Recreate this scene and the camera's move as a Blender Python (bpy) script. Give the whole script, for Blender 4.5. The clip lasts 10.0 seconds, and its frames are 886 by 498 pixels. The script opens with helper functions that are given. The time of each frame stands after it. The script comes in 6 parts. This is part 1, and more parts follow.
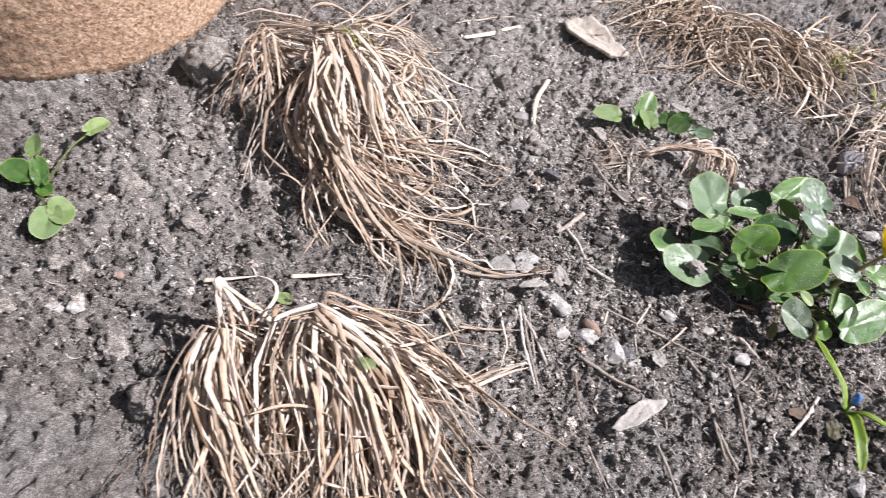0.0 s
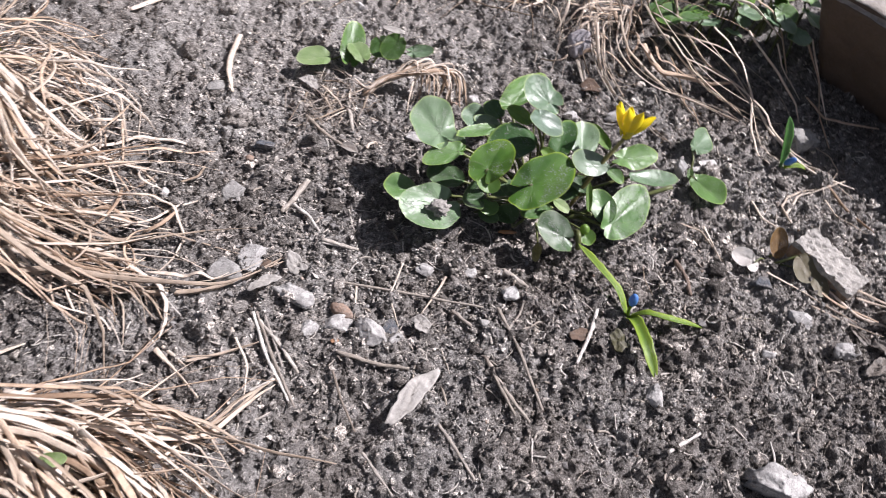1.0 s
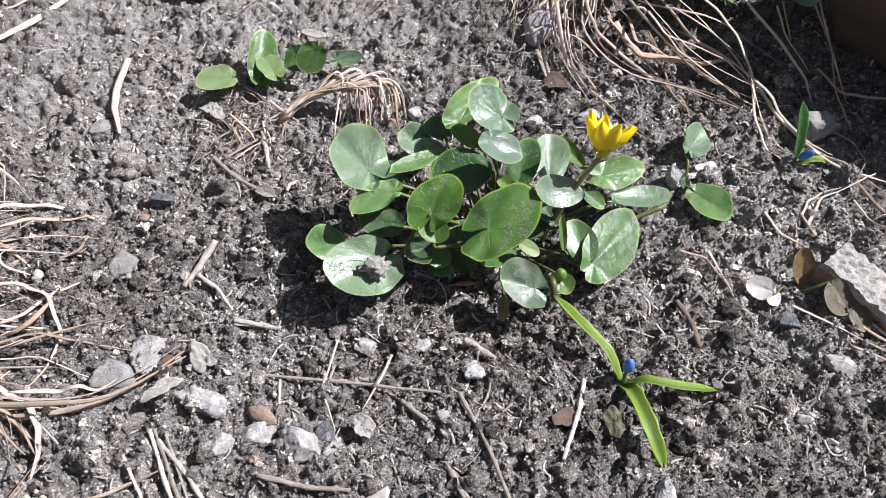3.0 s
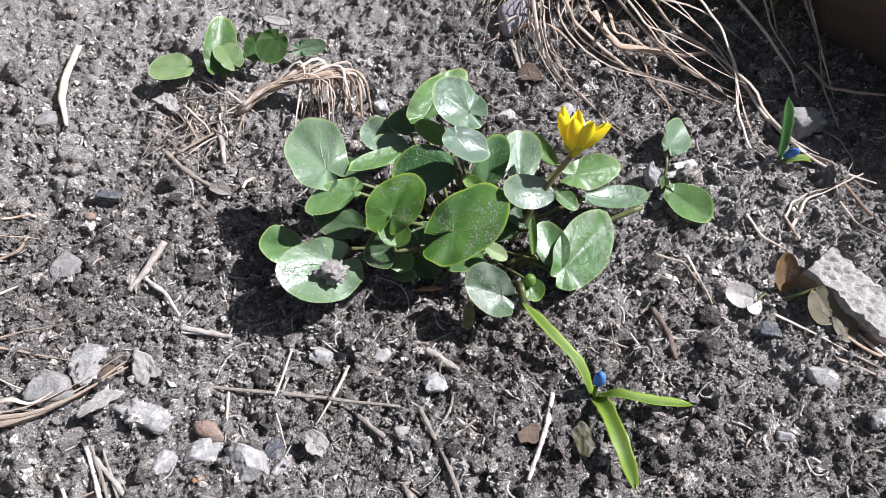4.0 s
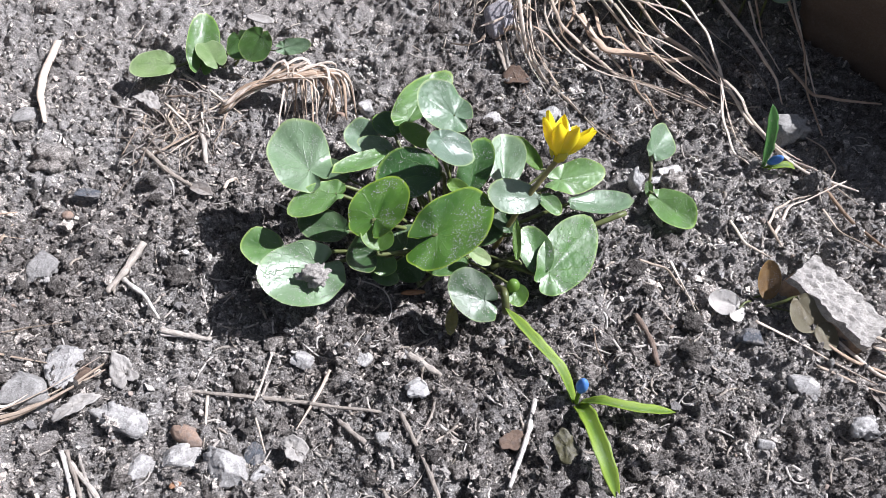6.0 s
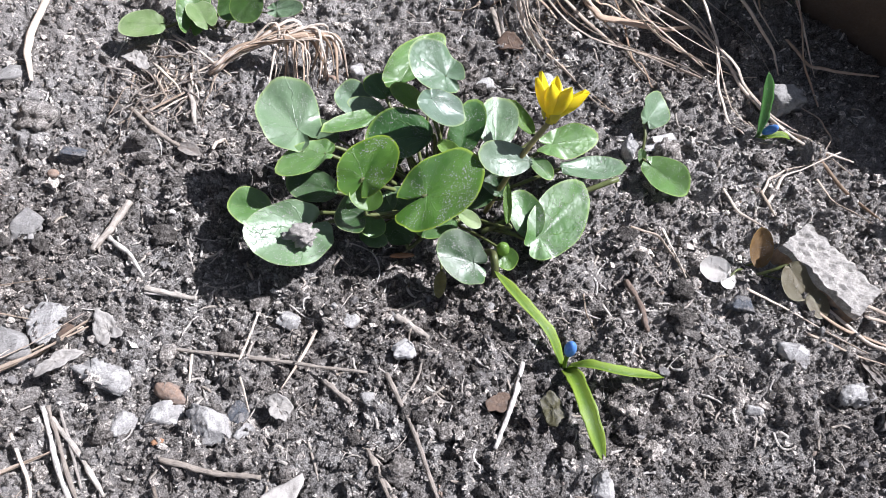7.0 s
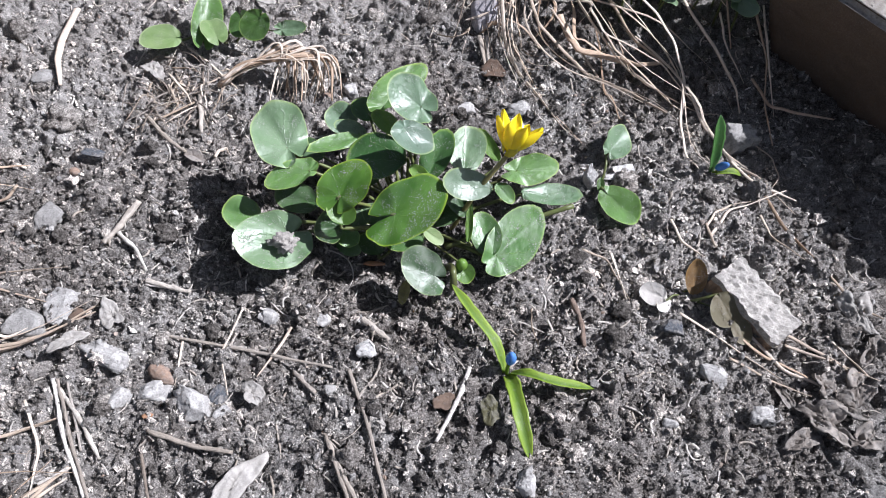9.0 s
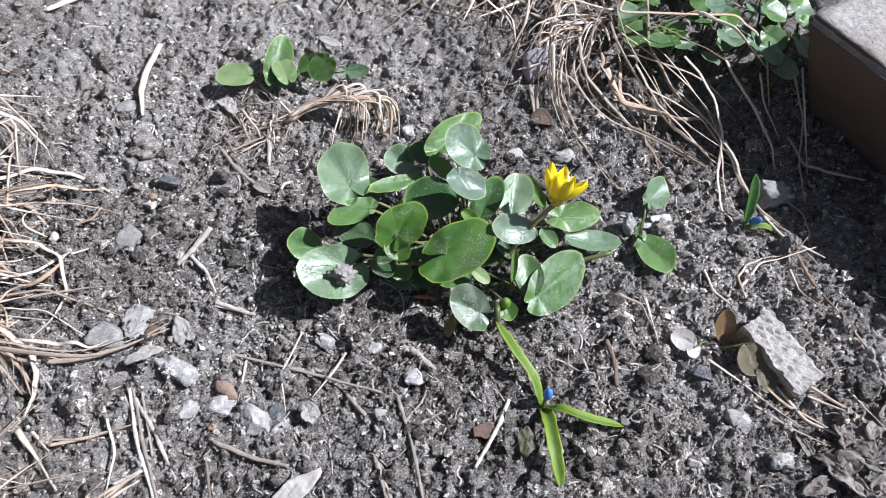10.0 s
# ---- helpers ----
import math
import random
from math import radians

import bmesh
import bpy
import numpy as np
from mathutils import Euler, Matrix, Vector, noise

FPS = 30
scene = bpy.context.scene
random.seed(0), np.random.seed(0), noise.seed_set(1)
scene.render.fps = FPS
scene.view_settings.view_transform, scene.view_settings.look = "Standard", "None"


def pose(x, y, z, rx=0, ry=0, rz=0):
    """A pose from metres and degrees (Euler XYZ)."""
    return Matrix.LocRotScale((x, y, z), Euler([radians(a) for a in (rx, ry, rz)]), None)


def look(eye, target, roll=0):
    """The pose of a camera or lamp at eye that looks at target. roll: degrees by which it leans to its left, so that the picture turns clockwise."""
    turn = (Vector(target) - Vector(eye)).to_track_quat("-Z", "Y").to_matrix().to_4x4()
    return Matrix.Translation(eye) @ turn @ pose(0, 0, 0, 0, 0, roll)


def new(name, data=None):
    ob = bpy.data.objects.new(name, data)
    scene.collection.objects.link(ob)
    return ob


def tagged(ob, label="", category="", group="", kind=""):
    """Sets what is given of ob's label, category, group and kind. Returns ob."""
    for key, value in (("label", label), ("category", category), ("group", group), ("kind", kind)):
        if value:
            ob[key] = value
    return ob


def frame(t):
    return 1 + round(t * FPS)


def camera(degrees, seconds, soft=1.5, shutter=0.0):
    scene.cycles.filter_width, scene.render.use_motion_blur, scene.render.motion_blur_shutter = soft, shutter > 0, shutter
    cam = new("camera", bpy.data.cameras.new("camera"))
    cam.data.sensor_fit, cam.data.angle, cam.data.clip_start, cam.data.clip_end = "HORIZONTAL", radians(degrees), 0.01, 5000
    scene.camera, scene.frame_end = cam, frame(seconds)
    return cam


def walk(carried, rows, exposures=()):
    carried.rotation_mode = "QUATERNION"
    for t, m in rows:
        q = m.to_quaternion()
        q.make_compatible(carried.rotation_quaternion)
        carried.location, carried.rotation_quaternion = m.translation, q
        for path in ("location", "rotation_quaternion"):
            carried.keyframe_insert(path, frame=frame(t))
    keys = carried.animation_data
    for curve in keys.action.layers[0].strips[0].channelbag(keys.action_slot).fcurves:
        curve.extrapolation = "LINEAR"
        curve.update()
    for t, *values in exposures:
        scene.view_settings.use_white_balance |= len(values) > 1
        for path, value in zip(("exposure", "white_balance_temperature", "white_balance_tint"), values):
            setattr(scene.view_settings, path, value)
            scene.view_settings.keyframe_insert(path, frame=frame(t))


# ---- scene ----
cam = camera(59.6, 10.0, soft=0.25, shutter=0.2)
PATH = [
    (0, (-0.07642, -0.39292, 0.38880), (-0.14916, -0.20699, 0.16488), 7.20),
    (0.5, (-0.04155, -0.35714, 0.37164), (-0.08968, -0.16352, 0.14760), 7.38),
    (1, (-0.02574, -0.30975, 0.35141), (-0.03718, -0.12301, 0.11690), 3.84),
    (1.5, (-0.01467, -0.27612, 0.33455), (-0.01946, -0.09853, 0.09281), -0.43),
    (2, (-0.00516, -0.23954, 0.33457), (-0.00948, -0.06395, 0.09137), -0.82),
    (2.2, (-0.00933, -0.23434, 0.33211), (-0.01472, -0.05710, 0.09012), -1.13),
    (3.3, (0.00024, -0.20531, 0.30275), (-0.01028, -0.03143, 0.05850), -1.65),
    (3.5, (0.00438, -0.20003, 0.29979), (-0.00473, -0.02694, 0.05494), -1.25),
    (4, (0.00601, -0.19557, 0.29609), (-0.00005, -0.02406, 0.05002), -0.38),
    (4.5, (0.00805, -0.19260, 0.29530), (0.00430, -0.02190, 0.04863), 0.26),
    (5, (0.00862, -0.19072, 0.29721), (0.00657, -0.01975, 0.05071), 0.82),
    (6.5, (0.00553, -0.19320, 0.29300), (0.00632, -0.02370, 0.04547), 2.52),
    (7, (0.00980, -0.19869, 0.28652), (0.01143, -0.03166, 0.03732), 3.20),
    (7.5, (0.00928, -0.20421, 0.28870), (0.01079, -0.03923, 0.03814), 3.76),
    (8, (0.01902, -0.20810, 0.29783), (0.01766, -0.04726, 0.04459), 4.20),
    (8.5, (0.02930, -0.20610, 0.31667), (0.02425, -0.04553, 0.06331), 3.95),
    (9, (0.03878, -0.20484, 0.33136), (0.02959, -0.04611, 0.07696), 3.35),
    (9.5, (0.03437, -0.19760, 0.35397), (0.02080, -0.03813, 0.10023), 2.53),
    (10, (0.02938, -0.21176, 0.36230), (0.00804, -0.04992, 0.11061), 2.74),
]

walk(cam, [(t, look(eye, target, roll)) for t, eye, target, roll in PATH],
     exposures=[(0.0, 0.86, 6230, 19.0), (0.5, 0.8, 6230, 19.5), (1.0, 0.75, 6180, 20.5), (1.5, 0.72, 6250, 19.5), (2.0, 0.88, 6280, 17.5), (3.3, 0.81, 5980, 16.5), (5.0, 0.84, 5910, 16.0), (7.0, 0.96, 5880, 16.5), (9.0, 0.82, 5810, 16.0), (10.0, 0.75, 5730, 14.5)])

# ---- daylight: low spring sun from the far right ----
SUN_AZIMUTH, SUN_HEIGHT = radians(16), radians(46)      # from +x towards +y
sun_way = Vector((math.cos(SUN_AZIMUTH) * math.cos(SUN_HEIGHT), math.sin(SUN_AZIMUTH) * math.cos(SUN_HEIGHT), math.sin(SUN_HEIGHT)))
sun = new("sun", bpy.data.lights.new("sun", "SUN"))
sun.data.energy, sun.data.angle, sun.data.color = 5.0, radians(0.6), (1.0, 0.97, 0.93)
sun.matrix_world = look(sun_way * 5, (0, 0, 0))
world = bpy.data.worlds.new("sky")
scene.world = world
world.use_nodes = True
sky = world.node_tree.nodes.new("ShaderNodeTexSky")
sky.sky_type, sky.sun_disc = "NISHITA", False
sky.sun_elevation, sky.sun_rotation = SUN_HEIGHT, math.pi / 2 - SUN_AZIMUTH
back = world.node_tree.nodes["Background"]
back.inputs["Strength"].default_value = 0.041
haze = world.node_tree.nodes.new("ShaderNodeHueSaturation")     # a hazy, less blue sky
haze.inputs["Saturation"].default_value = 0.45
world.node_tree.links.new(sky.outputs[0], haze.inputs["Color"])
world.node_tree.links.new(haze.outputs[0], back.inputs["Color"])

# ---- materials ----


class Nodes:
    """A small writer of node materials."""

    def __init__(self, name):
        self.mat = bpy.data.materials.new(name)
        self.mat.use_nodes = True
        self.tree = self.mat.node_tree
        self.bsdf = self.tree.nodes["Principled BSDF"]
        self.out = self.tree.nodes["Material Output"]
        self.co = self.add("ShaderNodeTexCoord").outputs["Object"]

    def shrink(self, size):
        """For pieces on one shared mesh a unit wide: the pattern at its true size."""
        n = self.add("ShaderNodeVectorMath")
        n.operation = "SCALE"
        self.put(self.co, n.inputs[0])
        n.inputs["Scale"].default_value = size
        self.co = n.outputs[0]

    def add(self, kind):
        return self.tree.nodes.new(kind)

    def put(self, value, socket):
        if isinstance(value, bpy.types.NodeSocket):
            self.tree.links.new(value, socket)
        else:
            socket.default_value = value

    def noise(self, scale, detail=4.0, rough=0.6, co=None, distortion=0.0):
        n = self.add("ShaderNodeTexNoise")
        self.put(co or self.co, n.inputs["Vector"])
        n.inputs["Scale"].default_value, n.inputs["Detail"].default_value = scale, detail
        n.inputs["Roughness"].default_value, n.inputs["Distortion"].default_value = rough, distortion
        return n.outputs["Fac"]

    def voronoi(self, scale, feature="F1", co=None):
        n = self.add("ShaderNodeTexVoronoi")
        n.feature = feature
        self.put(co or self.co, n.inputs["Vector"])
        n.inputs["Scale"].default_value = scale
        return n.outputs["Distance"]

    def ramp(self, value, *stops):
        n = self.add("ShaderNodeValToRGB")
        self.put(value, n.inputs["Fac"])
        while len(n.color_ramp.elements) < len(stops):
            n.color_ramp.elements.new(0.5)
        for e, (at, col) in zip(n.color_ramp.elements, stops):
            e.position = at
            e.color = (*col, 1) if isinstance(col, tuple) else (col, col, col, 1)
        return n.outputs["Color"]

    def mix(self, fac, a, b, blend="MIX"):
        n = self.add("ShaderNodeMix")
        n.data_type, n.blend_type = "RGBA", blend
        self.put(fac, n.inputs["Factor"])
        for v, s in ((a, n.inputs[6]), (b, n.inputs[7])):
            self.put((*v, 1) if isinstance(v, tuple) else v, s)
        return n.outputs[2]

    def math(self, op, a, b=0.0, c=0.0):
        n = self.add("ShaderNodeMath")
        n.operation = op
        for v, s in zip((a, b, c), n.inputs):
            self.put(v, s)
        return n.outputs[0]

    def attribute(self, name, part="Vector"):
        n = self.add("ShaderNodeAttribute")
        n.attribute_name = name
        return n.outputs[part]

    def bump(self, height, depth, strength=1.0, normal=None):
        n = self.add("ShaderNodeBump")
        self.put(height, n.inputs["Height"])
        n.inputs["Distance"].default_value, n.inputs["Strength"].default_value = depth, strength
        if normal:
            self.put(normal, n.inputs["Normal"])
        return n.outputs["Normal"]

    def finish(self, color, rough=0.9, normal=None, spec=0.4, sheer=0.0, sheer_color=None):
        b = self.bsdf
        self.put((*color, 1) if isinstance(color, tuple) else color, b.inputs["Base Color"])
        self.put(rough, b.inputs["Roughness"])
        b.inputs["Specular IOR Level"].default_value = spec
        if normal:
            self.put(normal, b.inputs["Normal"])
        if sheer:
            tr = self.add("ShaderNodeBsdfTranslucent")
            c = sheer_color or color
            self.put((*c, 1) if isinstance(c, tuple) else c, tr.inputs["Color"])
            m = self.add("ShaderNodeMixShader")
            m.inputs[0].default_value = sheer
            self.tree.links.new(b.outputs[0], m.inputs[1])
            self.tree.links.new(tr.outputs[0], m.inputs[2])
            self.tree.links.new(m.outputs[0], self.out.inputs["Surface"])
        return self.mat

    def each(self):
        return self.add("ShaderNodeObjectInfo").outputs["Random"]

    def island(self):
        return self.add("ShaderNodeNewGeometry").outputs["Random Per Island"]


def soil_material(name, island=False, piece=False, shrink=0.0, light=1.0):
    n = Nodes(name)
    if shrink:
        n.shrink(shrink)
    fine = n.noise(1100, 6, 0.75)
    mid = n.noise(150, 5, 0.7)
    wide = n.noise(14, 3, 0.5)
    a = n.ramp(fine, (0.36, (0.085, 0.079, 0.073)), (0.5, (0.26, 0.25, 0.237)), (0.62, (0.52, 0.505, 0.485)))
    b = n.ramp(mid, (0.36, (0.42, 0.40, 0.385)), (0.50, (0.80, 0.785, 0.77)), (0.64, (1.30, 1.29, 1.27)))
    c = n.mix(0.9, a, b, "MULTIPLY")
    c = n.mix(n.ramp(wide, (0.38, 0.0), (0.56, 0.75)), c, n.mix(1.0, c, (0.80, 0.76, 0.73), "MULTIPLY"))
    ash = n.ramp(n.noise(38, 5, 0.65), (0.54, 0.0), (0.66, 0.55))
    c = n.mix(ash, c, n.mix(0.5, c, (0.34, 0.335, 0.325)))
    if not shrink:
        dry = 0.0
        for spot, reach, share in (((0.15, 0.01, 0.0), 0.03, 0.85), ((-0.38, -0.08, 0.0), 0.03, 0.6), ((-0.17, 0.17, 0.0), -0.04, 0.75), ((-0.12, -0.10, 0.0), 0.04, 0.45)):
            far = n.add("ShaderNodeVectorMath")
            far.operation = "DISTANCE"
            n.put(n.co, far.inputs[0])
            far.inputs[1].default_value = spot
            here = n.math("ADD", far.outputs["Value"], n.math("MULTIPLY", n.noise(30, 5, 0.65), 0.10))
            dry = n.math("MAXIMUM", dry, n.ramp(here, (0.11 - reach, share), (0.20 - reach, 0.0)))
        c = n.mix(dry, c, n.mix(0.45, n.mix(1.0, c, (1.58, 1.55, 1.52), "MULTIPLY"), (0.37, 0.36, 0.345)))
    pale = n.ramp(n.noise(1300, 3, 0.6, distortion=1.5), (0.66, 0.0), (0.70, 0.5))
    c = n.mix(pale, c, (0.48, 0.47, 0.45))
    if island or piece:
        r = n.island() if island else n.each()
        c = n.mix(1.0, c, n.ramp(r, (0.0, (0.38, 0.37, 0.36)), (0.5, (0.95, 0.93, 0.91)), (0.82, (1.8, 1.77, 1.72)), (1.0, (3.1, 3.02, 2.92))), "MULTIPLY")
    if light != 1.0:
        c = n.mix(1.0, c, (light, light * 0.985, light * 0.96), "MULTIPLY")
    h = n.math("ADD", n.noise(800, 8, 0.8), n.math("MULTIPLY", n.voronoi(1500), 0.5))
    return n.finish(c, 0.95, n.bump(h, 0.0017, 1.0), spec=0.2)


def stone_material(name, col, dark=0.6, light=1.25, rough=0.85, soiled=0.8):
    n = Nodes(name)
    v = n.noise(650, 7, 0.75)
    w = n.noise(90, 4, 0.6)
    lo, hi = tuple(x * dark for x in col), tuple(min(x * light, 0.9) for x in col)
    c = n.ramp(v, (0.3, lo), (0.55, col), (0.75, hi))
    c = n.mix(n.ramp(w, (0.4, 0.0), (0.6, 0.3)), c, tuple(x * 0.65 for x in col))
    dust = n.ramp(n.noise(1500, 3, 0.6), (0.56, 0.0), (0.66, 0.45))
    c = n.mix(dust, c, (0.16, 0.145, 0.13))
    crust = n.ramp(n.noise(210, 6, 0.75), (0.47, 0.0), (0.56, soiled))
    c = n.mix(crust, c, n.ramp(n.noise(900, 4, 0.7), (0.35, (0.10, 0.095, 0.09)), (0.65, (0.30, 0.285, 0.27))))
    h = n.math("ADD", n.noise(700, 7, 0.75), n.math("MULTIPLY", crust, 0.5))
    return n.finish(c, rough, n.bump(h, 0.0008, 0.9), spec=0.25)


def straw_material(name, col, dark, rough=0.6, soiled=0.35, relief=0.0003):
    n = Nodes(name)
    along = n.attribute("along", "Vector")
    st = n.add("ShaderNodeMapping")
    n.put(along, st.inputs["Vector"])
    st.inputs["Scale"].default_value = (7.0, 26.0, 1.0)
    streak = n.noise(1.0, 4, 0.6, co=st.outputs[0])
    spots = n.noise(260, 4, 0.6)
    c = n.ramp(streak, (0.25, dark), (0.46, col), (0.68, tuple(min(0.9, x * 1.22) for x in col)))
    c = n.mix(n.ramp(spots, (0.45, 0.0), (0.7, 0.6)), c, dark)
    c = n.mix(1.0, c, n.ramp(n.each(), (0.0, (0.50, 0.44, 0.385)), (0.4, (0.92, 0.89, 0.86)), (1.0, (1.22, 1.23, 1.25))), "MULTIPLY")
    c = n.mix(1.0, c, n.ramp(n.island(), (0.0, (0.72, 0.66, 0.6)), (0.6, (1.0, 1.0, 1.0)), (1.0, (1.1, 1.12, 1.15))), "MULTIPLY")
    soil = n.ramp(n.noise(420, 5, 0.7), (0.52, 0.0), (0.64, soiled))
    c = n.mix(soil, c, (0.21, 0.195, 0.18))
    return n.finish(c, rough, n.bump(n.math("ADD", streak, n.math("MULTIPLY", n.noise(900, 4, 0.7), 0.7)), relief, 0.8), spec=0.35, sheer=0.18, sheer_color=col)


def leaf_material(name, col, deep, glow, rough=0.33, dust=0.5, sheer=0.22, vein=0.3, spec=0.75, film=0.22):
    n = Nodes(name)
    polar = n.attribute("leafpolar")
    sep = n.add("ShaderNodeSeparateXYZ")
    n.put(polar, sep.inputs[0])
    flat = n.attribute("leafflat")
    wob = n.noise(3.0, 3, 0.5, co=flat)
    ang = n.math("ADD", n.math("MULTIPLY", sep.outputs[0], 11.0), n.math("MULTIPLY", wob, 1.4))
    tri = n.math("ABSOLUTE", n.math("SUBTRACT", n.math("FRACT", ang), 0.5))
    main = n.math("MULTIPLY", tri, n.math("ADD", n.math("MULTIPLY", sep.outputs[1], 2.4), 0.25))
    main = n.ramp(main, (0.0, 1.0), (0.05, 0.0))
    net = n.ramp(n.voronoi(12.0, "DISTANCE_TO_EDGE", co=n.mix(0.12, flat, n.add("ShaderNodeTexNoise").outputs["Color"])), (0.0, 1.0), (0.025, 0.0))
    veins = n.math("MAXIMUM", main, n.math("MULTIPLY", net, 0.45))
    blotch = n.noise(2.2, 5, 0.6, co=flat)
    c = n.ramp(blotch, (0.3, deep), (0.6, col), (0.85, tuple(x * 1.3 for x in col)))
    c = n.mix(1.0, c, n.ramp(n.each(), (0.0, (0.75, 0.8, 0.8)), (1.0, (1.2, 1.12, 1.1))), "MULTIPLY")
    c = n.mix(n.math("MULTIPLY", veins, vein), c, glow)
    c = n.mix(n.math("MULTIPLY", veins, max(0.0, 0.5 - 1.6 * vein)), c, tuple(x * 0.6 for x in deep))
    edge = n.ramp(sep.outputs[1], (0.94, 0.0), (0.985, 0.85))
    c = n.mix(edge, c, glow)
    grit = n.ramp(n.math("MULTIPLY", n.noise(1700, 2, 0.5), n.ramp(n.noise(3.0, 3, 0.6, co=flat), (0.38, 0.82), (0.62, 1.15))), (0.66, 0.0), (0.70, min(dust * 1.1, 1.0)))
    # whitish film: dust together with the leaf's pale glare, put into the colour
    haze = n.math("MULTIPLY", n.ramp(n.noise(2.6, 5, 0.7, co=flat), (0.42, 0.0), (0.72, 1.0)), dust * film)
    cover = n.math("MAXIMUM", grit, haze)
    c = n.mix(cover, c, (0.42, 0.41, 0.38))
    r = n.math("ADD", n.math("MULTIPLY", cover, 0.45), n.math("ADD", n.math("MULTIPLY", n.noise(4.0, 4, 0.6, co=flat), 0.2), rough - 0.02))
    h = n.math("SUBTRACT", n.math("MULTIPLY", n.noise(5.0, 2, 0.5, co=flat), 2.6), n.math("MULTIPLY", veins, 2.0))
    nm = n.bump(h, 0.0004, 0.42)
    nm = n.bump(grit, 0.0004, 0.8, nm)
    return n.finish(c, r, nm, spec=spec, sheer=sheer, sheer_color=glow)


def plain_material(name, col, dark, scale=300, rough=0.5, bump=0.0003, sheer=0.0, spec=0.4, soiled=0.0):
    n = Nodes(name)
    v = n.noise(scale, 5, 0.65)
    c = n.ramp(v, (0.3, dark), (0.7, col))
    c = n.mix(1.0, c, n.ramp(n.each(), (0.0, (0.85, 0.85, 0.85)), (1.0, (1.1, 1.1, 1.1))), "MULTIPLY")
    if soiled:
        c = n.mix(n.ramp(n.noise(230, 6, 0.75), (0.46, 0.0), (0.60, soiled)), c, n.ramp(n.noise(1100, 4, 0.7), (0.35, (0.09, 0.085, 0.08)), (0.65, (0.27, 0.255, 0.24))))
    return n.finish(c, rough, n.bump(n.noise(scale * 2.5, 5, 0.65), bump, 0.8), spec=spec, sheer=sheer, sheer_color=col)


soil_m = soil_material("dry dark garden soil")
clod_m = soil_material("crumbled soil", island=True)
lump_m = soil_material("soil lump", light=1.5)
piece_m = soil_material("soil piece", piece=True, shrink=0.0035)
stone_white_m = stone_material("whitish stone", (0.60, 0.585, 0.56), soiled=0.4)
chalk_m = stone_material("chalk-white stone", (0.80, 0.78, 0.74), 0.75, 1.1, soiled=0.15)
stone_pale_m = stone_material("pale grey stone", (0.54, 0.525, 0.50), soiled=0.5)
stone_grey_m = stone_material("grey stone", (0.36, 0.35, 0.33), soiled=0.5)
stone_warm_m = stone_material("warm grey stone", (0.42, 0.385, 0.34), soiled=0.45)
stone_brown_m = stone_material("brown pebble", (0.34, 0.24, 0.18), soiled=0.35)
stone_dark_m = stone_material("blue-grey flint", (0.10, 0.11, 0.125), rough=0.45)
shell_m = stone_material("lilac grey stone", (0.46, 0.435, 0.45), rough=0.5, soiled=0.12)
straw_m = straw_material("bleached straw", (0.72, 0.63, 0.53), (0.42, 0.35, 0.275), 0.55, 0.12)
tan_m = straw_material("tan straw", (0.58, 0.45, 0.335), (0.30, 0.205, 0.135), 0.6, 0.15)
pale_m = straw_material("pale dead wood", (0.68, 0.645, 0.59), (0.36, 0.325, 0.28), 0.75, relief=0.0009)
twig_m = straw_material("grey brown twig", (0.43, 0.385, 0.34), (0.22, 0.19, 0.16), 0.8, relief=0.0009)
bark_m = straw_material("brown bark", (0.21, 0.155, 0.12), (0.10, 0.07, 0.055), 0.85, relief=0.0009)
litter_m = plain_material("dead leaf", (0.36, 0.325, 0.285), (0.12, 0.10, 0.085), 160, 0.85, 0.0009, 0.08, 0.2, 0.7)
litter_pale_m = plain_material("pale dead leaf", (0.50, 0.475, 0.44), (0.31, 0.29, 0.26), 160, 0.85, 0.0009, 0.08, 0.2, 0.35)
pale_soil_m = stone_material("pale sandy soil", (0.40, 0.375, 0.34), soiled=0.5)
olive_m = plain_material("olive decayed leaf", (0.12, 0.115, 0.06), (0.06, 0.055, 0.03), 220, 0.8, 0.0008, 0.05, 0.2, 0.5)
orange_m = stone_material("orange brown bark", (0.40, 0.21, 0.11), soiled=0.2)
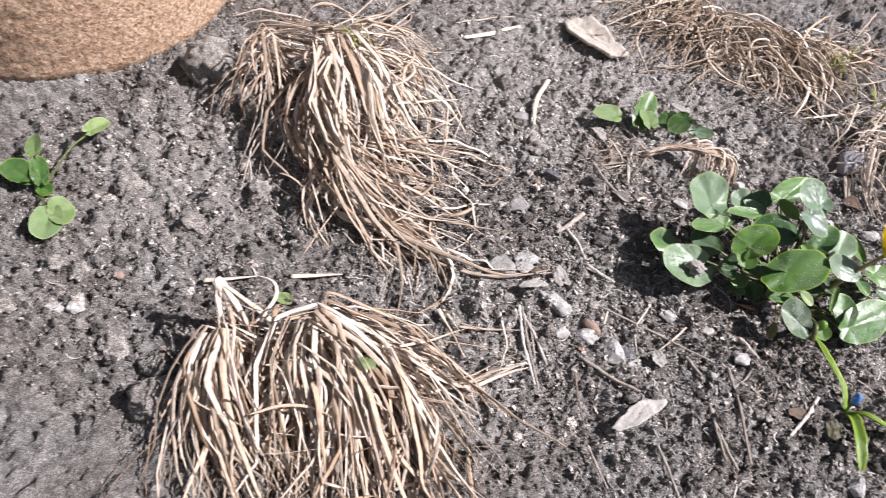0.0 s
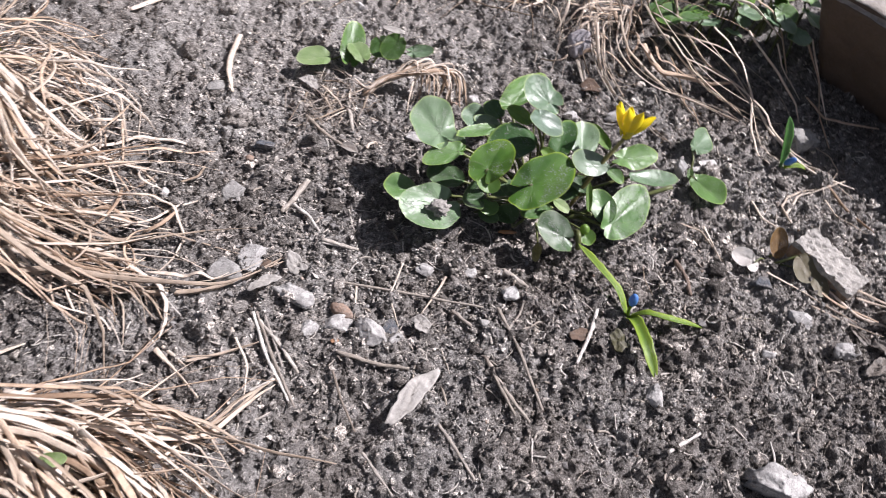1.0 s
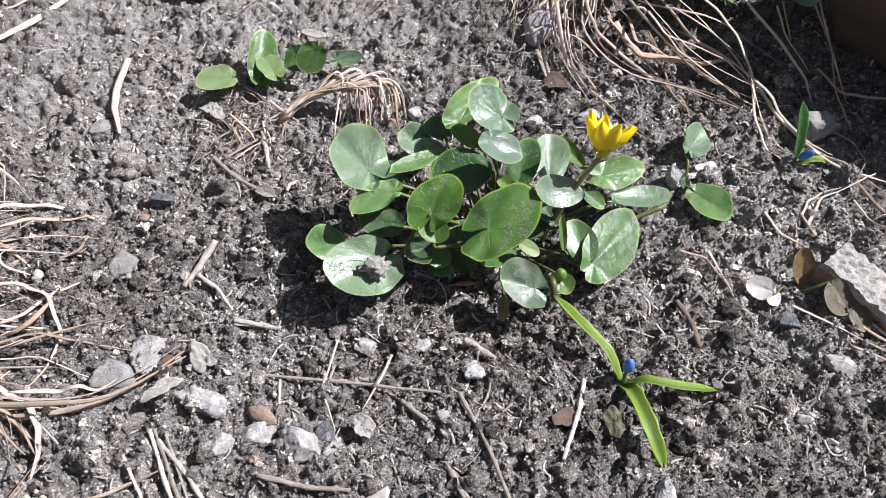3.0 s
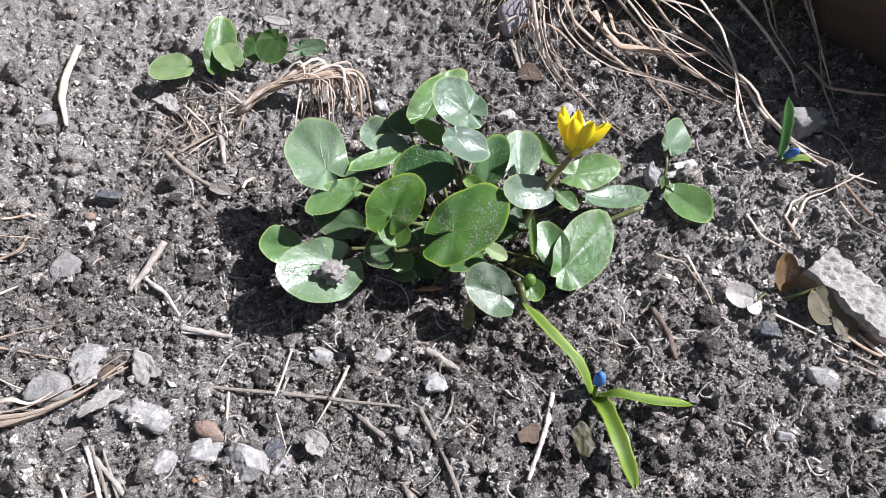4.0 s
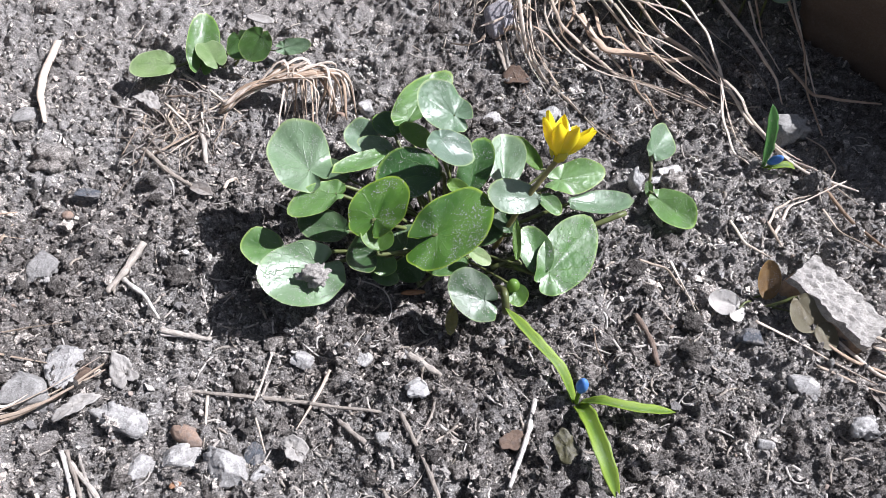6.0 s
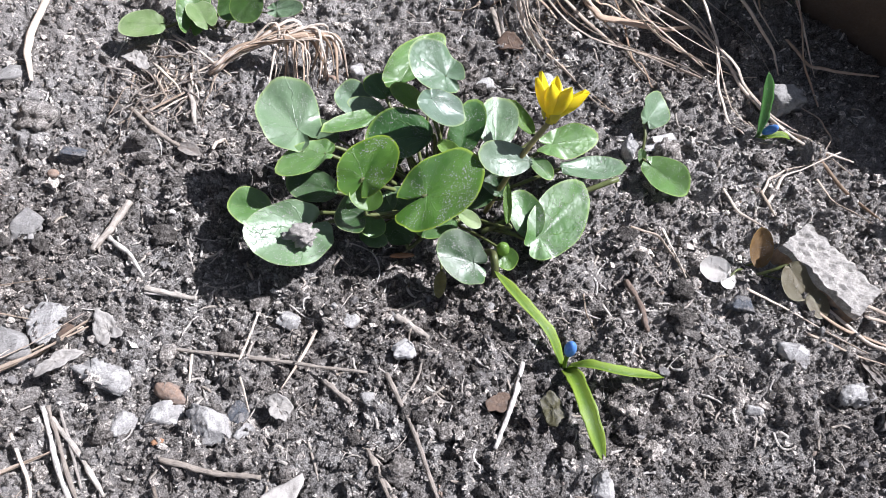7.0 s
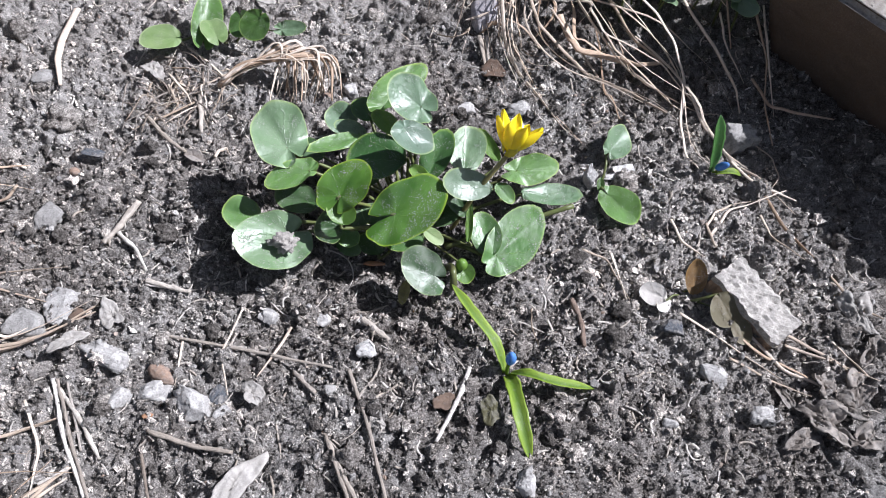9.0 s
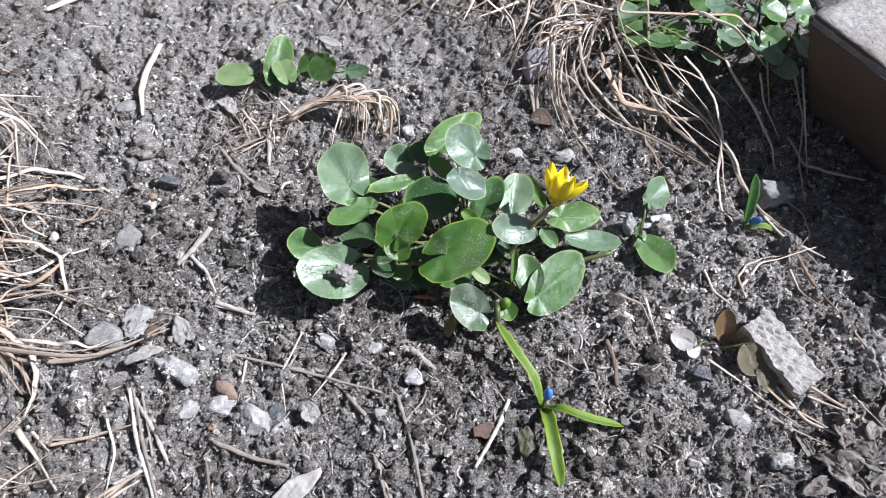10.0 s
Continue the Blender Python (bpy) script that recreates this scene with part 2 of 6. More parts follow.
GREEN = {
    "green": leaf_material("celandine leaf", (0.114, 0.236, 0.061), (0.060, 0.147, 0.031), (0.30, 0.42, 0.09), 0.30, 0.5, film=0.14),
    "dark": leaf_material("deep green leaf", (0.114, 0.254, 0.034), (0.048, 0.142, 0.018), (0.32, 0.46, 0.04), 0.34, 0.9, 0.34, 0.16, 0.5, 0.05),
    "deep": leaf_material("dark glossy leaf", (0.067, 0.165, 0.043), (0.032, 0.094, 0.022), (0.22, 0.36, 0.06), 0.27, 0.6, 0.2, 0.25, 0.6, 0.06),
    # three paler, greyer greens that hold part of the leaves' sheen in the colour
    "bluish": leaf_material("shiny leaf", (0.155, 0.254, 0.138), (0.088, 0.165, 0.077), (0.30, 0.40, 0.15), 0.33, vein=0.1, spec=0.9, film=0.12),
    "glossy": leaf_material("cupped glossy leaf", (0.174, 0.254, 0.177), (0.100, 0.165, 0.100), (0.30, 0.40, 0.16), 0.30, vein=0.08, spec=0.95, film=0.2),
    "dusty": leaf_material("dusty leaf", (0.162, 0.277, 0.130), (0.088, 0.177, 0.069), (0.20, 0.30, 0.11), 0.31, 0.8, vein=0.08, spec=0.95, film=0.2),
    "gritty": leaf_material("silty leaf", (0.095, 0.171, 0.077), (0.047, 0.106, 0.038), (0.20, 0.30, 0.09), 0.30, 1.3, vein=0.08, spec=0.9, film=0.35),
    "curled": leaf_material("curled leaf", (0.040, 0.100, 0.026), (0.022, 0.062, 0.014), (0.30, 0.36, 0.14), 0.34, 0.9, film=0.1),
    "heart": leaf_material("gritty leaf", (0.095, 0.212, 0.055), (0.048, 0.124, 0.031), (0.24, 0.38, 0.08), 0.30, 1.3, film=0.2),
    # for inner leaves: the clump's shade is put into this darker green
    "under": leaf_material("leaf with painted shade", (0.05, 0.12, 0.03), (0.025, 0.07, 0.016), (0.2, 0.3, 0.1), 0.4),
    "young": leaf_material("young leaf", (0.14, 0.28, 0.04), (0.085, 0.18, 0.025), (0.36, 0.52, 0.09), 0.33, 0.3, 0.34),
    "small": leaf_material("seedling leaf", (0.085, 0.195, 0.04), (0.05, 0.12, 0.02), (0.3, 0.46, 0.1), 0.30, 0.35, 0.3),
    "pale": leaf_material("pale green leaf", (0.27, 0.37, 0.15), (0.16, 0.27, 0.07), (0.40, 0.50, 0.24), 0.38, 0.35, 0.3),
    "yellow": leaf_material("yellowing leaf", (0.26, 0.24, 0.07), (0.16, 0.14, 0.04), (0.34, 0.32, 0.1), 0.5),
    "white": leaf_material("bleached leaf", (0.78, 0.76, 0.71), (0.60, 0.58, 0.53), (0.7, 0.68, 0.62), 0.45, 0.1, 0.25, 0.2, film=0.0),
    "brown": leaf_material("amber withered leaf", (0.27, 0.16, 0.05), (0.13, 0.075, 0.03), (0.40, 0.27, 0.09), 0.42, 0.6, 0.35, 0.3),
    "glassy": leaf_material("glassy withered leaf", (0.21, 0.185, 0.11), (0.15, 0.11, 0.05), (0.30, 0.28, 0.18), 0.42, 0.4, 0.35, 0.08, 0.5, 0.05),
}
petiole_m = plain_material("leaf stalk", (0.15, 0.19, 0.06), (0.085, 0.08, 0.035), 200, 0.4, 0.0002, 0.1)
flower_stalk_m = plain_material("flower stalk", (0.30, 0.27, 0.11), (0.19, 0.16, 0.06), 200, 0.4, 0.0002, 0.1)
tepal_m = plain_material("glossy yellow tepal", (0.95, 0.82, 0.016), (0.94, 0.76, 0.012), 120, 0.25, 0.0001, 0.36, 0.7)
sepal_m = plain_material("yellow-green sepal", (0.72, 0.62, 0.05), (0.55, 0.48, 0.04), 150, 0.4, 0.0001, 0.25)
blue_m = plain_material("blue flower bud", (0.13, 0.31, 0.68), (0.07, 0.18, 0.46), 160, 0.4, 0.0002, 0.2)


# ---- mesh helpers ----


def mesh_of(name, verts, faces, material, smooth=True, attrs=None):
    """A mesh from arrays; faces are quads, triangles where the last two corners are equal."""
    verts, faces = np.asarray(verts, np.float32), np.asarray(faces, np.int32)
    me = bpy.data.meshes.new(name)
    if faces.shape[1] == 4 and (faces[:, 2] == faces[:, 3]).any():
        me.from_pydata([tuple(map(float, v)) for v in verts], [], [list(dict.fromkeys(map(int, f))) for f in faces])
    else:
        k = faces.shape[1]
        me.vertices.add(len(verts))
        me.vertices.foreach_set("co", verts.ravel())
        me.loops.add(faces.size)
        me.loops.foreach_set("vertex_index", faces.ravel())
        me.polygons.add(len(faces))
        me.polygons.foreach_set("loop_start", np.arange(len(faces), dtype=np.int32) * k)
        me.update(calc_edges=True)
    me.polygons.foreach_set("use_smooth", np.full(len(me.polygons), smooth))
    for key, values in (attrs or {}).items():
        a = me.attributes.new(key, "FLOAT_VECTOR", "POINT")
        a.data.foreach_set("vector", np.asarray(values, np.float32).ravel())
    me.materials.append(material)
    me.validate()
    return me


def part(name, mesh, parent, label=""):
    ob = new(name, mesh)
    ob.parent = parent
    return tagged(ob, label)


def thing(name, at, label, category, group="", kind=""):
    ob = new(name)
    ob.empty_display_size = 0.01
    ob.location = at
    return tagged(ob, label, category, group, kind)


def hash2(i, j, seed):
    n = (i * 374761393 + j * 668265263 + seed * 1274126177) & 0xFFFFFFFF
    n = ((n ^ (n >> 13)) * 1274126177) & 0xFFFFFFFF
    n = ((n ^ (n >> 16)) * 2246822519) & 0xFFFFFFFF
    return ((n ^ (n >> 15)) & 0xFFFFFF) / float(0xFFFFFF)


def vnoise(x, y, seed):
    i, j = np.floor(x).astype(np.int64), np.floor(y).astype(np.int64)
    u, v = x - i, y - j
    u, v = u * u * (3 - 2 * u), v * v * (3 - 2 * v)
    a, b = hash2(i, j, seed), hash2(i + 1, j, seed)
    c, d = hash2(i, j + 1, seed), hash2(i + 1, j + 1, seed)
    return (a * (1 - u) + b * u) * (1 - v) + (c * (1 - u) + d * u) * v - 0.5


def fbm(x, y, seed, octaves=4, gain=0.5):
    total, amp = 0.0, 1.0
    for k in range(octaves):
        total = total + amp * vnoise(x * 2**k, y * 2**k, seed + 7 * k)
        amp *= gain
    return total


def crumbs(x, y, cell, share, seed):
    """Half-sunk round crumbs, one at most in a cell: the height over the plain in cells."""
    i, j = np.floor(x / cell).astype(np.int64), np.floor(y / cell).astype(np.int64)
    best = np.zeros_like(x)
    for di in (-1, 0, 1):
        for dj in (-1, 0, 1):
            a, b = i + di, j + dj
            here = hash2(a, b, seed) < share
            cx, cy = (a + 0.2 + 0.6 * hash2(a, b, seed + 1)) * cell, (b + 0.2 + 0.6 * hash2(a, b, seed + 2)) * cell
            r = cell * (0.28 + 0.40 * hash2(a, b, seed + 3))
            d2 = ((x - cx) ** 2 + (y - cy) ** 2) / r**2
            h = np.where(here & (d2 < 1), r * np.sqrt(np.clip(1 - d2, 0, 1)) * (0.55 + 0.6 * hash2(a, b, seed + 4)), 0)
            best = np.maximum(best, h)
    return best


def broad(x, y):
    """The bed's gentle rises and hollows."""
    z = 0.006 * fbm(x / 0.16, y / 0.16, 3, 3) + 0.004 * fbm(x / 0.035, y / 0.035, 11, 3)
    z = z - 0.006 * np.exp(-(((x - 0.005) / 0.03) ** 2 + ((y + 0.02) / 0.018) ** 2))
    z = z + 0.012 * np.exp(-(((x + 0.33) / 0.06) ** 2 + ((y - 0.03) / 0.06) ** 2))
    return z - 0.001


def surface(x, y):
    """The height of the soil, with its crumbs."""
    x, y = np.asarray(x, float), np.asarray(y, float)
    wx, wy = x + 0.0050 * fbm(x / 0.005, y / 0.005, 31, 3, 0.6), y + 0.0050 * fbm(x / 0.005, y / 0.005, 37, 3, 0.6)
    z = broad(x, y) + 0.0044 * fbm(x / 0.012, y / 0.012, 5, 4, 0.6)
    z = z + crumbs(wx, wy, 0.013, 0.30, 41) * 0.5
    z = z + crumbs(wx, wy, 0.0065, 0.42, 53) * 0.62 + crumbs(wx, wy, 0.0035, 0.55, 67) * 0.9 + 0.0016 * fbm(x / 0.006, y / 0.006, 91, 2, 0.6)
    ridge = 1 - np.abs(fbm(x / 0.009, y / 0.009, 83, 3, 0.6)) * 3
    z = z + 0.0012 * ridge + 0.0018 * fbm(x / 0.0035, y / 0.0035, 71, 2, 0.7) - 0.001
    lumpier = 1 + 0.35 * np.clip((-0.2 - x) / 0.12, 0, 1)
    low = broad(x, y)
    return low + (z - low) * lumpier


HX, HY = np.arange(-0.62, 0.37, 0.0015), np.arange(-0.36, 0.52, 0.0015)
HEIGHTS = surface(*np.meshgrid(HX, HY))


def heights(x, y):
    """The soil's height from a table, for the many things that lie on it."""
    i = np.clip(np.round((np.asarray(x) - HX[0]) / 0.0015).astype(int), 0, len(HX) - 1)
    j = np.clip(np.round((np.asarray(y) - HY[0]) / 0.0015).astype(int), 0, len(HY) - 1)
    return HEIGHTS[j, i]


def ground_at(x, y):
    return float(heights(x, y))


def rest_at(x, y, r=0.006):
    """The height on which something some millimetres wide comes to lie."""
    a = np.linspace(0, 2 * math.pi, 9)[:-1]
    return float(np.percentile(heights(x + r * np.cos(a), y + r * np.sin(a)), 65))


# ---- ground: one sheet, fine where the bed is seen ----
def spread(lo, a, b, hi, step):
    """Lines from far to far: fine from a to b, twice as wide out to lo and hi, then ever wider."""
    mid = np.concatenate([np.arange(lo, a, 2 * step), np.arange(a, b, step), np.arange(b, hi, 2 * step)])
    far = np.cumsum(np.minimum(2 * step * 1.9 ** np.arange(1, 18), 60.0))
    return np.concatenate([mid[0] - far[::-1], mid, mid[-1] + far])


def build_ground():
    xs, ys = spread(-0.60, -0.26, 0.24, 0.34, 0.00105), spread(-0.32, -0.26, 0.26, 0.50, 0.00105)
    X, Y = np.meshgrid(xs, ys)
    far = np.maximum(np.maximum(-0.60 - X, X - 0.34), np.maximum(-0.32 - Y, Y - 0.50)).clip(0)
    rng = np.random.default_rng(3)
    near = far <= 0
    X = X + near * rng.uniform(-0.00035, 0.00035, X.shape)
    Y = Y + near * rng.uniform(-0.00035, 0.00035, X.shape)
    low = broad(X, Y)
    Z = low * np.clip(1 - far / 0.3, 0, 1) + (surface(X, Y) - low) * np.clip(1 - far / 0.012, 0, 1)
    nx, ny = len(xs), len(ys)
    at = np.arange(nx * ny).reshape(ny, nx)
    faces = np.stack([at[:-1, :-1], at[:-1, 1:], at[1:, 1:], at[1:, :-1]], -1).reshape(-1, 4)
    me = mesh_of("ground", np.stack([X, Y, Z], -1).reshape(-1, 3), faces, soil_m, smooth=True)
    return tagged(new("ground", me), "dry crumbly dark grey garden soil", "ground", kind="structure")


ground = build_ground()


def ball(subdivisions):
    bm = bmesh.new()
    bmesh.ops.create_icosphere(bm, subdivisions=subdivisions, radius=1)
    v = np.array([tuple(p.co) for p in bm.verts])
    f = np.array([[p.index for p in q.verts] for q in bm.faces])
    bm.free()
    return v, f


BALLS = {k: ball(k) for k in (1, 2, 3, 4)}
# a chip of eight triangles
BALLS[0] = (np.array([(1, 0, 0), (-1, 0, 0), (0, 1, 0), (0, -1, 0), (0, 0, 1), (0, 0, -1)], float),
            np.array([(0, 2, 4), (2, 1, 4), (1, 3, 4), (3, 0, 4), (2, 0, 5), (1, 2, 5), (3, 1, 5), (0, 3, 5)]))


def lumpy(subdivisions, rng, rough=0.25, freq=1.6, chips=0):
    """A unit lump: a ball pushed about by noise and cut by a few flat chips."""
    v, f = BALLS[subdivisions]
    off = rng.uniform(-50, 50, 3)
    d = np.array([noise.fractal(Vector(p * freq + off), 0.6, 2.2, 5) for p in v])
    out = v * (1 + rough * d)[:, None]
    for _ in range(chips):
        n = rng.normal(size=3)
        n /= np.linalg.norm(n)
        over = (out @ n - rng.uniform(0.45, 0.75)).clip(0)
        out = out - over[:, None] * n * 0.93
    if chips:
        d = np.array([noise.fractal(Vector(p * 5.0 + off), 0.7, 2.2, 4) for p in v])
        out = out * (1 + 0.09 * d)[:, None]
    return out, f


def turn_matrix(rng):
    return np.array(Euler(rng.uniform(-3.14, 3.14, 3)).to_matrix())


def build_crumbs():
    """Loose crumbs of soil all over the bed, too many to count."""
    rng = np.random.default_rng(5)
    V, Fs, n = [], [], 0
    for k, count, lo, hi, wide in ((2, 2800, 0.0010, 0.0034, 0.35), (1, 42000, 0.0004, 0.0018, 0.42), (0, 76000, 0.0004, 0.0022, 0.42)):
        shapes = [lumpy(k, rng, (0.9, 1.1, 1.2)[k], 2.2) for _ in range(16)]
        if k == 0:
            shapes = [(v * (1.25, 0.9, 0.5), f) for v, f in shapes]
        far, left = int(count * wide), int(count * 0.22)
        x = np.concatenate([rng.uniform(-0.50, 0.30, far), rng.uniform(-0.52, -0.2, left), rng.uniform(-0.21, 0.22, count - far - left)])
        y = np.concatenate([rng.triangular(-0.28, 0.12, 0.38, far), rng.uniform(-0.28, 0.10, left), rng.triangular(-0.27, -0.05, 0.17, count - far - left)])
        size = lo * (hi / lo) ** rng.beta(1.0, 2.0, count)
        z = surface(x, y) + size * rng.uniform(-0.4, 0.55, count)
        turns = np.array([turn_matrix(rng) for _ in range(64)])
        for a in range(16):
            v, f = shapes[a]
            mine = np.arange(a, count, 16)
            m = turns[rng.integers(64, size=len(mine))] * size[mine, None, None]
            P = np.einsum("kij,vj->kvi", m, v) * (1, 1, 0.85) + np.stack([x, y, z], -1)[mine, None]
            V.append(P.reshape(-1, 3))
            Fs.append((f[None] + (n + len(v) * np.arange(len(mine)))[:, None, None]).reshape(-1, 3))
            n += len(v) * len(mine)
    me = mesh_of("soil_crumbs", np.concatenate(V), np.concatenate(Fs), clod_m, smooth=False)
    tagged(new("soil_crumbs", me), "loose grey soil crumbs strewn over the bed", "soil crumbs", kind="stuff")


build_crumbs()


# ---- stones, lumps and chips ----
STONES = 0


def stone(label, material, x, y, half, turn=0.0, sink=0.44, rough=0.42, chips=9, name="stone", category="stone", z=None, tip=0.0):
    """A stone on the soil: half are its half axes in metres."""
    global STONES
    STONES += 1
    rng = np.random.default_rng(100 + STONES)
    v, f = lumpy(4 if max(half) > 0.005 else 3, rng, rough, 1.3, chips)
    v = v * np.asarray(half)
    me = mesh_of(name, v, f, material)
    ob = new(name, me)
    base = rest_at(x, y, max(half[:2])) if z is None else z
    ob.matrix_world = pose(x, y, base + half[2] * (1 - 2 * sink), tip, 0, turn)
    return tagged(ob, label, category)


# ---- leaves ----
def leaf_arrays(length, width, fold=0.12, cup=0.10, wave=0.05, back=0.30, notch=0.9, seed=0, curl=0.0):
    """A kidney-shaped blade on its stalk's end, tip along +y, as top and under side with a rim."""
    rng = np.random.default_rng(seed)
    turns, rings = 48, 9
    th = np.linspace(-math.pi, math.pi, turns + 1)
    A, B, c = (length * (1 + back)) / 2, width / 2, length * (1 - back) / 2
    s, k = np.sin(th), np.cos(th)
    qa, qb, qc = (k / A) ** 2 + (s / B) ** 2, -2 * c * k / A**2, (c / A) ** 2 - 1
    R = (-qb + np.sqrt(np.maximum(qb**2 - 4 * qa * qc, 0))) / (2 * qa)
    R = R * (1 - notch * np.exp(-(((math.pi - np.abs(th)) / 0.15) ** 2)))
    R = R * (1 + 0.018 * np.sin(5 * th + rng.uniform(0, 6)) + 0.012 * np.sin(9 * th + rng.uniform(0, 6)))
    rho = np.concatenate([[0.02], np.linspace(0.16, 1, rings - 1)])
    rr = rho[:, None] * R[None]
    x, y = rr * s, rr * k
    size = (length + width) / 2
    p1, p2 = rng.uniform(0, 6, 2)
    z = fold * np.sqrt(x**2 + (0.05 * width) ** 2) + 0.45 * cup * size * (np.hypot(x, y - c) / size * 1.6) ** 2
    z = z + wave * size * rho[:, None] ** 2 * (0.45 * np.sin(2 * th + p1) + 0.4 * np.sin(3 * th + p2) + 0.3 * np.sin(6 * th + p1 + p2))[None]
    z = z - curl * (np.maximum(y, 0) / length) ** 2 * length
    z = z - 0.02 * size * np.exp(-((x / (0.06 * width)) ** 2)) * (y > 0)
    n = turns + 1
    top = np.stack([x, y, z], -1).reshape(-1, 3)
    thick = 0.00032 * (1 - 0.6 * np.repeat(rho, n))
    low = top - np.stack([0 * thick, 0 * thick, thick], -1)
    at = np.arange(rings * n).reshape(rings, n)
    q = np.stack([at[:-1, :-1], at[:-1, 1:], at[1:, 1:], at[1:, :-1]], -1).reshape(-1, 4)
    e0 = 2 * rings * n + np.arange(n)
    rim = np.stack([e0[:-1], e0[1:], e0[1:] + n, e0[:-1] + n], -1)
    faces = np.concatenate([q[:, ::-1], q + rings * n, rim[:, ::-1]])
    polar = np.stack([np.tile(th / (2 * math.pi), rings), np.repeat(rho, n), np.zeros(rings * n)], -1)
    flat = np.stack([x.ravel() / width, y.ravel() / width, np.full(rings * n, seed * 3.7)], -1)
    return np.concatenate([top, low, top[-n:], low[-n:]]), faces, {"leafpolar": np.concatenate([polar, polar, polar[-n:], polar[-n:]]), "leafflat": np.concatenate([flat, flat, flat[-n:], flat[-n:]])}


def leaf_frame(base, tip, roll):
    ax = (Vector(tip) - Vector(base)).normalized()
    flat = ax.cross(Vector((0, 0, 1))).normalized()
    up = flat.cross(ax)
    lat = flat * math.cos(radians(roll)) + up * math.sin(radians(roll))
    m = Matrix((lat, ax, lat.cross(ax))).transposed().to_4x4()
    m.translation = base
    return m


def tube_arrays(points, radius, sides=6, flat=1.0, samples=None, taper=1.0, twist=0.0, wobble=0.0, rng=None, lean=0.0, lead=1.0):
    """A closed tube along a smooth line through points; flat squeezes it into a blade."""
    P = np.asarray(points, float)
    n = samples or max(6, 5 * (len(P) - 1) + 1)
    t = np.linspace(0, len(P) - 1, n)
    i = np.minimum(t.astype(int), len(P) - 2)
    u = (t - i)[:, None]
    ext = np.concatenate([[2 * P[0] - P[1]], P, [2 * P[-1] - P[-2]]])
    a, b, c, d = ext[i], ext[i + 1], ext[i + 2], ext[i + 3]
    C = 0.5 * (2 * b + (c - a) * u + (2 * a - 5 * b + 4 * c - d) * u**2 + (3 * b - a - 3 * c + d) * u**3)
    if wobble and rng is not None:
        C = C + wobble * np.cumsum(rng.normal(size=C.shape), 0) * (0.3, 0.3, 0.12) / math.sqrt(n)
    T = np.gradient(C, axis=0)
    T /= np.linalg.norm(T, axis=1)[:, None] + 1e-12
    ref = np.array([0.0, 0.0, 1.0])
    S = np.cross(T, ref)
    S /= np.linalg.norm(S, axis=1)[:, None] + 1e-9
    N = np.cross(S, T)
    v = np.linspace(0, 1, n)
    prof = radius * np.where(v > 0.5, 1 - (1 - taper) * np.maximum(2 * v - 1, 0) ** 1.5, 1) * np.minimum(1, lead + 6 * v)
    ang = np.linspace(0, 2 * math.pi, sides + 1)[:-1]
    tw = (lean + twist * v)[:, None]
    ca, sa = np.cos(ang)[None], np.sin(ang)[None] * flat
    cx, cy = ca * np.cos(tw) - sa * np.sin(tw), ca * np.sin(tw) + sa * np.cos(tw)
    V = C[:, None] + prof[:, None, None] * (cx[..., None] * S[:, None] + cy[..., None] * N[:, None])
    along = np.stack([np.repeat(v, sides), np.tile(ang / 6.283, n), np.zeros(n * sides)], -1)
    at = np.arange(n * sides).reshape(n, sides)
    nxt = np.roll(at, -1, 1)
    q = np.stack([at[:-1], nxt[:-1], nxt[1:], at[1:]], -1).reshape(-1, 4)
    V = np.concatenate([V.reshape(-1, 3), C[:1], C[-1:]])
    along = np.concatenate([along, [[0, 0, 0]], [[1, 0, 0]]])
    c0, c1 = n * sides, n * sides + 1
    caps = np.concatenate([np.stack([nxt[0], at[0], np.full(sides, c0), np.full(sides, c0)], -1), np.stack([at[-1], nxt[-1], np.full(sides, c1), np.full(sides, c1)], -1)])
    return V, np.concatenate([q, caps]), {"along": along}


def tube(name, points, radius, material, parent=None, label="", **kw):
    V, Fc, attrs = tube_arrays(points, radius, **kw)
    me = mesh_of(name, V, Fc, material, attrs=attrs)
    if parent is None:
        return tagged(new(name, me), label)
    ob = new(name, me)
    ob.parent = parent
    ob.matrix_parent_inverse = Matrix.Translation(parent.location).inverted()
    return tagged(ob, label)


LEAVES = 0
LEAF_FORM = {  # fold, cup, wave, curl
    "green": (0.16, 0.08, 0.12, 0.08), "dark": (0.12, 0.05, 0.09, 0.05), "bluish": (0.16, 0.18, 0.13, 0.05), "dusty": (0.08, 0.20, 0.10, 0.05),
    "deep": (0.22, 0.04, 0.12, 0.05), "glossy": (0.10, 0.30, 0.08, 0.0), "curled": (0.5, 0.5, 0.08, 0.0), "gritty": (0.14, 0.30, 0.10, 0.1),
    "heart": (0.20, 0.06, 0.08, 0.05), "under": (0.15, 0.14, 0.08, 0.0), "young": (0.3, 0.14, 0.05, 0.0), "small": (0.2, 0.10, 0.06, 0.1),
    "pale": (0.2, 0.10, 0.06, 0.15), "yellow": (0.3, 0.1, 0.05, 0.1), "white": (0.08, 0.12, 0.05, 0.0), "brown": (0.30, 0.12, 0.02, 0.0), "glassy": (0.1, 0.1, 0.05, 0.1),
}
LEAF_LABEL = {"dusty": "leaf with soil grit on it", "gritty": "cupped leaf with soil grit on it", "young": "small bright young leaf", "yellow": "yellowing dead leaf", "white": "bleached papery leaf",
              "brown": "amber brown withered leaf", "glassy": "thin see-through withered leaf", "pale": "pale green leaf"}


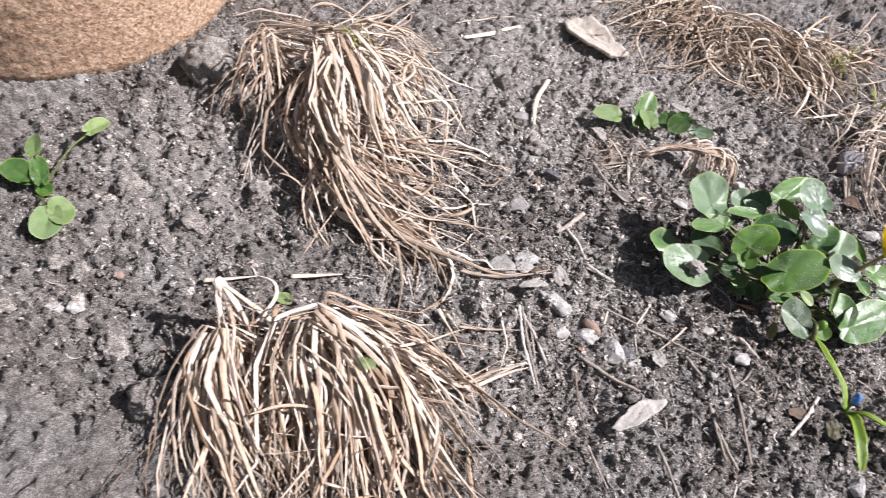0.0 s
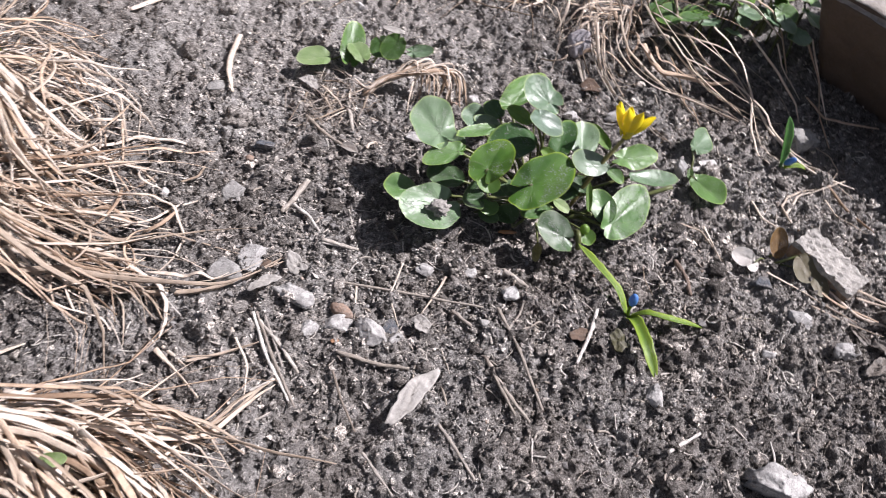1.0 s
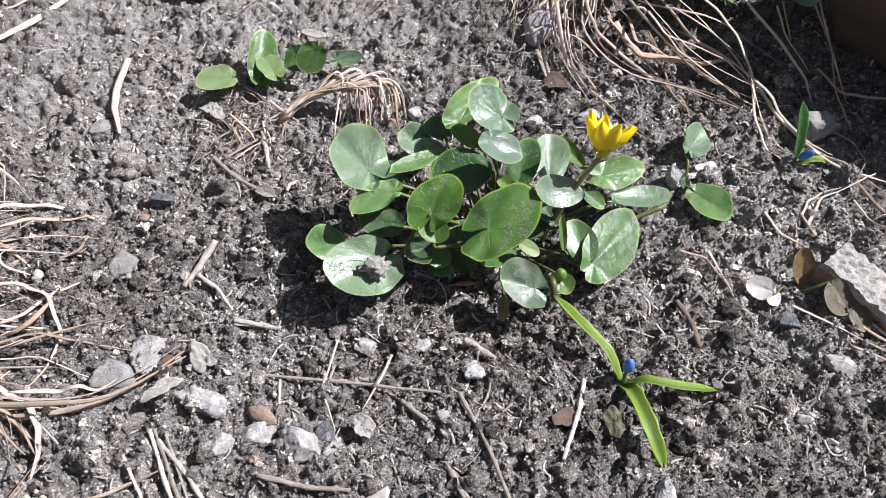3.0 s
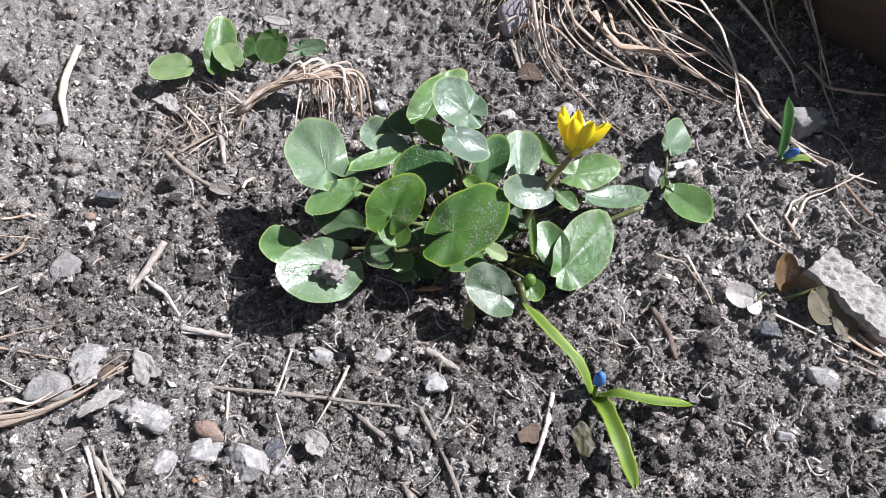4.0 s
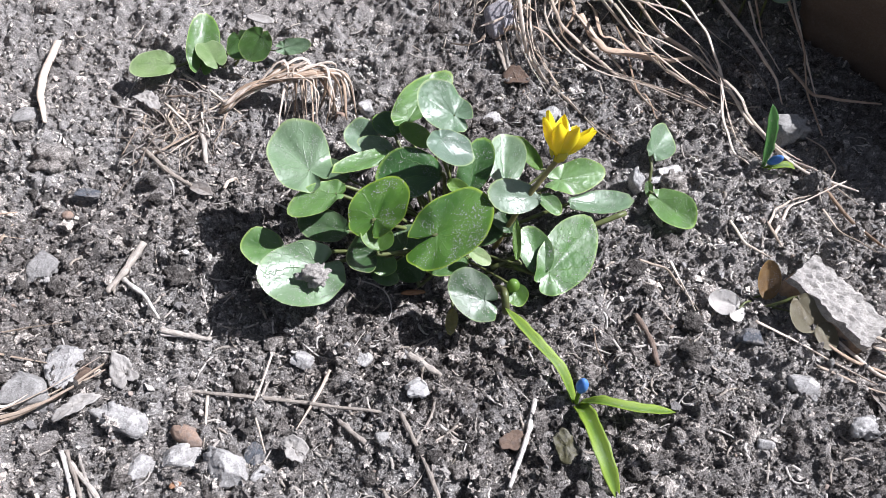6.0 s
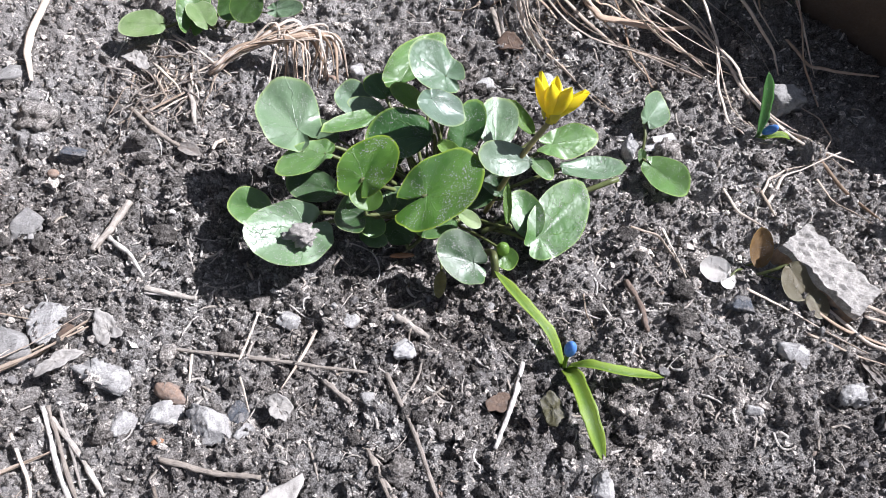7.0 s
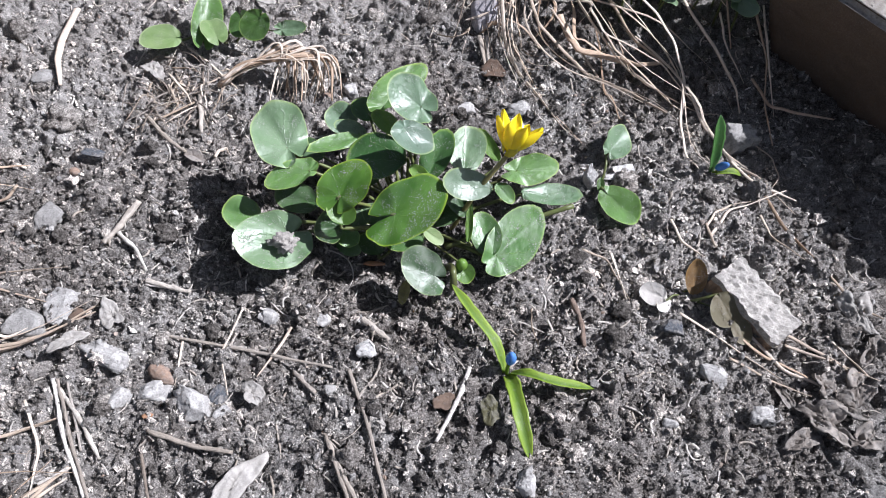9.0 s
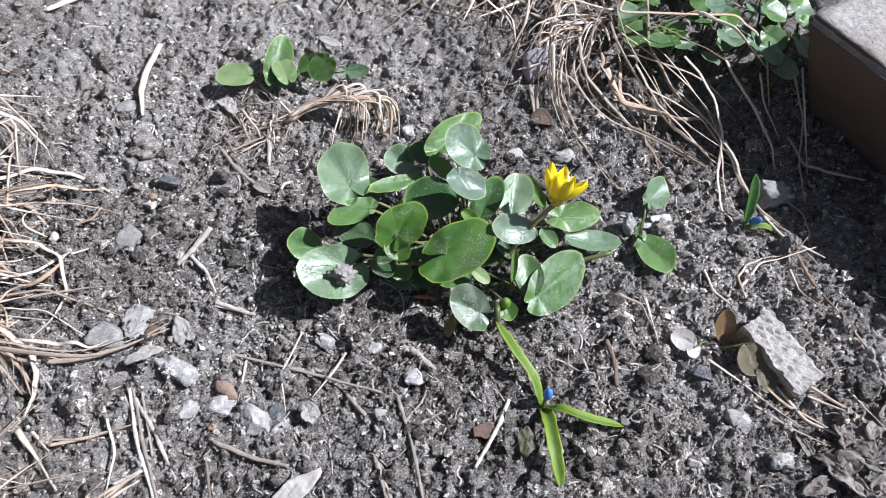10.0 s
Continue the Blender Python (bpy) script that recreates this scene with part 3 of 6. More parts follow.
def leaf(plant, kind, base, tip, width, roll, back=0.32, stalk=True, foot=None):
    """One leaf of a plant with its stalk down to the plant's crown."""
    global LEAVES
    LEAVES += 1
    rng = np.random.default_rng(900 + LEAVES)
    length = (Vector(tip) - Vector(base)).length
    fold, cup, wave, curl = LEAF_FORM[kind]
    notch = {"brown": 0.3, "white": 0.25, "yellow": 0.4}.get(kind, 0.9)
    V, Fc, attrs = leaf_arrays(length, width, fold, cup, wave, 0.12 if kind in ("brown", "white", "yellow") else back, notch, LEAVES, curl)
    m = np.array(leaf_frame(base, tip, roll))
    V = V @ m[:3, :3].T + m[:3, 3] - np.array(plant.location)
    ob = part("leaf", mesh_of("leaf", V, Fc, GREEN[kind], attrs=attrs), plant, LEAF_LABEL.get(kind, ""))
    if stalk:
        b = np.array(base)
        f = np.array(foot) if foot else np.array(plant.location) + (*rng.uniform(-0.006, 0.006, 2), -0.002)
        ax = np.array(tip) - b
        ax = ax / np.linalg.norm(ax)
        d = np.linalg.norm(b - f)
        mid = f * 0.45 + b * 0.55 + np.array([0, 0, 0.10 * d])
        near = b - ax * min(0.12 * d, 0.004) - np.array([0, 0, 0.0012])
        r = 0.00075 if width > 0.012 else 0.0005
        tube("petiole", [f, mid, near, b - np.array([0, 0, 0.0004])], r, petiole_m, plant, sides=7, samples=14, taper=0.8)
    return ob


def leaf_between(plant, kind, base, tip, left, right):
    """A leaf from its stalk's end to its tip that reaches left and right to two points; it may be lopsided, as leaves are."""
    global LEAVES
    LEAVES += 1
    b, t, l, r = (np.array(p) for p in (base, tip, left, right))
    length, width = float(np.linalg.norm(t - b)), float(np.linalg.norm(r - l))
    ax, lat = (t - b) / length, (r - l) / width
    up = np.cross(lat, ax)
    up /= np.linalg.norm(up)
    back = float(np.clip(1 - 2 * ((l + r) / 2 - b) @ ax / length, 0.04, 0.95))
    fold, cup, wave, curl = LEAF_FORM[kind]
    notch = {"brown": 0.3, "white": 0.25, "yellow": 0.4, "pale": 0.3, "bluish": 0.45, "glossy": 0.3, "deep": 0.4, "green": 0.6, "heart": 0.3}.get(kind, 0.9)
    V, Fc, attrs = leaf_arrays(length, width, fold, cup, wave, back, notch, LEAVES, curl)
    V = b + V @ np.stack([lat, ax, up]) - np.array(plant.location)
    part("leaf", mesh_of("leaf", V, Fc, GREEN[kind], attrs=attrs), plant, LEAF_LABEL.get(kind, ""))
    rng = np.random.default_rng(900 + LEAVES)
    f = np.array(plant.location) + (*rng.uniform(-0.008, 0.008, 2), -0.002)
    d = np.linalg.norm(b - f)
    mid = f * 0.5 + b * 0.5 + np.array([0, 0, 0.05 * d])
    tube("petiole", [f, mid, b - ax * 0.002 - up * 0.0016, b - up * 0.0003], 0.0009 if width > 0.012 else 0.0006, petiole_m, plant, sides=7, samples=14, taper=0.8)


# ---- the flowering celandine in the middle ----
celandine = thing("celandine_plant", (0.010, 0.016, -0.004), "low clump of glossy round green leaves with one yellow flower", "plant")
leaf_between(celandine, "bluish", (-0.0531, 0.0273, 0.0363), (-0.0689, 0.0430, 0.0437), (-0.0644, 0.0203, 0.0376), (-0.0485, 0.0460, 0.0393))
leaf_between(celandine, "green", (-0.0404, 0.0169, 0.0333), (-0.0601, 0.0084, 0.0346), (-0.0494, 0.0064, 0.0329), (-0.0482, 0.0225, 0.0352))
leaf_between(celandine, "dark", (-0.0222, 0.0008, 0.0384), (-0.0158, 0.0144, 0.0496), (-0.0346, 0.0064, 0.0408), (-0.0106, 0.0037, 0.0424))
leaf_between(celandine, "dark", (0.0038, -0.0023, 0.0331), (0.0276, 0.0062, 0.0389), (0.0089, 0.0136, 0.0420), (0.0086, -0.0140, 0.0268))
leaf_between(celandine, "dusty", (-0.0468, -0.0097, 0.0168), (-0.0664, -0.0278, 0.0211), (-0.0419, -0.0247, 0.0115), (-0.0646, -0.0074, 0.0248))
leaf_between(celandine, "green", (-0.0647, -0.0007, 0.0145), (-0.0822, 0.0004, 0.0175), (-0.0721, -0.0083, 0.0133), (-0.0730, 0.0093, 0.0188))
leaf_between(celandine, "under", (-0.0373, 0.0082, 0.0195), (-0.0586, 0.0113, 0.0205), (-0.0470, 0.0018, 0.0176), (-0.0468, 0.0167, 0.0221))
leaf_between(celandine, "curled", (-0.0250, -0.0007, 0.0138), (-0.0361, -0.0070, 0.0181), (-0.0291, -0.0126, 0.0135), (-0.0313, 0.0072, 0.0186))
leaf_between(celandine, "young", (-0.0202, -0.0079, 0.0282), (-0.0224, 0.0010, 0.0338), (-0.0282, -0.0036, 0.0316), (-0.0144, -0.0026, 0.0308))
leaf_between(celandine, "small", (-0.0198, -0.0029, 0.0141), (-0.0185, -0.0104, 0.0119), (-0.0140, -0.0053, 0.0134), (-0.0259, -0.0060, 0.0132))
leaf_between(celandine, "deep", (0.0038, 0.0283, 0.0350), (-0.0242, 0.0279, 0.0350), (-0.0103, 0.0194, 0.0328), (-0.0102, 0.0433, 0.0388))
leaf_between(celandine, "green", (-0.0205, 0.0409, 0.0337), (-0.0428, 0.0243, 0.0382), (-0.0291, 0.0281, 0.0361), (-0.0353, 0.0359, 0.0361))
leaf_between(celandine, "bluish", (-0.0287, 0.0564, 0.0186), (-0.0400, 0.0676, 0.0254), (-0.0400, 0.0574, 0.0213), (-0.0276, 0.0690, 0.0235))
leaf_between(celandine, "bluish", (-0.0184, 0.0460, 0.0296), (-0.0344, 0.0475, 0.0344), (-0.0264, 0.0416, 0.0304), (-0.0269, 0.0508, 0.0333))
leaf_between(celandine, "deep", (-0.0184, 0.0609, 0.0244), (-0.0265, 0.0717, 0.0276), (-0.0277, 0.0636, 0.0252), (-0.0166, 0.0702, 0.0272))
leaf_between(celandine, "young", (0.0000, 0.0398, 0.0414), (-0.0143, 0.0500, 0.0426), (-0.0096, 0.0409, 0.0399), (-0.0053, 0.0482, 0.0437))
leaf_between(celandine, "green", (-0.0112, 0.0633, 0.0335), (0.0017, 0.0891, 0.0406), (-0.0229, 0.0711, 0.0395), (0.0016, 0.0809, 0.0373))
leaf_between(celandine, "bluish", (0.0093, 0.0501, 0.0495), (-0.0074, 0.0559, 0.0585), (0.0007, 0.0410, 0.0499), (0.0075, 0.0623, 0.0545))
leaf_between(celandine, "glossy", (0.0036, 0.0321, 0.0540), (0.0137, 0.0232, 0.0460), (0.0163, 0.0363, 0.0478), (0.0007, 0.0240, 0.0536))
leaf_between(celandine, "deep", (0.0165, 0.0213, 0.0314), (0.0229, 0.0422, 0.0446), (0.0132, 0.0317, 0.0374), (0.0286, 0.0311, 0.0385))
leaf_between(celandine, "bluish", (0.0327, 0.0321, 0.0244), (0.0342, 0.0567, 0.0337), (0.0282, 0.0427, 0.0300), (0.0463, 0.0462, 0.0259))
leaf_between(celandine, "young", (0.0498, 0.0418, 0.0254), (0.0387, 0.0565, 0.0306), (0.0413, 0.0485, 0.0271), (0.0474, 0.0512, 0.0297))
leaf_between(celandine, "glossy", (0.0457, 0.0190, 0.0312), (0.0219, 0.0139, 0.0406), (0.0338, 0.0080, 0.0329), (0.0333, 0.0222, 0.0381))
leaf_between(celandine, "green", (0.0593, 0.0393, 0.0214), (0.0808, 0.0445, 0.0206), (0.0676, 0.0484, 0.0229), (0.0653, 0.0320, 0.0190))
leaf_between(celandine, "dusty", (0.0637, 0.0303, 0.0153), (0.0943, 0.0348, 0.0107), (0.0796, 0.0398, 0.0129), (0.0772, 0.0263, 0.0133))
leaf_between(celandine, "heart", (0.0497, -0.0055, 0.0110), (0.0442, 0.0142, 0.0191), (0.0394, 0.0026, 0.0147), (0.0546, 0.0052, 0.0150))
leaf_between(celandine, "heart", (0.0533, -0.0051, 0.0105), (0.0752, 0.0195, 0.0136), (0.0567, 0.0128, 0.0159), (0.0687, -0.0080, 0.0056))
leaf_between(celandine, "gritty", (0.0244, -0.0220, 0.0138), (0.0088, -0.0214, 0.0221), (0.0196, -0.0337, 0.0109), (0.0178, -0.0138, 0.0209))
leaf_between(celandine, "green", (0.0162, -0.0003, 0.0135), (0.0003, -0.0079, 0.0125), (0.0103, -0.0107, 0.0109), (0.0026, -0.0017, 0.0142))
leaf_between(celandine, "pale", (0.0178, -0.0022, 0.0215), (0.0273, -0.0061, 0.0185), (0.0235, -0.0012, 0.0207), (0.0208, -0.0077, 0.0193))
leaf_between(celandine, "young", (0.0367, -0.0119, 0.0092), (0.0420, -0.0201, 0.0068), (0.0436, -0.0137, 0.0087), (0.0356, -0.0187, 0.0072))
leaf_between(celandine, "young", (0.0178, 0.0173, 0.0355), (0.0074, 0.0232, 0.0365), (0.0119, 0.0178, 0.0347), (0.0142, 0.0235, 0.0379))
leaf_between(celandine, "young", (0.0392, -0.0014, 0.0151), (0.0386, 0.0146, 0.0229), (0.0370, 0.0075, 0.0189), (0.0409, 0.0070, 0.0198))
leaf_between(celandine, "green", (0.0502, 0.0315, 0.0192), (0.0598, 0.0231, 0.0168), (0.0575, 0.0303, 0.0184), (0.0521, 0.0242, 0.0176))
# low filler leaves, their shade painted in by the darker green
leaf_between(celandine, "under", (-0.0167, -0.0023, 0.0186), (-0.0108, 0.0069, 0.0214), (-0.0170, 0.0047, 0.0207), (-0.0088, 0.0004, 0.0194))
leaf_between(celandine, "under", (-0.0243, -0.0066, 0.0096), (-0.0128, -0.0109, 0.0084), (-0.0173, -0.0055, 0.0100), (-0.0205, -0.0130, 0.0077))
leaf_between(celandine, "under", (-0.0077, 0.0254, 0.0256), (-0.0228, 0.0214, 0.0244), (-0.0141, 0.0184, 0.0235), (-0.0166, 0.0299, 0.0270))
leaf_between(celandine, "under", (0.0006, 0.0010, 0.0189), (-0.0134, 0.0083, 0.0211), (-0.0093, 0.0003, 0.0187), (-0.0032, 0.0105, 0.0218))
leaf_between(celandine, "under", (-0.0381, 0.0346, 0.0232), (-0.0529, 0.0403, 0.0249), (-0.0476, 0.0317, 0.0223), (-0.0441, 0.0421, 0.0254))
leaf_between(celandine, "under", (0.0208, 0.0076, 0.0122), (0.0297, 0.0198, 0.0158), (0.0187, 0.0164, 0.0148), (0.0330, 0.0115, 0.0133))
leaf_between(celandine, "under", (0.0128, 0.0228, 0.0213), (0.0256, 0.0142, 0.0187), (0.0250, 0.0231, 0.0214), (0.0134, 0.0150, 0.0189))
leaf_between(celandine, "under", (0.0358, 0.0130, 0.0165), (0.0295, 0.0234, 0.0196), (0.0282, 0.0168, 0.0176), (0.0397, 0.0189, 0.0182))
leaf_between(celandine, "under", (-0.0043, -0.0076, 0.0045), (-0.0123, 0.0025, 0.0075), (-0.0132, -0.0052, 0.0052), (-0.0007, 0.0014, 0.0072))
leaf_between(celandine, "yellow", (0.0113, -0.0225, 0.0051), (0.0108, -0.0333, 0.0029), (0.0131, -0.0273, 0.0041), (0.0077, -0.0279, 0.0040))


def tepal_arrays(length, width, cup):
    n, k = 12, 7
    v = np.linspace(0, 1, n)
    half = width / 2 * np.sin(math.pi * np.clip(v * 0.80 + 0.12, 0, 1)) ** 0.7 * (1 - v**5) ** 0.8
    u = np.linspace(-1, 1, k)
    x = u[None] * half[:, None]
    y = np.repeat((v * length)[:, None], k, 1)
    z = cup * width * (u[None] ** 2) * np.sin(math.pi * v * 0.9)[:, None] - 0.10 * length * np.sin(math.pi * v)[:, None] + 0 * x
    top = np.stack([x, y, z], -1).reshape(-1, 3)
    low = top - (0, 0, 0.0003)
    at = np.arange(n * k).reshape(n, k)
    q = np.stack([at[:-1, :-1], at[:-1, 1:], at[1:, 1:], at[1:, :-1]], -1).reshape(-1, 4)
    edge = np.concatenate([at[0, :], at[1:, -1], at[-1, -2::-1], at[-2:0:-1, 0]])
    rim = np.stack([edge, np.roll(edge, -1), np.roll(edge, -1) + n * k, edge + n * k], -1)
    return np.concatenate([top, low]), np.concatenate([q, q[:, ::-1] + n * k, rim[:, ::-1]])


def build_flower(plant, base, axis, foot):
    axis = Vector(axis).normalized()
    flower = part("flower", mesh_of("flower", *[a for a in tube_arrays([np.array(base) - 0.001 * np.array(axis), np.array(base) + 0.0035 * np.array(axis)], 0.0017, sides=8, taper=0.7)[:2]], sepal_m), plant, "half-open yellow flower")
    flower.matrix_parent_inverse = Matrix.Translation(plant.location).inverted()
    side = axis.orthogonal().normalized()
    rng = np.random.default_rng(4)
    for ring, (count, open_, length, width, mat, nm) in enumerate(((8, 33, 0.0185, 0.0088, tepal_m, "tepal"), (3, 24, 0.0060, 0.0050, sepal_m, "sepal"))):
        for a in range(count):
            turn = 360 / count * a + rng.uniform(-8, 8)
            rad = Matrix.Rotation(radians(turn), 3, axis) @ side
            way = (axis * math.cos(radians(open_ + rng.uniform(-9, 9))) + rad * math.sin(radians(open_ + rng.uniform(-5, 5)))).normalized()
            lat = way.cross(-rad).normalized()
            m = np.array(Matrix((lat, way, lat.cross(way))).transposed())
            V, Fc = tepal_arrays(length * rng.uniform(0.9, 1.08), width * rng.uniform(0.9, 1.1), 0.35)
            V = V @ m.T + np.array(base) + np.array(axis) * (0.0015 if ring == 0 else 0.0) + np.array(rad) * (0.0012 if ring == 0 else 0.0022)
            ob = part(nm, mesh_of(nm, V, Fc, mat), flower, "glossy yellow pointed tepal" if ring == 0 else "yellow-green sepal")
            ob.matrix_parent_inverse = Matrix.Identity(4)
    V, Fc = lumpy(2, rng, 0.2)
    heart = part("stamens", mesh_of("stamens", V * 0.0026 + np.array(base) + np.array(axis) * 0.005, Fc, sepal_m), flower)
    tube("flower_stalk", [foot, np.array(foot) * 0.5 + np.array(base) * 0.5 + (0, 0, 0.004), base], 0.0012, flower_stalk_m, plant, sides=8, samples=14)


build_flower(celandine, (0.0533, 0.0262, 0.0500), (0.24, 0.56, 0.66), (0.030, 0.012, 0.004))
# the bud stalk in front and the runner to the side
tube("bud_stalk", [(0.030, -0.008, 0.0), (0.0325, -0.014, 0.010), (0.0335, -0.019, 0.013), (0.0345, -0.0235, 0.006)], 0.0017, petiole_m, celandine, "thick bright green stalk", sides=8, samples=14)
V, Fc = lumpy(3, np.random.default_rng(8), 0.05)
part("flower_bud", mesh_of("flower_bud", V * (0.0028, 0.0028, 0.0036) + np.array((0.0372, -0.0135, 0.0125)) - np.array(celandine.location), Fc, GREEN["young"]), celandine, "closed green flower bud")
tube("runner", [(0.028, -0.002, 0.008), (0.05, 0.008, 0.012), (0.07, 0.0195, 0.010), (0.09, 0.027, 0.014)], 0.0013, petiole_m, celandine, "long green-brown leaf stalk", sides=8, samples=14)
stone("soil lump lying on a dusty celandine leaf", pale_soil_m, -0.0466, -0.0175, (0.0052, 0.0040, 0.0026), 10, 0.36, 0.9, 0, "soil_clod", "soil clod", z=0.0205)

# ---- squill with strap leaves and a blue bud ----


def strap_material(name, edge, middle, glow):
    n = Nodes(name)
    sep = n.add("ShaderNodeSeparateXYZ")
    n.put(n.attribute("across"), sep.inputs[0])
    st = n.add("ShaderNodeMapping")
    n.put(n.attribute("across"), st.inputs["Vector"])
    st.inputs["Scale"].default_value = (14.0, 5.0, 1.0)
    lines = n.noise(1.0, 4, 0.6, co=st.outputs[0])
    c = n.ramp(n.math("ABSOLUTE", sep.outputs[0]), (0.1, middle), (0.75, edge))
    c = n.mix(n.ramp(lines, (0.4, 0.0), (0.7, 0.55)), c, middle)
    c = n.mix(n.ramp(n.noise(600, 4, 0.6), (0.6, 0.0), (0.7, 0.5)), c, (0.30, 0.29, 0.24))
    return n.finish(c, 0.38, n.bump(lines, 0.0004, 0.8), spec=0.5, sheer=0.3, sheer_color=glow)


scilla_m = strap_material("bright strap leaf", (0.30, 0.42, 0.05), (0.11, 0.20, 0.022), (0.36, 0.50, 0.05))
scilla_dark_m = strap_material("cool green strap leaf", (0.10, 0.24, 0.06), (0.05, 0.14, 0.035), (0.14, 0.34, 0.06))


def strap(plant, name, material, points, width, keel=0.35, twist=0.0, lean=0.0):
    """A channelled strap leaf with a blunt point, along points."""
    n, k = 26, 9
    spine = tube_arrays(points, 0.0, sides=3, samples=n)[0][: n * 3 : 3]
    T = np.gradient(spine, axis=0)
    T /= np.linalg.norm(T, axis=1)[:, None]
    S = np.cross(T, (0, 0, 1.0))
    S /= np.linalg.norm(S, axis=1)[:, None] + 1e-9
    N = np.cross(S, T)
    v, u = np.linspace(0, 1, n), np.linspace(-1, 1, k)
    a = (lean + twist * v)[:, None]
    S, N = S * np.cos(a) + N * np.sin(a), N * np.cos(a) - S * np.sin(a)
    half = width / 2 * np.minimum(1, 0.55 + v * 2) * (1 - np.clip((v - 0.72) / 0.28, 0, 1) ** 2.2 * 0.97)
    half = half * (1 + 0.05 * np.sin(v * 23) + 0.04 * np.sin(v * 41))
    x = u[None] * half[:, None]
    z = keel * np.abs(x) ** 1.3 / (width / 2) ** 0.3
    top = spine[:, None] + x[..., None] * S[:, None] + z[..., None] * N[:, None]
    low = top - 0.0006 * (1 - 0.7 * np.abs(u))[None, :, None] * N[:, None]
    at = np.arange(n * k).reshape(n, k)
    q = np.stack([at[:-1, :-1], at[:-1, 1:], at[1:, 1:], at[1:, :-1]], -1).reshape(-1, 4)
    edge = np.concatenate([at[0, :], at[1:, -1], at[-1, -2::-1], at[-2:0:-1, 0]])
    rim = np.stack([edge, np.roll(edge, -1), np.roll(edge, -1) + n * k, edge + n * k], -1)
    across = np.stack([np.tile(u, n), np.repeat(v, k), np.zeros(n * k)], -1)
    V = np.concatenate([top.reshape(-1, 3), low.reshape(-1, 3)]) - np.array(plant.location)
    return part(name, mesh_of(name, V, np.concatenate([q, q[:, ::-1] + n * k, rim[:, ::-1]]), material, attrs={"across": np.tile(across, (2, 1))}), plant)


squill = thing("squill_plant", (0.063, -0.0615, 0.0), "young squill with three bright strap leaves and a blue bud", "plant", "squills")
strap(squill, "strap_leaf", scilla_m, [(0.0620, -0.0610, 0.0), (0.0560, -0.0500, 0.007), (0.0450, -0.0385, 0.011), (0.0335, -0.0250, 0.013)], 0.0056, 0.5, 0.3, -0.5)
strap(squill, "strap_leaf", scilla_m, [(0.0645, -0.0615, 0.0), (0.0720, -0.0640, 0.007), (0.0860, -0.0665, 0.007), (0.1035, -0.0645, 0.001)], 0.0054, 0.5, -0.2, 0.5)
strap(squill, "strap_leaf", scilla_m, [(0.0635, -0.0625, 0.0), (0.0660, -0.0700, 0.007), (0.0700, -0.0850, 0.009), (0.0760, -0.1020, 0.002)], 0.0066, 0.45, 0.2, -0.25)
V, Fc = lumpy(3, np.random.default_rng(2), 0.04)
tube("stalk", [(0.0632, -0.0612, -0.001), (0.0630, -0.0606, 0.004), (0.0634, -0.0598, 0.008)], 0.0009, scilla_m, squill, sides=7)
part("flower_bud", mesh_of("flower_bud", V * (0.0025, 0.0025, 0.0052) + np.array((0.0638, -0.0590, 0.0112)) - np.array(squill.location), Fc, blue_m), squill, "closed blue flower bud")

squill_2 = thing("squill_plant", (0.1665, 0.0685, 0.0), "upright squill leaf with a blue bud beside it", "plant", "squills")
strap(squill_2, "strap_leaf", scilla_dark_m, [(0.1660, 0.0690, 0.0), (0.1648, 0.0705, 0.012), (0.1632, 0.0740, 0.024), (0.1612, 0.0790, 0.035)], 0.0066, 0.35)
strap(squill_2, "strap_leaf", scilla_m, [(0.1668, 0.0680, 0.0), (0.1710, 0.0672, 0.004), (0.1770, 0.0672, 0.005), (0.1815, 0.0670, 0.003)], 0.0040, 0.4)
part("flower_bud", mesh_of("flower_bud", (V * (0.0022, 0.0022, 0.0048)) @ np.array(Euler((0.3, 0.5, 0)).to_matrix()).T + np.array((0.1702, 0.0682, 0.0075)) - np.array(squill_2.location), Fc, blue_m), squill_2, "closed blue flower bud")

# ---- small plants round it ----
seedling_plant = thing("celandine_seedling", (0.1065, 0.0500, 0.0), "small celandine seedling with two round leaves among stones", "plant", "small celandines")
leaf(seedling_plant, "bluish", (0.1093, 0.0696, 0.008), (0.1199, 0.0867, 0.0093), 0.0161, -29, 0.2)
leaf(seedling_plant, "small", (0.1088, 0.0421, 0.006), (0.1245, 0.0274, 0.0059), 0.019, -5, 0.2)
leaf(seedling_plant, "small", (0.106, 0.0479, 0.003), (0.1051, 0.0527, 0.007), 0.0041, 18)
back_plant = thing("celandine_seedling", (-0.1160, 0.1350, 0.0), "small celandine with pale curled leaves on bare soil", "plant", "small celandines")
leaf(back_plant, "pale", (-0.1421, 0.1198, 0.01), (-0.1608, 0.1126, 0.0145), 0.0165, 20, 0.15)
leaf(back_plant, "small", (-0.1254, 0.1207, 0.012), (-0.1246, 0.1455, 0.024), 0.0175, -23)
leaf(back_plant, "pale", (-0.1167, 0.1187, 0.014), (-0.1255, 0.1316, 0.018), 0.0147, -5)
leaf(back_plant, "small", (-0.0936, 0.1305, 0.022), (-0.1019, 0.1231, 0.012), 0.0163, 47)
leaf(back_plant, "small", (-0.1071, 0.1354, 0.016), (-0.1036, 0.1239, 0.012), 0.0158, -28)
leaf(back_plant, "bluish", (-0.0837, 0.1358, 0.01), (-0.0685, 0.1376, 0.012), 0.009, -41)
withering_plant = thing("withering_seedling", (0.1480, -0.0130, 0.0), "withering seedling with amber and see-through leaves beside a brick chip", "plant")
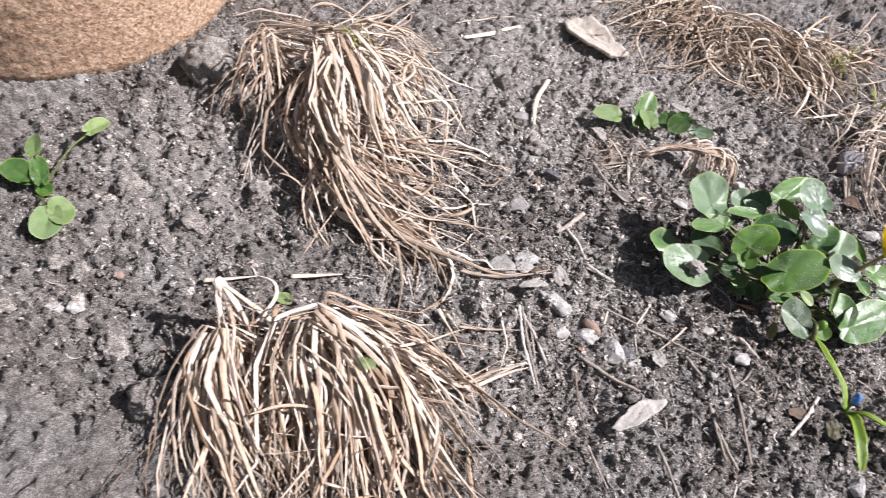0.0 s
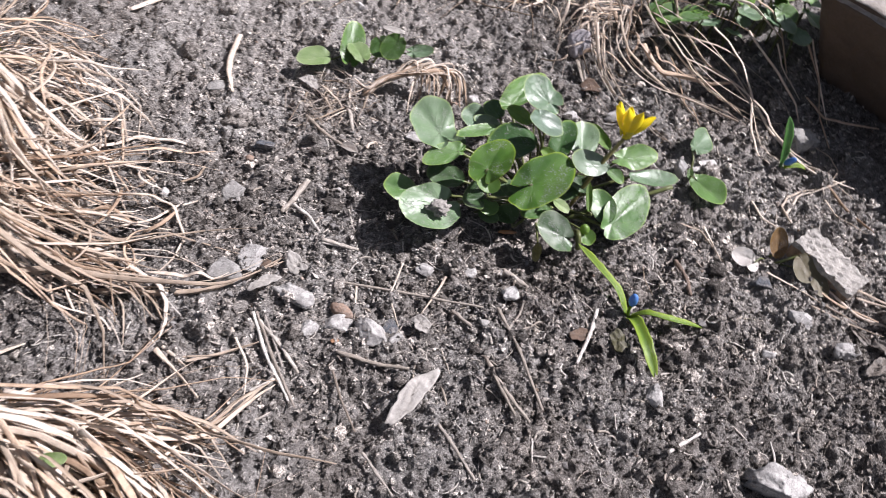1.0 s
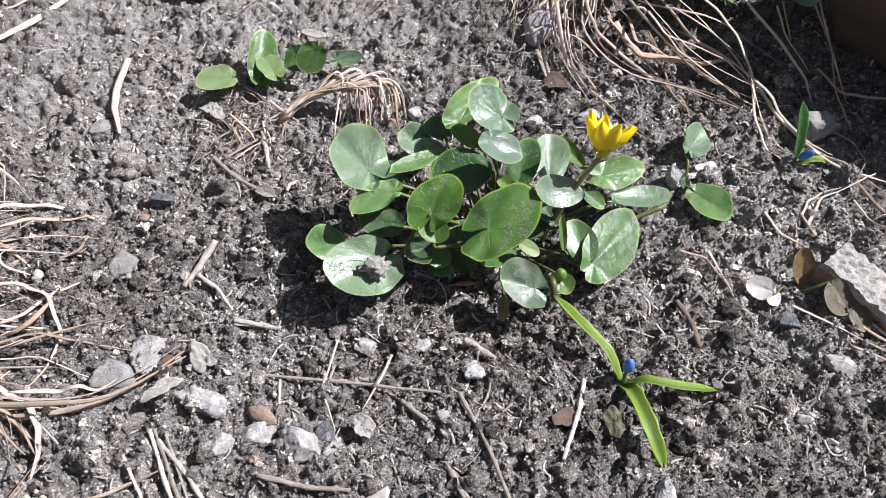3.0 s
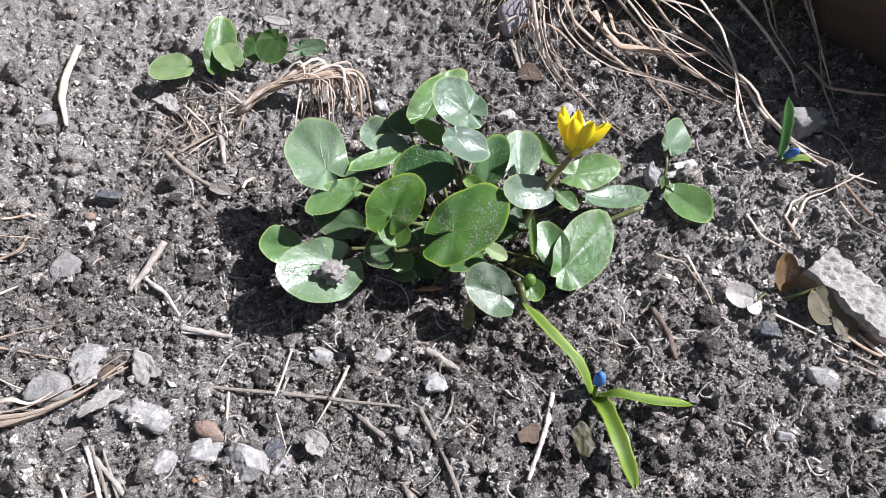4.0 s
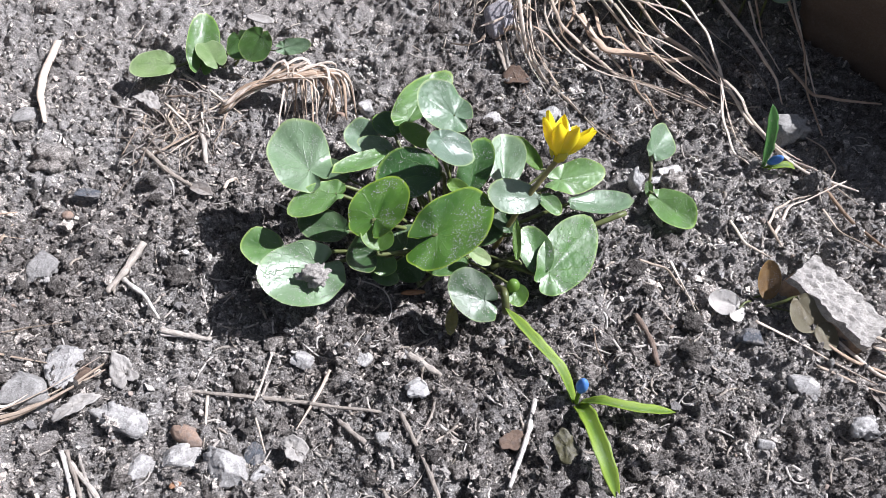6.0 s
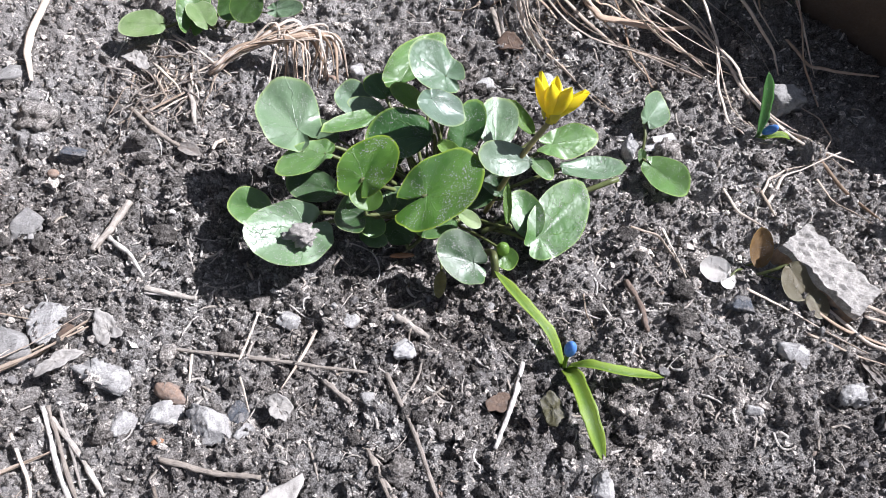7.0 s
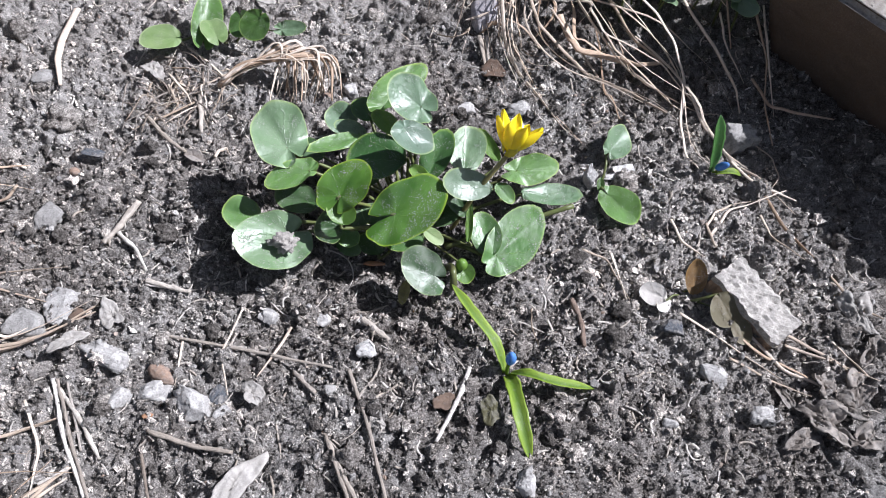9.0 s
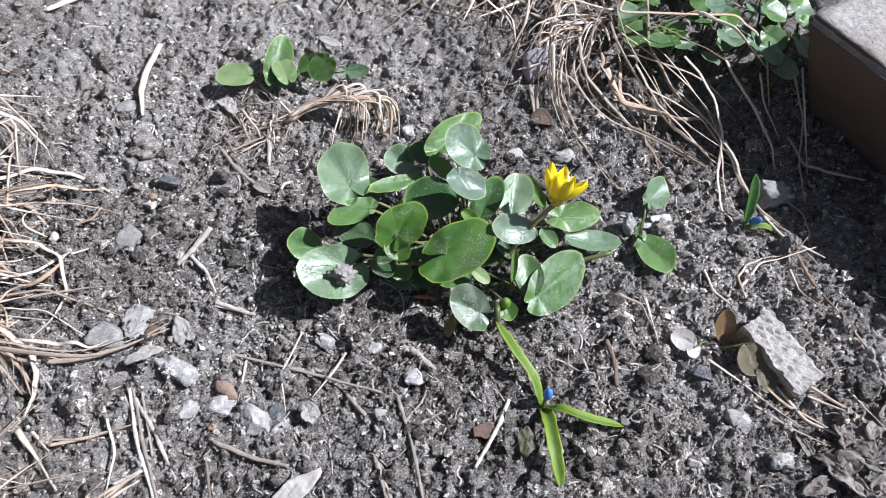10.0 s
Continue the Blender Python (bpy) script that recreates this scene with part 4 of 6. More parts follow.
leaf(withering_plant, "white", (0.1361, -0.0148, 0.004), (0.125, -0.0108, 0.004), 0.0112, 32)
leaf(withering_plant, "white", (0.1383, -0.0144, 0.002), (0.1348, -0.0211, 0.001), 0.0067, 12)
leaf(withering_plant, "brown", (0.1517, -0.008, 0.003), (0.1492, 0.0019, 0.017), 0.0105, 6)
leaf(withering_plant, "glassy", (0.1614, -0.0149, 0.01), (0.1697, -0.0267, 0.0047), 0.0165, -14, 0.15)
leaf(withering_plant, "glassy", (0.1712, -0.0241, 0.005), (0.1747, -0.034, 0.0019), 0.0099, -6, 0.15)
left_plant = thing("celandine_seedling", (-0.4610, -0.1640, 0.0), "small celandine with rounded pale leaves on crumbly soil", "plant", "small celandines")
leaf(left_plant, "small", (-0.4706, -0.1651, 0.01), (-0.4924, -0.1638, 0.0116), 0.0174, 11)
leaf(left_plant, "pale", (-0.4768, -0.1488, 0.016), (-0.4914, -0.1362, 0.0176), 0.0125, 16)
leaf(left_plant, "small", (-0.46, -0.1624, 0.01), (-0.4757, -0.1486, 0.0148), 0.0122, -5)
leaf(left_plant, "small", (-0.4644, -0.1652, 0.008), (-0.4742, -0.1692, 0.0080), 0.0066, 13)
leaf(left_plant, "dark", (-0.4595, -0.1649, 0.006), (-0.4493, -0.1652, 0.0052), 0.0104, -23)
leaf(left_plant, "pale", (-0.4343, -0.1814, 0.008), (-0.4242, -0.1985, 0.0056), 0.0208, 4)
leaf(left_plant, "pale", (-0.4306, -0.1803, 0.008), (-0.4246, -0.1698, 0.0096), 0.0236, -10)
leaf(left_plant, "pale", (-0.4642, -0.1113, 0.014), (-0.4615, -0.0959, 0.0156), 0.0138, -8)
sprout = thing("sprout", (-0.2620, -0.1600, 0.001), "tiny pale green sprout in bare soil", "sprout", "sprouts")
leaf(sprout, "pale", (-0.2646, -0.1597, 0.003), (-0.2743, -0.1602, 0.003), 0.0081, 14)
sprout_2 = thing("sprout", (-0.1950, -0.1950, 0.030), "tiny pale green sprout among dry grass", "sprout", "sprouts")
leaf(sprout_2, "pale", (-0.1923, -0.1959, 0.038), (-0.1841, -0.1944, 0.038), 0.0065, -38)


def build_back_clump():
    """The celandine clump in the shade of the concrete block."""
    rng = np.random.default_rng(21)
    plant = thing("celandine_plant", (0.150, 0.215, -0.002), "shaded clump of round celandine leaves beside a concrete block", "plant")
    for a in range(64):
        x, y = 0.092 + 0.105 * rng.random(), 0.172 + 0.13 * rng.random()
        z = 0.014 + 0.022 * rng.random() + 0.12 * (y - 0.168)
        size = rng.uniform(0.010, 0.017)
        turn = math.atan2(y - 0.215, x - 0.15) + rng.uniform(-0.9, 0.9)
        tip = (x + size * math.cos(turn), y + size * math.sin(turn), z + rng.uniform(-0.006, 0.004))
        leaf(plant, ("green", "bluish", "dark", "small", "bluish")[a % 5], (x, y, z), tip, size * rng.uniform(1.1, 1.4), rng.uniform(-25, 25), foot=(x + rng.uniform(-0.008, 0.008), y + rng.uniform(0.004, 0.016), 0.0))


build_back_clump()

# ---- stones ----
stone("small chalk-white stone on soil", chalk_m, -0.0014, -0.0592, (0.0072, 0.0056, 0.0046), -25, 0.12)
stone("pale grey flat stone on soil", stone_pale_m, -0.0740, -0.0939, (0.0102, 0.0110, 0.0051), 20)
stone("flat grey slate chip on soil", stone_pale_m, -0.1496, -0.0511, (0.0083, 0.0125, 0.0036), 12)
stone("grey stone covered with soil", stone_grey_m, -0.1604, -0.0654, (0.0115, 0.0113, 0.0064), 0)
stone("wedge-shaped pale stone chip", stone_pale_m, -0.1179, -0.0765, (0.0173, 0.0074, 0.0038), -18)
stone("smooth orange-brown pebble on soil", stone_brown_m, -0.0921, -0.0812, (0.0074, 0.0038, 0.0032), -25, chips=0, rough=0.08)
stone("pale knobbly stone on soil", stone_pale_m, -0.0936, -0.0904, (0.0077, 0.0067, 0.0051), 30)
stone("small round brown pebble", stone_brown_m, -0.1727, 0.0261, (0.0027, 0.0025, 0.0023), 0, chips=0, rough=0.06)
stone("flat blue-grey flint chip", stone_dark_m, -0.1646, 0.0360, (0.0080, 0.0060, 0.0030), 5, 0.1)
stone("smooth lilac grey stone leaning on dry grass", shell_m, 0.0336, 0.1655, (0.0095, 0.0120, 0.0050), -25, 0.0, 0.16, 3, z=0.0040, tip=30)
stone("rough grey stone behind a squill", stone_grey_m, 0.1800, 0.0930, (0.0125, 0.0090, 0.0135), 10, 0.25)
stone("grey stone crusted with soil", stone_pale_m, 0.1563, -0.0506, (0.0092, 0.0058, 0.0045), -30)
stone("small pale pebble on soil", stone_pale_m, 0.1367, -0.0767, (0.0040, 0.0034, 0.0030), 0)
stone("dark blue-grey flint on soil", stone_dark_m, 0.1408, -0.0299, (0.0095, 0.0042, 0.0032), -5, 0.15)
stone("upright pale stone beside a seedling", stone_white_m, 0.0990, 0.0545, (0.0045, 0.0052, 0.0085), 10, 0.25)
stone("pale flat stone beside a seedling", stone_white_m, 0.1172, 0.0630, (0.0105, 0.0080, 0.0038), 10)
stone("grey stone at the edge of the litter", stone_pale_m, 0.1790, -0.0673, (0.0075, 0.0055, 0.0045), 15)
stone("crumbly grey lump of soil", lump_m, -0.1876, 0.0569, (0.0085, 0.0095, 0.0065), 0, 0.3, 0.4, 0, "soil_clod", "soil clod")
stone("long pale weathered stone on soil", stone_pale_m, 0.1351, -0.1505, (0.0180, 0.0095, 0.0075), -12, 0.3, 0.45, 6)
stone("small white pebble on soil", stone_white_m, -0.3747, -0.2257, (0.0062, 0.0075, 0.0035), 30)
stone("small round pinkish pebble", stone_brown_m, -0.3687, -0.1939, (0.0032, 0.0030, 0.0026), 0, chips=0, rough=0.08)
stone("big crumbly grey soil lump", lump_m, -0.2905, -0.2529, (0.0130, 0.0120, 0.0090), 0, 0.3, 0.4, 0, "soil_clod", "soil clod")
stone("big grey soil lump beside dry grass", lump_m, -0.4480, -0.0010, (0.0190, 0.0180, 0.0200), 0, 0.25, 0.35, 0, "soil_clod", "soil clod")
stone("pale stone on crumbly soil", stone_pale_m, -0.3828, -0.2353, (0.0060, 0.0062, 0.0040), 0)
stone("tan stone lying among dry grass", stone_warm_m, -0.2529, -0.0340, (0.0075, 0.0062, 0.0050), 0, z=0.012)
stone("whitish stone chip on soil", stone_white_m, -0.1320, 0.1924, (0.0065, 0.0035, 0.0030), -40)
stone("white pebble beside dry grass", stone_white_m, -0.2130, -0.0130, (0.0034, 0.0040, 0.0030), 0)
stone("pale broken stone on soil", stone_pale_m, 0.0610, 0.0990, (0.0085, 0.0040, 0.0030), 15)
stone("pale grey stone on soil", stone_pale_m, 0.0290, 0.0960, (0.0062, 0.0060, 0.0050), 15)
stone("grey stone chip on soil", stone_pale_m, -0.0360, 0.1004, (0.0050, 0.0075, 0.0040), 15)
stone("grey stone sunk in soil", stone_grey_m, -0.1754, -0.0036, (0.0075, 0.0110, 0.0040), 5)
stone("pale stone among leaf litter", stone_pale_m, 0.1813, -0.0677, (0.0060, 0.0050, 0.0042), 10)

for k in range(18):
    r = np.random.default_rng(700 + k)
    size = r.uniform(0.005, 0.012)
    clod = stone("crumbly grey lump of soil", lump_m, r.uniform(-0.43, -0.27), r.uniform(-0.16, -0.02) if k % 3 else r.uniform(-0.27, -0.2), (size, size * r.uniform(0.7, 1), size * 0.7), r.uniform(0, 360), 0.35, 0.5, 0, "soil_clod", "soil clod")
    tagged(clod, group="soil lumps by the dry grass")

# ---- stalks, twigs and roots lying about ----
STALKS = 0
STALK_LABEL = {"straw": "bleached dry grass stalk on soil", "twig": "dry twig lying on soil", "root": "pale knotty dead root on soil"}


def stalk(name, material, r, *points):
    """A dry stalk along points; a height of 0 lets it lie on the soil."""
    global STALKS
    STALKS += 1
    rng = np.random.default_rng(300 + STALKS)
    P = []
    dense = []
    for a, b in zip(points[:-1], points[1:]):
        dense += [tuple(np.array(a) * (1 - u) + np.array(b) * u) for u in (0, 0.5)]
    dense.append(points[-1])
    lying = all(p[2] == 0 for p in points)
    for x, y, z in dense:
        P.append((x, y, max(z, rest_at(x, y, 0.004) + r * 0.6)))
    if lying and len(P) > 2:
        Z = np.array([p[2] for p in P])
        fit = np.polyval(np.polyfit(np.arange(len(Z)), Z, 1), np.arange(len(Z)))
        P = [(p[0], p[1], float(max(0.65 * f + 0.35 * z, f - 0.0004) + 0.0011)) for p, f, z in zip(P, fit, Z)]
    thin = name == "straw"
    r = r if thin else 0.8 * r
    V, Fc, attrs = tube_arrays(P, r, sides=7, flat=0.45 if thin else 0.95, samples=max(12, 5 * len(P)), taper=0.45 if thin else 0.75, twist=rng.uniform(-2.5, 2.5) if thin else 0.3,
                               wobble=0.0010 if thin else 0.0009, rng=rng)
    if not thin:
        off = rng.uniform(-9, 9, 3)
        bulge = np.array([noise.noise(Vector(v * 260 + off)) for v in V])
        ctr = np.repeat(V[:-2].reshape(-1, 7, 3).mean(1), 7, 0)
        V[:-2] = ctr + (V[:-2] - ctr) * (1 + 0.55 * bulge[:-2])[:, None]
    return tagged(new(name, mesh_of(name, V, Fc, material, attrs=attrs)), STALK_LABEL[name], {"straw": "dry stalk", "twig": "twig", "root": "root"}[name], "dry stalks on the soil" if thin else "twigs on the soil")


stalk("twig", pale_m, 0.001, (-0.0965, -0.0620, 0.000), (-0.0553, -0.0651, 0.000), (-0.0158, -0.0695, 0.000))
stalk("straw", straw_m, 0.0007, (-0.0387, -0.0515, 0.000), (-0.0430, -0.0618, 0.000), (-0.0492, -0.0766, 0.000))
stalk("twig", pale_m, 0.0013, (0.0461, -0.0612, 0.000), (0.0420, -0.0777, 0.000), (0.0347, -0.0986, 0.000))
stalk("twig", twig_m, 0.0012, (-0.0085, -0.0700, 0.000), (0.0034, -0.0930, 0.000), (0.0178, -0.1282, 0.000))
stalk("twig", pale_m, 0.0012, (-0.0112, -0.1048, 0.000), (0.0007, -0.1221, 0.000), (0.0115, -0.1355, 0.000))
stalk("twig", pale_m, 0.0014, (-0.0896, -0.1082, 0.000), (-0.0713, -0.1125, 0.000), (-0.0509, -0.1142, 0.000))
stalk("straw", straw_m, 0.0021, (-0.2097, 0.1398, 0.006), (-0.2085, 0.1136, 0.007), (-0.2053, 0.0966, 0.007), (-0.1980, 0.0798, 0.005))
stalk("root", pale_m, 0.002, (-0.1304, 0.0083, 0.000), (-0.1367, -0.0080, 0.000), (-0.1412, -0.0171, 0.000))
stalk("root", pale_m, 0.0013, (-0.1353, -0.0104, 0.000), (-0.1245, -0.0181, 0.000), (-0.1150, -0.0301, 0.000))
stalk("twig", pale_m, 0.0016, (-0.1122, -0.0367, 0.000), (-0.1016, -0.0375, 0.000), (-0.0910, -0.0381, 0.000))
stalk("straw", straw_m, 0.0015, (-0.2255, -0.0878, 0.000), (-0.1866, -0.0847, 0.000), (-0.1667, -0.0794, 0.000), (-0.1476, -0.0679, 0.000), (-0.1315, -0.0508, 0.000))
stalk("straw", straw_m, 0.0015, (-0.2682, 0.0097, 0.006), (-0.2435, 0.0279, 0.005), (-0.2206, 0.0288, 0.003), (-0.1966, 0.0233, 0.001))
stalk("straw", straw_m, 0.0014, (-0.2727, 0.0073, 0.008), (-0.2355, 0.0033, 0.004), (-0.2221, -0.0050, 0.001))
stalk("straw", straw_m, 0.0013, (-0.2556, -0.0247, 0.008), (-0.2185, -0.0213, 0.008), (-0.2026, -0.0262, 0.006), (-0.1903, -0.0458, 0.004), (-0.1916, -0.0603, 0.002), (-0.1985, -0.0726, 0.001))
stalk("straw", straw_m, 0.0015, (-0.2327, -0.0656, 0.010), (-0.2124, -0.0716, 0.008), (-0.1918, -0.0817, 0.006), (-0.1847, -0.0908, 0.005), (-0.1821, -0.1015, 0.003), (-0.1827, -0.1110, 0.001))
stalk("straw", straw_m, 0.0016, (-0.1815, -0.1194, 0.000), (-0.1707, -0.1272, 0.000), (-0.1526, -0.1421, 0.000))
stalk("straw", straw_m, 0.0008, (-0.1705, -0.1216, 0.000), (-0.1500, -0.1173, 0.000), (-0.1292, -0.1062, 0.000))
stalk("twig", pale_m, 0.0012, (-0.1388, -0.0897, 0.000), (-0.1257, -0.1134, 0.000), (-0.1077, -0.1381, 0.000))
stalk("twig", pale_m, 0.0012, (-0.1344, -0.0934, 0.000), (-0.1199, -0.1067, 0.000), (-0.1065, -0.1215, 0.000))
stalk("straw", straw_m, 0.0007, (-0.1472, -0.1007, 0.000), (-0.1340, -0.1205, 0.000), (-0.1300, -0.1411, 0.000))
stalk("twig", pale_m, 0.001, (-0.1284, -0.1351, 0.000), (-0.1175, -0.1270, 0.000))
stalk("straw", straw_m, 0.0008, (-0.2346, -0.0484, 0.006), (-0.2122, -0.0372, 0.005), (-0.2031, -0.0244, 0.003), (-0.1917, -0.0153, 0.001))
stalk("straw", straw_m, 0.0008, (-0.2074, -0.0022, 0.000), (-0.1983, 0.0035, 0.000), (-0.1942, 0.0176, 0.000))
stalk("twig", pale_m, 0.0015, (-0.1444, 0.0646, 0.000), (-0.1294, 0.0513, 0.000), (-0.1167, 0.0441, 0.000))
stalk("straw", straw_m, 0.0008, (-0.1196, 0.0836, 0.000), (-0.1363, 0.0667, 0.000), (-0.1492, 0.0551, 0.000))
stalk("twig", pale_m, 0.0017, (-0.1221, 0.0887, 0.000), (-0.1173, 0.0749, 0.000), (-0.1124, 0.0587, 0.000))
stalk("straw", straw_m, 0.0008, (-0.1436, 0.1234, 0.000), (-0.1217, 0.1096, 0.000), (-0.1007, 0.0934, 0.000))
stalk("twig", bark_m, 0.0017, (0.0920, -0.0194, 0.000), (0.0962, -0.0305, 0.000), (0.0983, -0.0452, 0.000))
stalk("straw", straw_m, 0.00035, (0.0730, -0.0270, 0.000), (0.0737, -0.0371, 0.000), (0.0775, -0.0476, 0.000))
stalk("straw", straw_m, 0.0008, (0.1113, 0.0096, 0.000), (0.1153, -0.0041, 0.000), (0.1184, -0.0164, 0.000))
stalk("root", pale_m, 0.0019, (-0.0067, -0.0441, 0.000), (-0.0001, -0.0484, 0.000), (0.0071, -0.0529, 0.000))
stalk("twig", twig_m, 0.0015, (-0.0333, -0.0731, 0.000), (-0.0217, -0.0822, 0.000))
stalk("straw", straw_m, 0.0006, (-0.0874, -0.0643, 0.000), (-0.0852, -0.0862, 0.000))
stalk("straw", straw_m, 0.0005, (-0.0641, -0.0443, 0.000), (-0.0675, -0.0686, 0.000), (-0.0601, -0.0873, 0.000))
stalk("twig", twig_m, 0.001, (-0.1367, -0.0893, 0.000), (-0.1205, -0.1169, 0.000), (-0.1046, -0.1405, 0.000))
stalk("twig", twig_m, 0.0008, (-0.1318, -0.0904, 0.000), (-0.1154, -0.1195, 0.000))
stalk("twig", twig_m, 0.0009, (-0.0900, -0.1177, 0.000), (-0.0818, -0.1343, 0.000), (-0.0723, -0.1498, 0.000))
stalk("twig", twig_m, 0.0012, (-0.0128, -0.1019, 0.000), (-0.0036, -0.1189, 0.000), (0.0049, -0.1334, 0.000))
stalk("twig", pale_m, 0.0011, (0.0784, -0.1424, 0.000), (0.0961, -0.1282, 0.000))
stalk("twig", twig_m, 0.0012, (-0.0326, -0.1424, 0.000), (-0.0231, -0.1535, 0.000), (-0.0123, -0.1676, 0.000))
stalk("twig", twig_m, 0.0009, (-0.0673, -0.1594, 0.000), (-0.0587, -0.1695, 0.000), (-0.0490, -0.1805, 0.000))
stalk("straw", straw_m, 0.0012, (-0.1463, -0.1618, 0.000), (-0.1327, -0.1418, 0.000), (-0.1167, -0.1263, 0.000))
stalk("twig", pale_m, 0.0009, (-0.1122, -0.0385, 0.000), (-0.0958, -0.0381, 0.000))
stalk("straw", straw_m, 0.002, (-0.3204, -0.1721, 0.000), (-0.2926, -0.1545, 0.000))
stalk("straw", straw_m, 0.002, (-0.2749, -0.1429, 0.000), (-0.2487, -0.1242, 0.000))
stalk("straw", straw_m, 0.001, (-0.1793, -0.1160, 0.000), (-0.1639, -0.1256, 0.000))
stalk("straw", straw_m, 0.0009, (-0.1652, -0.1229, 0.000), (-0.1481, -0.1155, 0.000), (-0.1302, -0.1061, 0.000))
stalk("straw", straw_m, 0.002, (-0.2975, 0.1578, 0.000), (-0.2796, 0.1794, 0.000), (-0.2639, 0.2052, 0.000))
stalk("straw", straw_m, 0.001, (-0.1506, -0.1620, 0.000), (-0.1345, -0.1493, 0.000), (-0.1189, -0.1259, 0.000))
stalk("straw", straw_m, 0.0008, (-0.2349, -0.0780, 0.000), (-0.2070, -0.0819, 0.000), (-0.1704, -0.0799, 0.000), (-0.1345, -0.0541, 0.000))
stalk("twig", pale_m, 0.001, (-0.1341, 0.0050, 0.000), (-0.1387, -0.0168, 0.000))
stalk("straw", straw_m, 0.0008, (-0.3137, 0.1745, 0.000), (-0.2968, 0.1922, 0.000), (-0.2728, 0.2156, 0.000))
stalk("straw", straw_m, 0.0009, (0.0943, 0.1564, 0.030), (0.1046, 0.1433, 0.024), (0.1236, 0.1397, 0.018), (0.1393, 0.1346, 0.013), (0.1524, 0.1218, 0.007), (0.1647, 0.1093, 0.003), (0.1737, 0.1105, 0.002))
stalk("straw", straw_m, 0.001, (0.1208, 0.1581, 0.040), (0.1314, 0.1510, 0.035), (0.1430, 0.1409, 0.025), (0.1515, 0.1250, 0.012), (0.1502, 0.0986, 0.005), (0.1535, 0.0786, 0.001), (0.1623, 0.0656, 0.001), (0.1780, 0.0651, 0.000))
stalk("straw", straw_m, 0.0009, (0.1468, 0.1643, 0.036), (0.1536, 0.1581, 0.030), (0.1690, 0.1431, 0.020), (0.1818, 0.1237, 0.010), (0.1856, 0.1130, 0.002))
stalk("straw", straw_m, 0.001, (0.0577, 0.1666, 0.036), (0.0609, 0.1555, 0.030), (0.0673, 0.1495, 0.020), (0.0826, 0.1410, 0.010), (0.0980, 0.1301, 0.004), (0.1118, 0.1260, 0.002), (0.1251, 0.1209, 0.001), (0.1440, 0.1065, 0.001), (0.1616, 0.0888, 0.000))
stalk("straw", straw_m, 0.0007, (0.0735, 0.1640, 0.020), (0.1020, 0.1347, 0.002), (0.1108, 0.1162, 0.001), (0.1248, 0.0966, 0.000))
stalk("straw", straw_m, 0.0009, (0.1042, 0.1421, 0.025), (0.1115, 0.1382, 0.017), (0.1279, 0.1310, 0.008), (0.1448, 0.1150, 0.003), (0.1542, 0.1101, 0.001))
stalk("straw", tan_m, 0.0022, (0.0788, 0.1644, 0.016), (0.0858, 0.1516, 0.011), (0.0920, 0.1427, 0.010), (0.1071, 0.1394, 0.010), (0.1253, 0.1366, 0.009), (0.1424, 0.1414, 0.008))
stalk("straw", tan_m, 0.001, (0.1924, 0.1694, 0.026), (0.2008, 0.1466, 0.014), (0.2002, 0.1210, 0.005), (0.2030, 0.0926, 0.001))
stalk("straw", tan_m, 0.001, (0.1953, 0.1408, 0.003), (0.2034, 0.1210, 0.003), (0.2175, 0.1171, 0.003), (0.2393, 0.1147, 0.003))
stalk("straw", straw_m, 0.0009, (0.1557, 0.1285, 0.005), (0.1637, 0.1009, 0.003), (0.1746, 0.0831, 0.001), (0.1908, 0.0654, 0.000), (0.2078, 0.0461, 0.000))
stalk("straw", straw_m, 0.0007, (0.1860, 0.0964, 0.002), (0.1994, 0.0820, 0.003), (0.2015, 0.0678, 0.004), (0.1928, 0.0530, 0.001))
stalk("straw", straw_m, 0.0012, (0.0429, 0.1646, 0.030), (0.0467, 0.1456, 0.015), (0.0505, 0.1390, 0.005), (0.0596, 0.1256, 0.001), (0.0775, 0.0973, 0.000), (0.0949, 0.0799, 0.000))
stalk("straw", pale_m, 0.0016, (0.0327, 0.1489, 0.008), (0.0380, 0.1318, 0.003), (0.0425, 0.1166, 0.000))
stalk("straw", straw_m, 0.0007, (0.1605, 0.0314, 0.000), (0.1658, 0.0407, 0.000), (0.1756, 0.0479, 0.000), (0.1883, 0.0518, 0.000))
stalk("straw", straw_m, 0.0007, (0.1602, 0.0327, 0.000), (0.1642, 0.0183, 0.000))
stalk("straw", straw_m, 0.0007, (0.1418, 0.0315, 0.000), (0.1475, 0.0201, 0.000), (0.1590, 0.0125, 0.000))
stalk("straw", straw_m, 0.0007, (0.1902, 0.0431, 0.000), (0.1947, 0.0296, 0.000), (0.2090, 0.0170, 0.000))
stalk("straw", straw_m, 0.0008, (0.1442, -0.0209, 0.000), (0.1613, -0.0315, 0.000), (0.1754, -0.0419, 0.000), (0.1891, -0.0498, 0.000))
stalk("straw", straw_m, 0.0008, (0.1848, -0.0232, 0.000), (0.1971, -0.0278, 0.000), (0.2155, -0.0381, 0.000), (0.2314, -0.0513, 0.000))
stalk("straw", straw_m, 0.0007, (0.1655, -0.0428, 0.000), (0.1842, -0.0512, 0.000), (0.2027, -0.0565, 0.000))
stalk("straw", straw_m, 0.0008, (0.2142, -0.0247, 0.000), (0.2307, -0.0427, 0.000))
stalk("straw", straw_m, 0.0006, (0.0970, 0.0100, 0.000), (0.1093, 0.0052, 0.000), (0.1157, -0.0074, 0.000), (0.1203, -0.0165, 0.000))
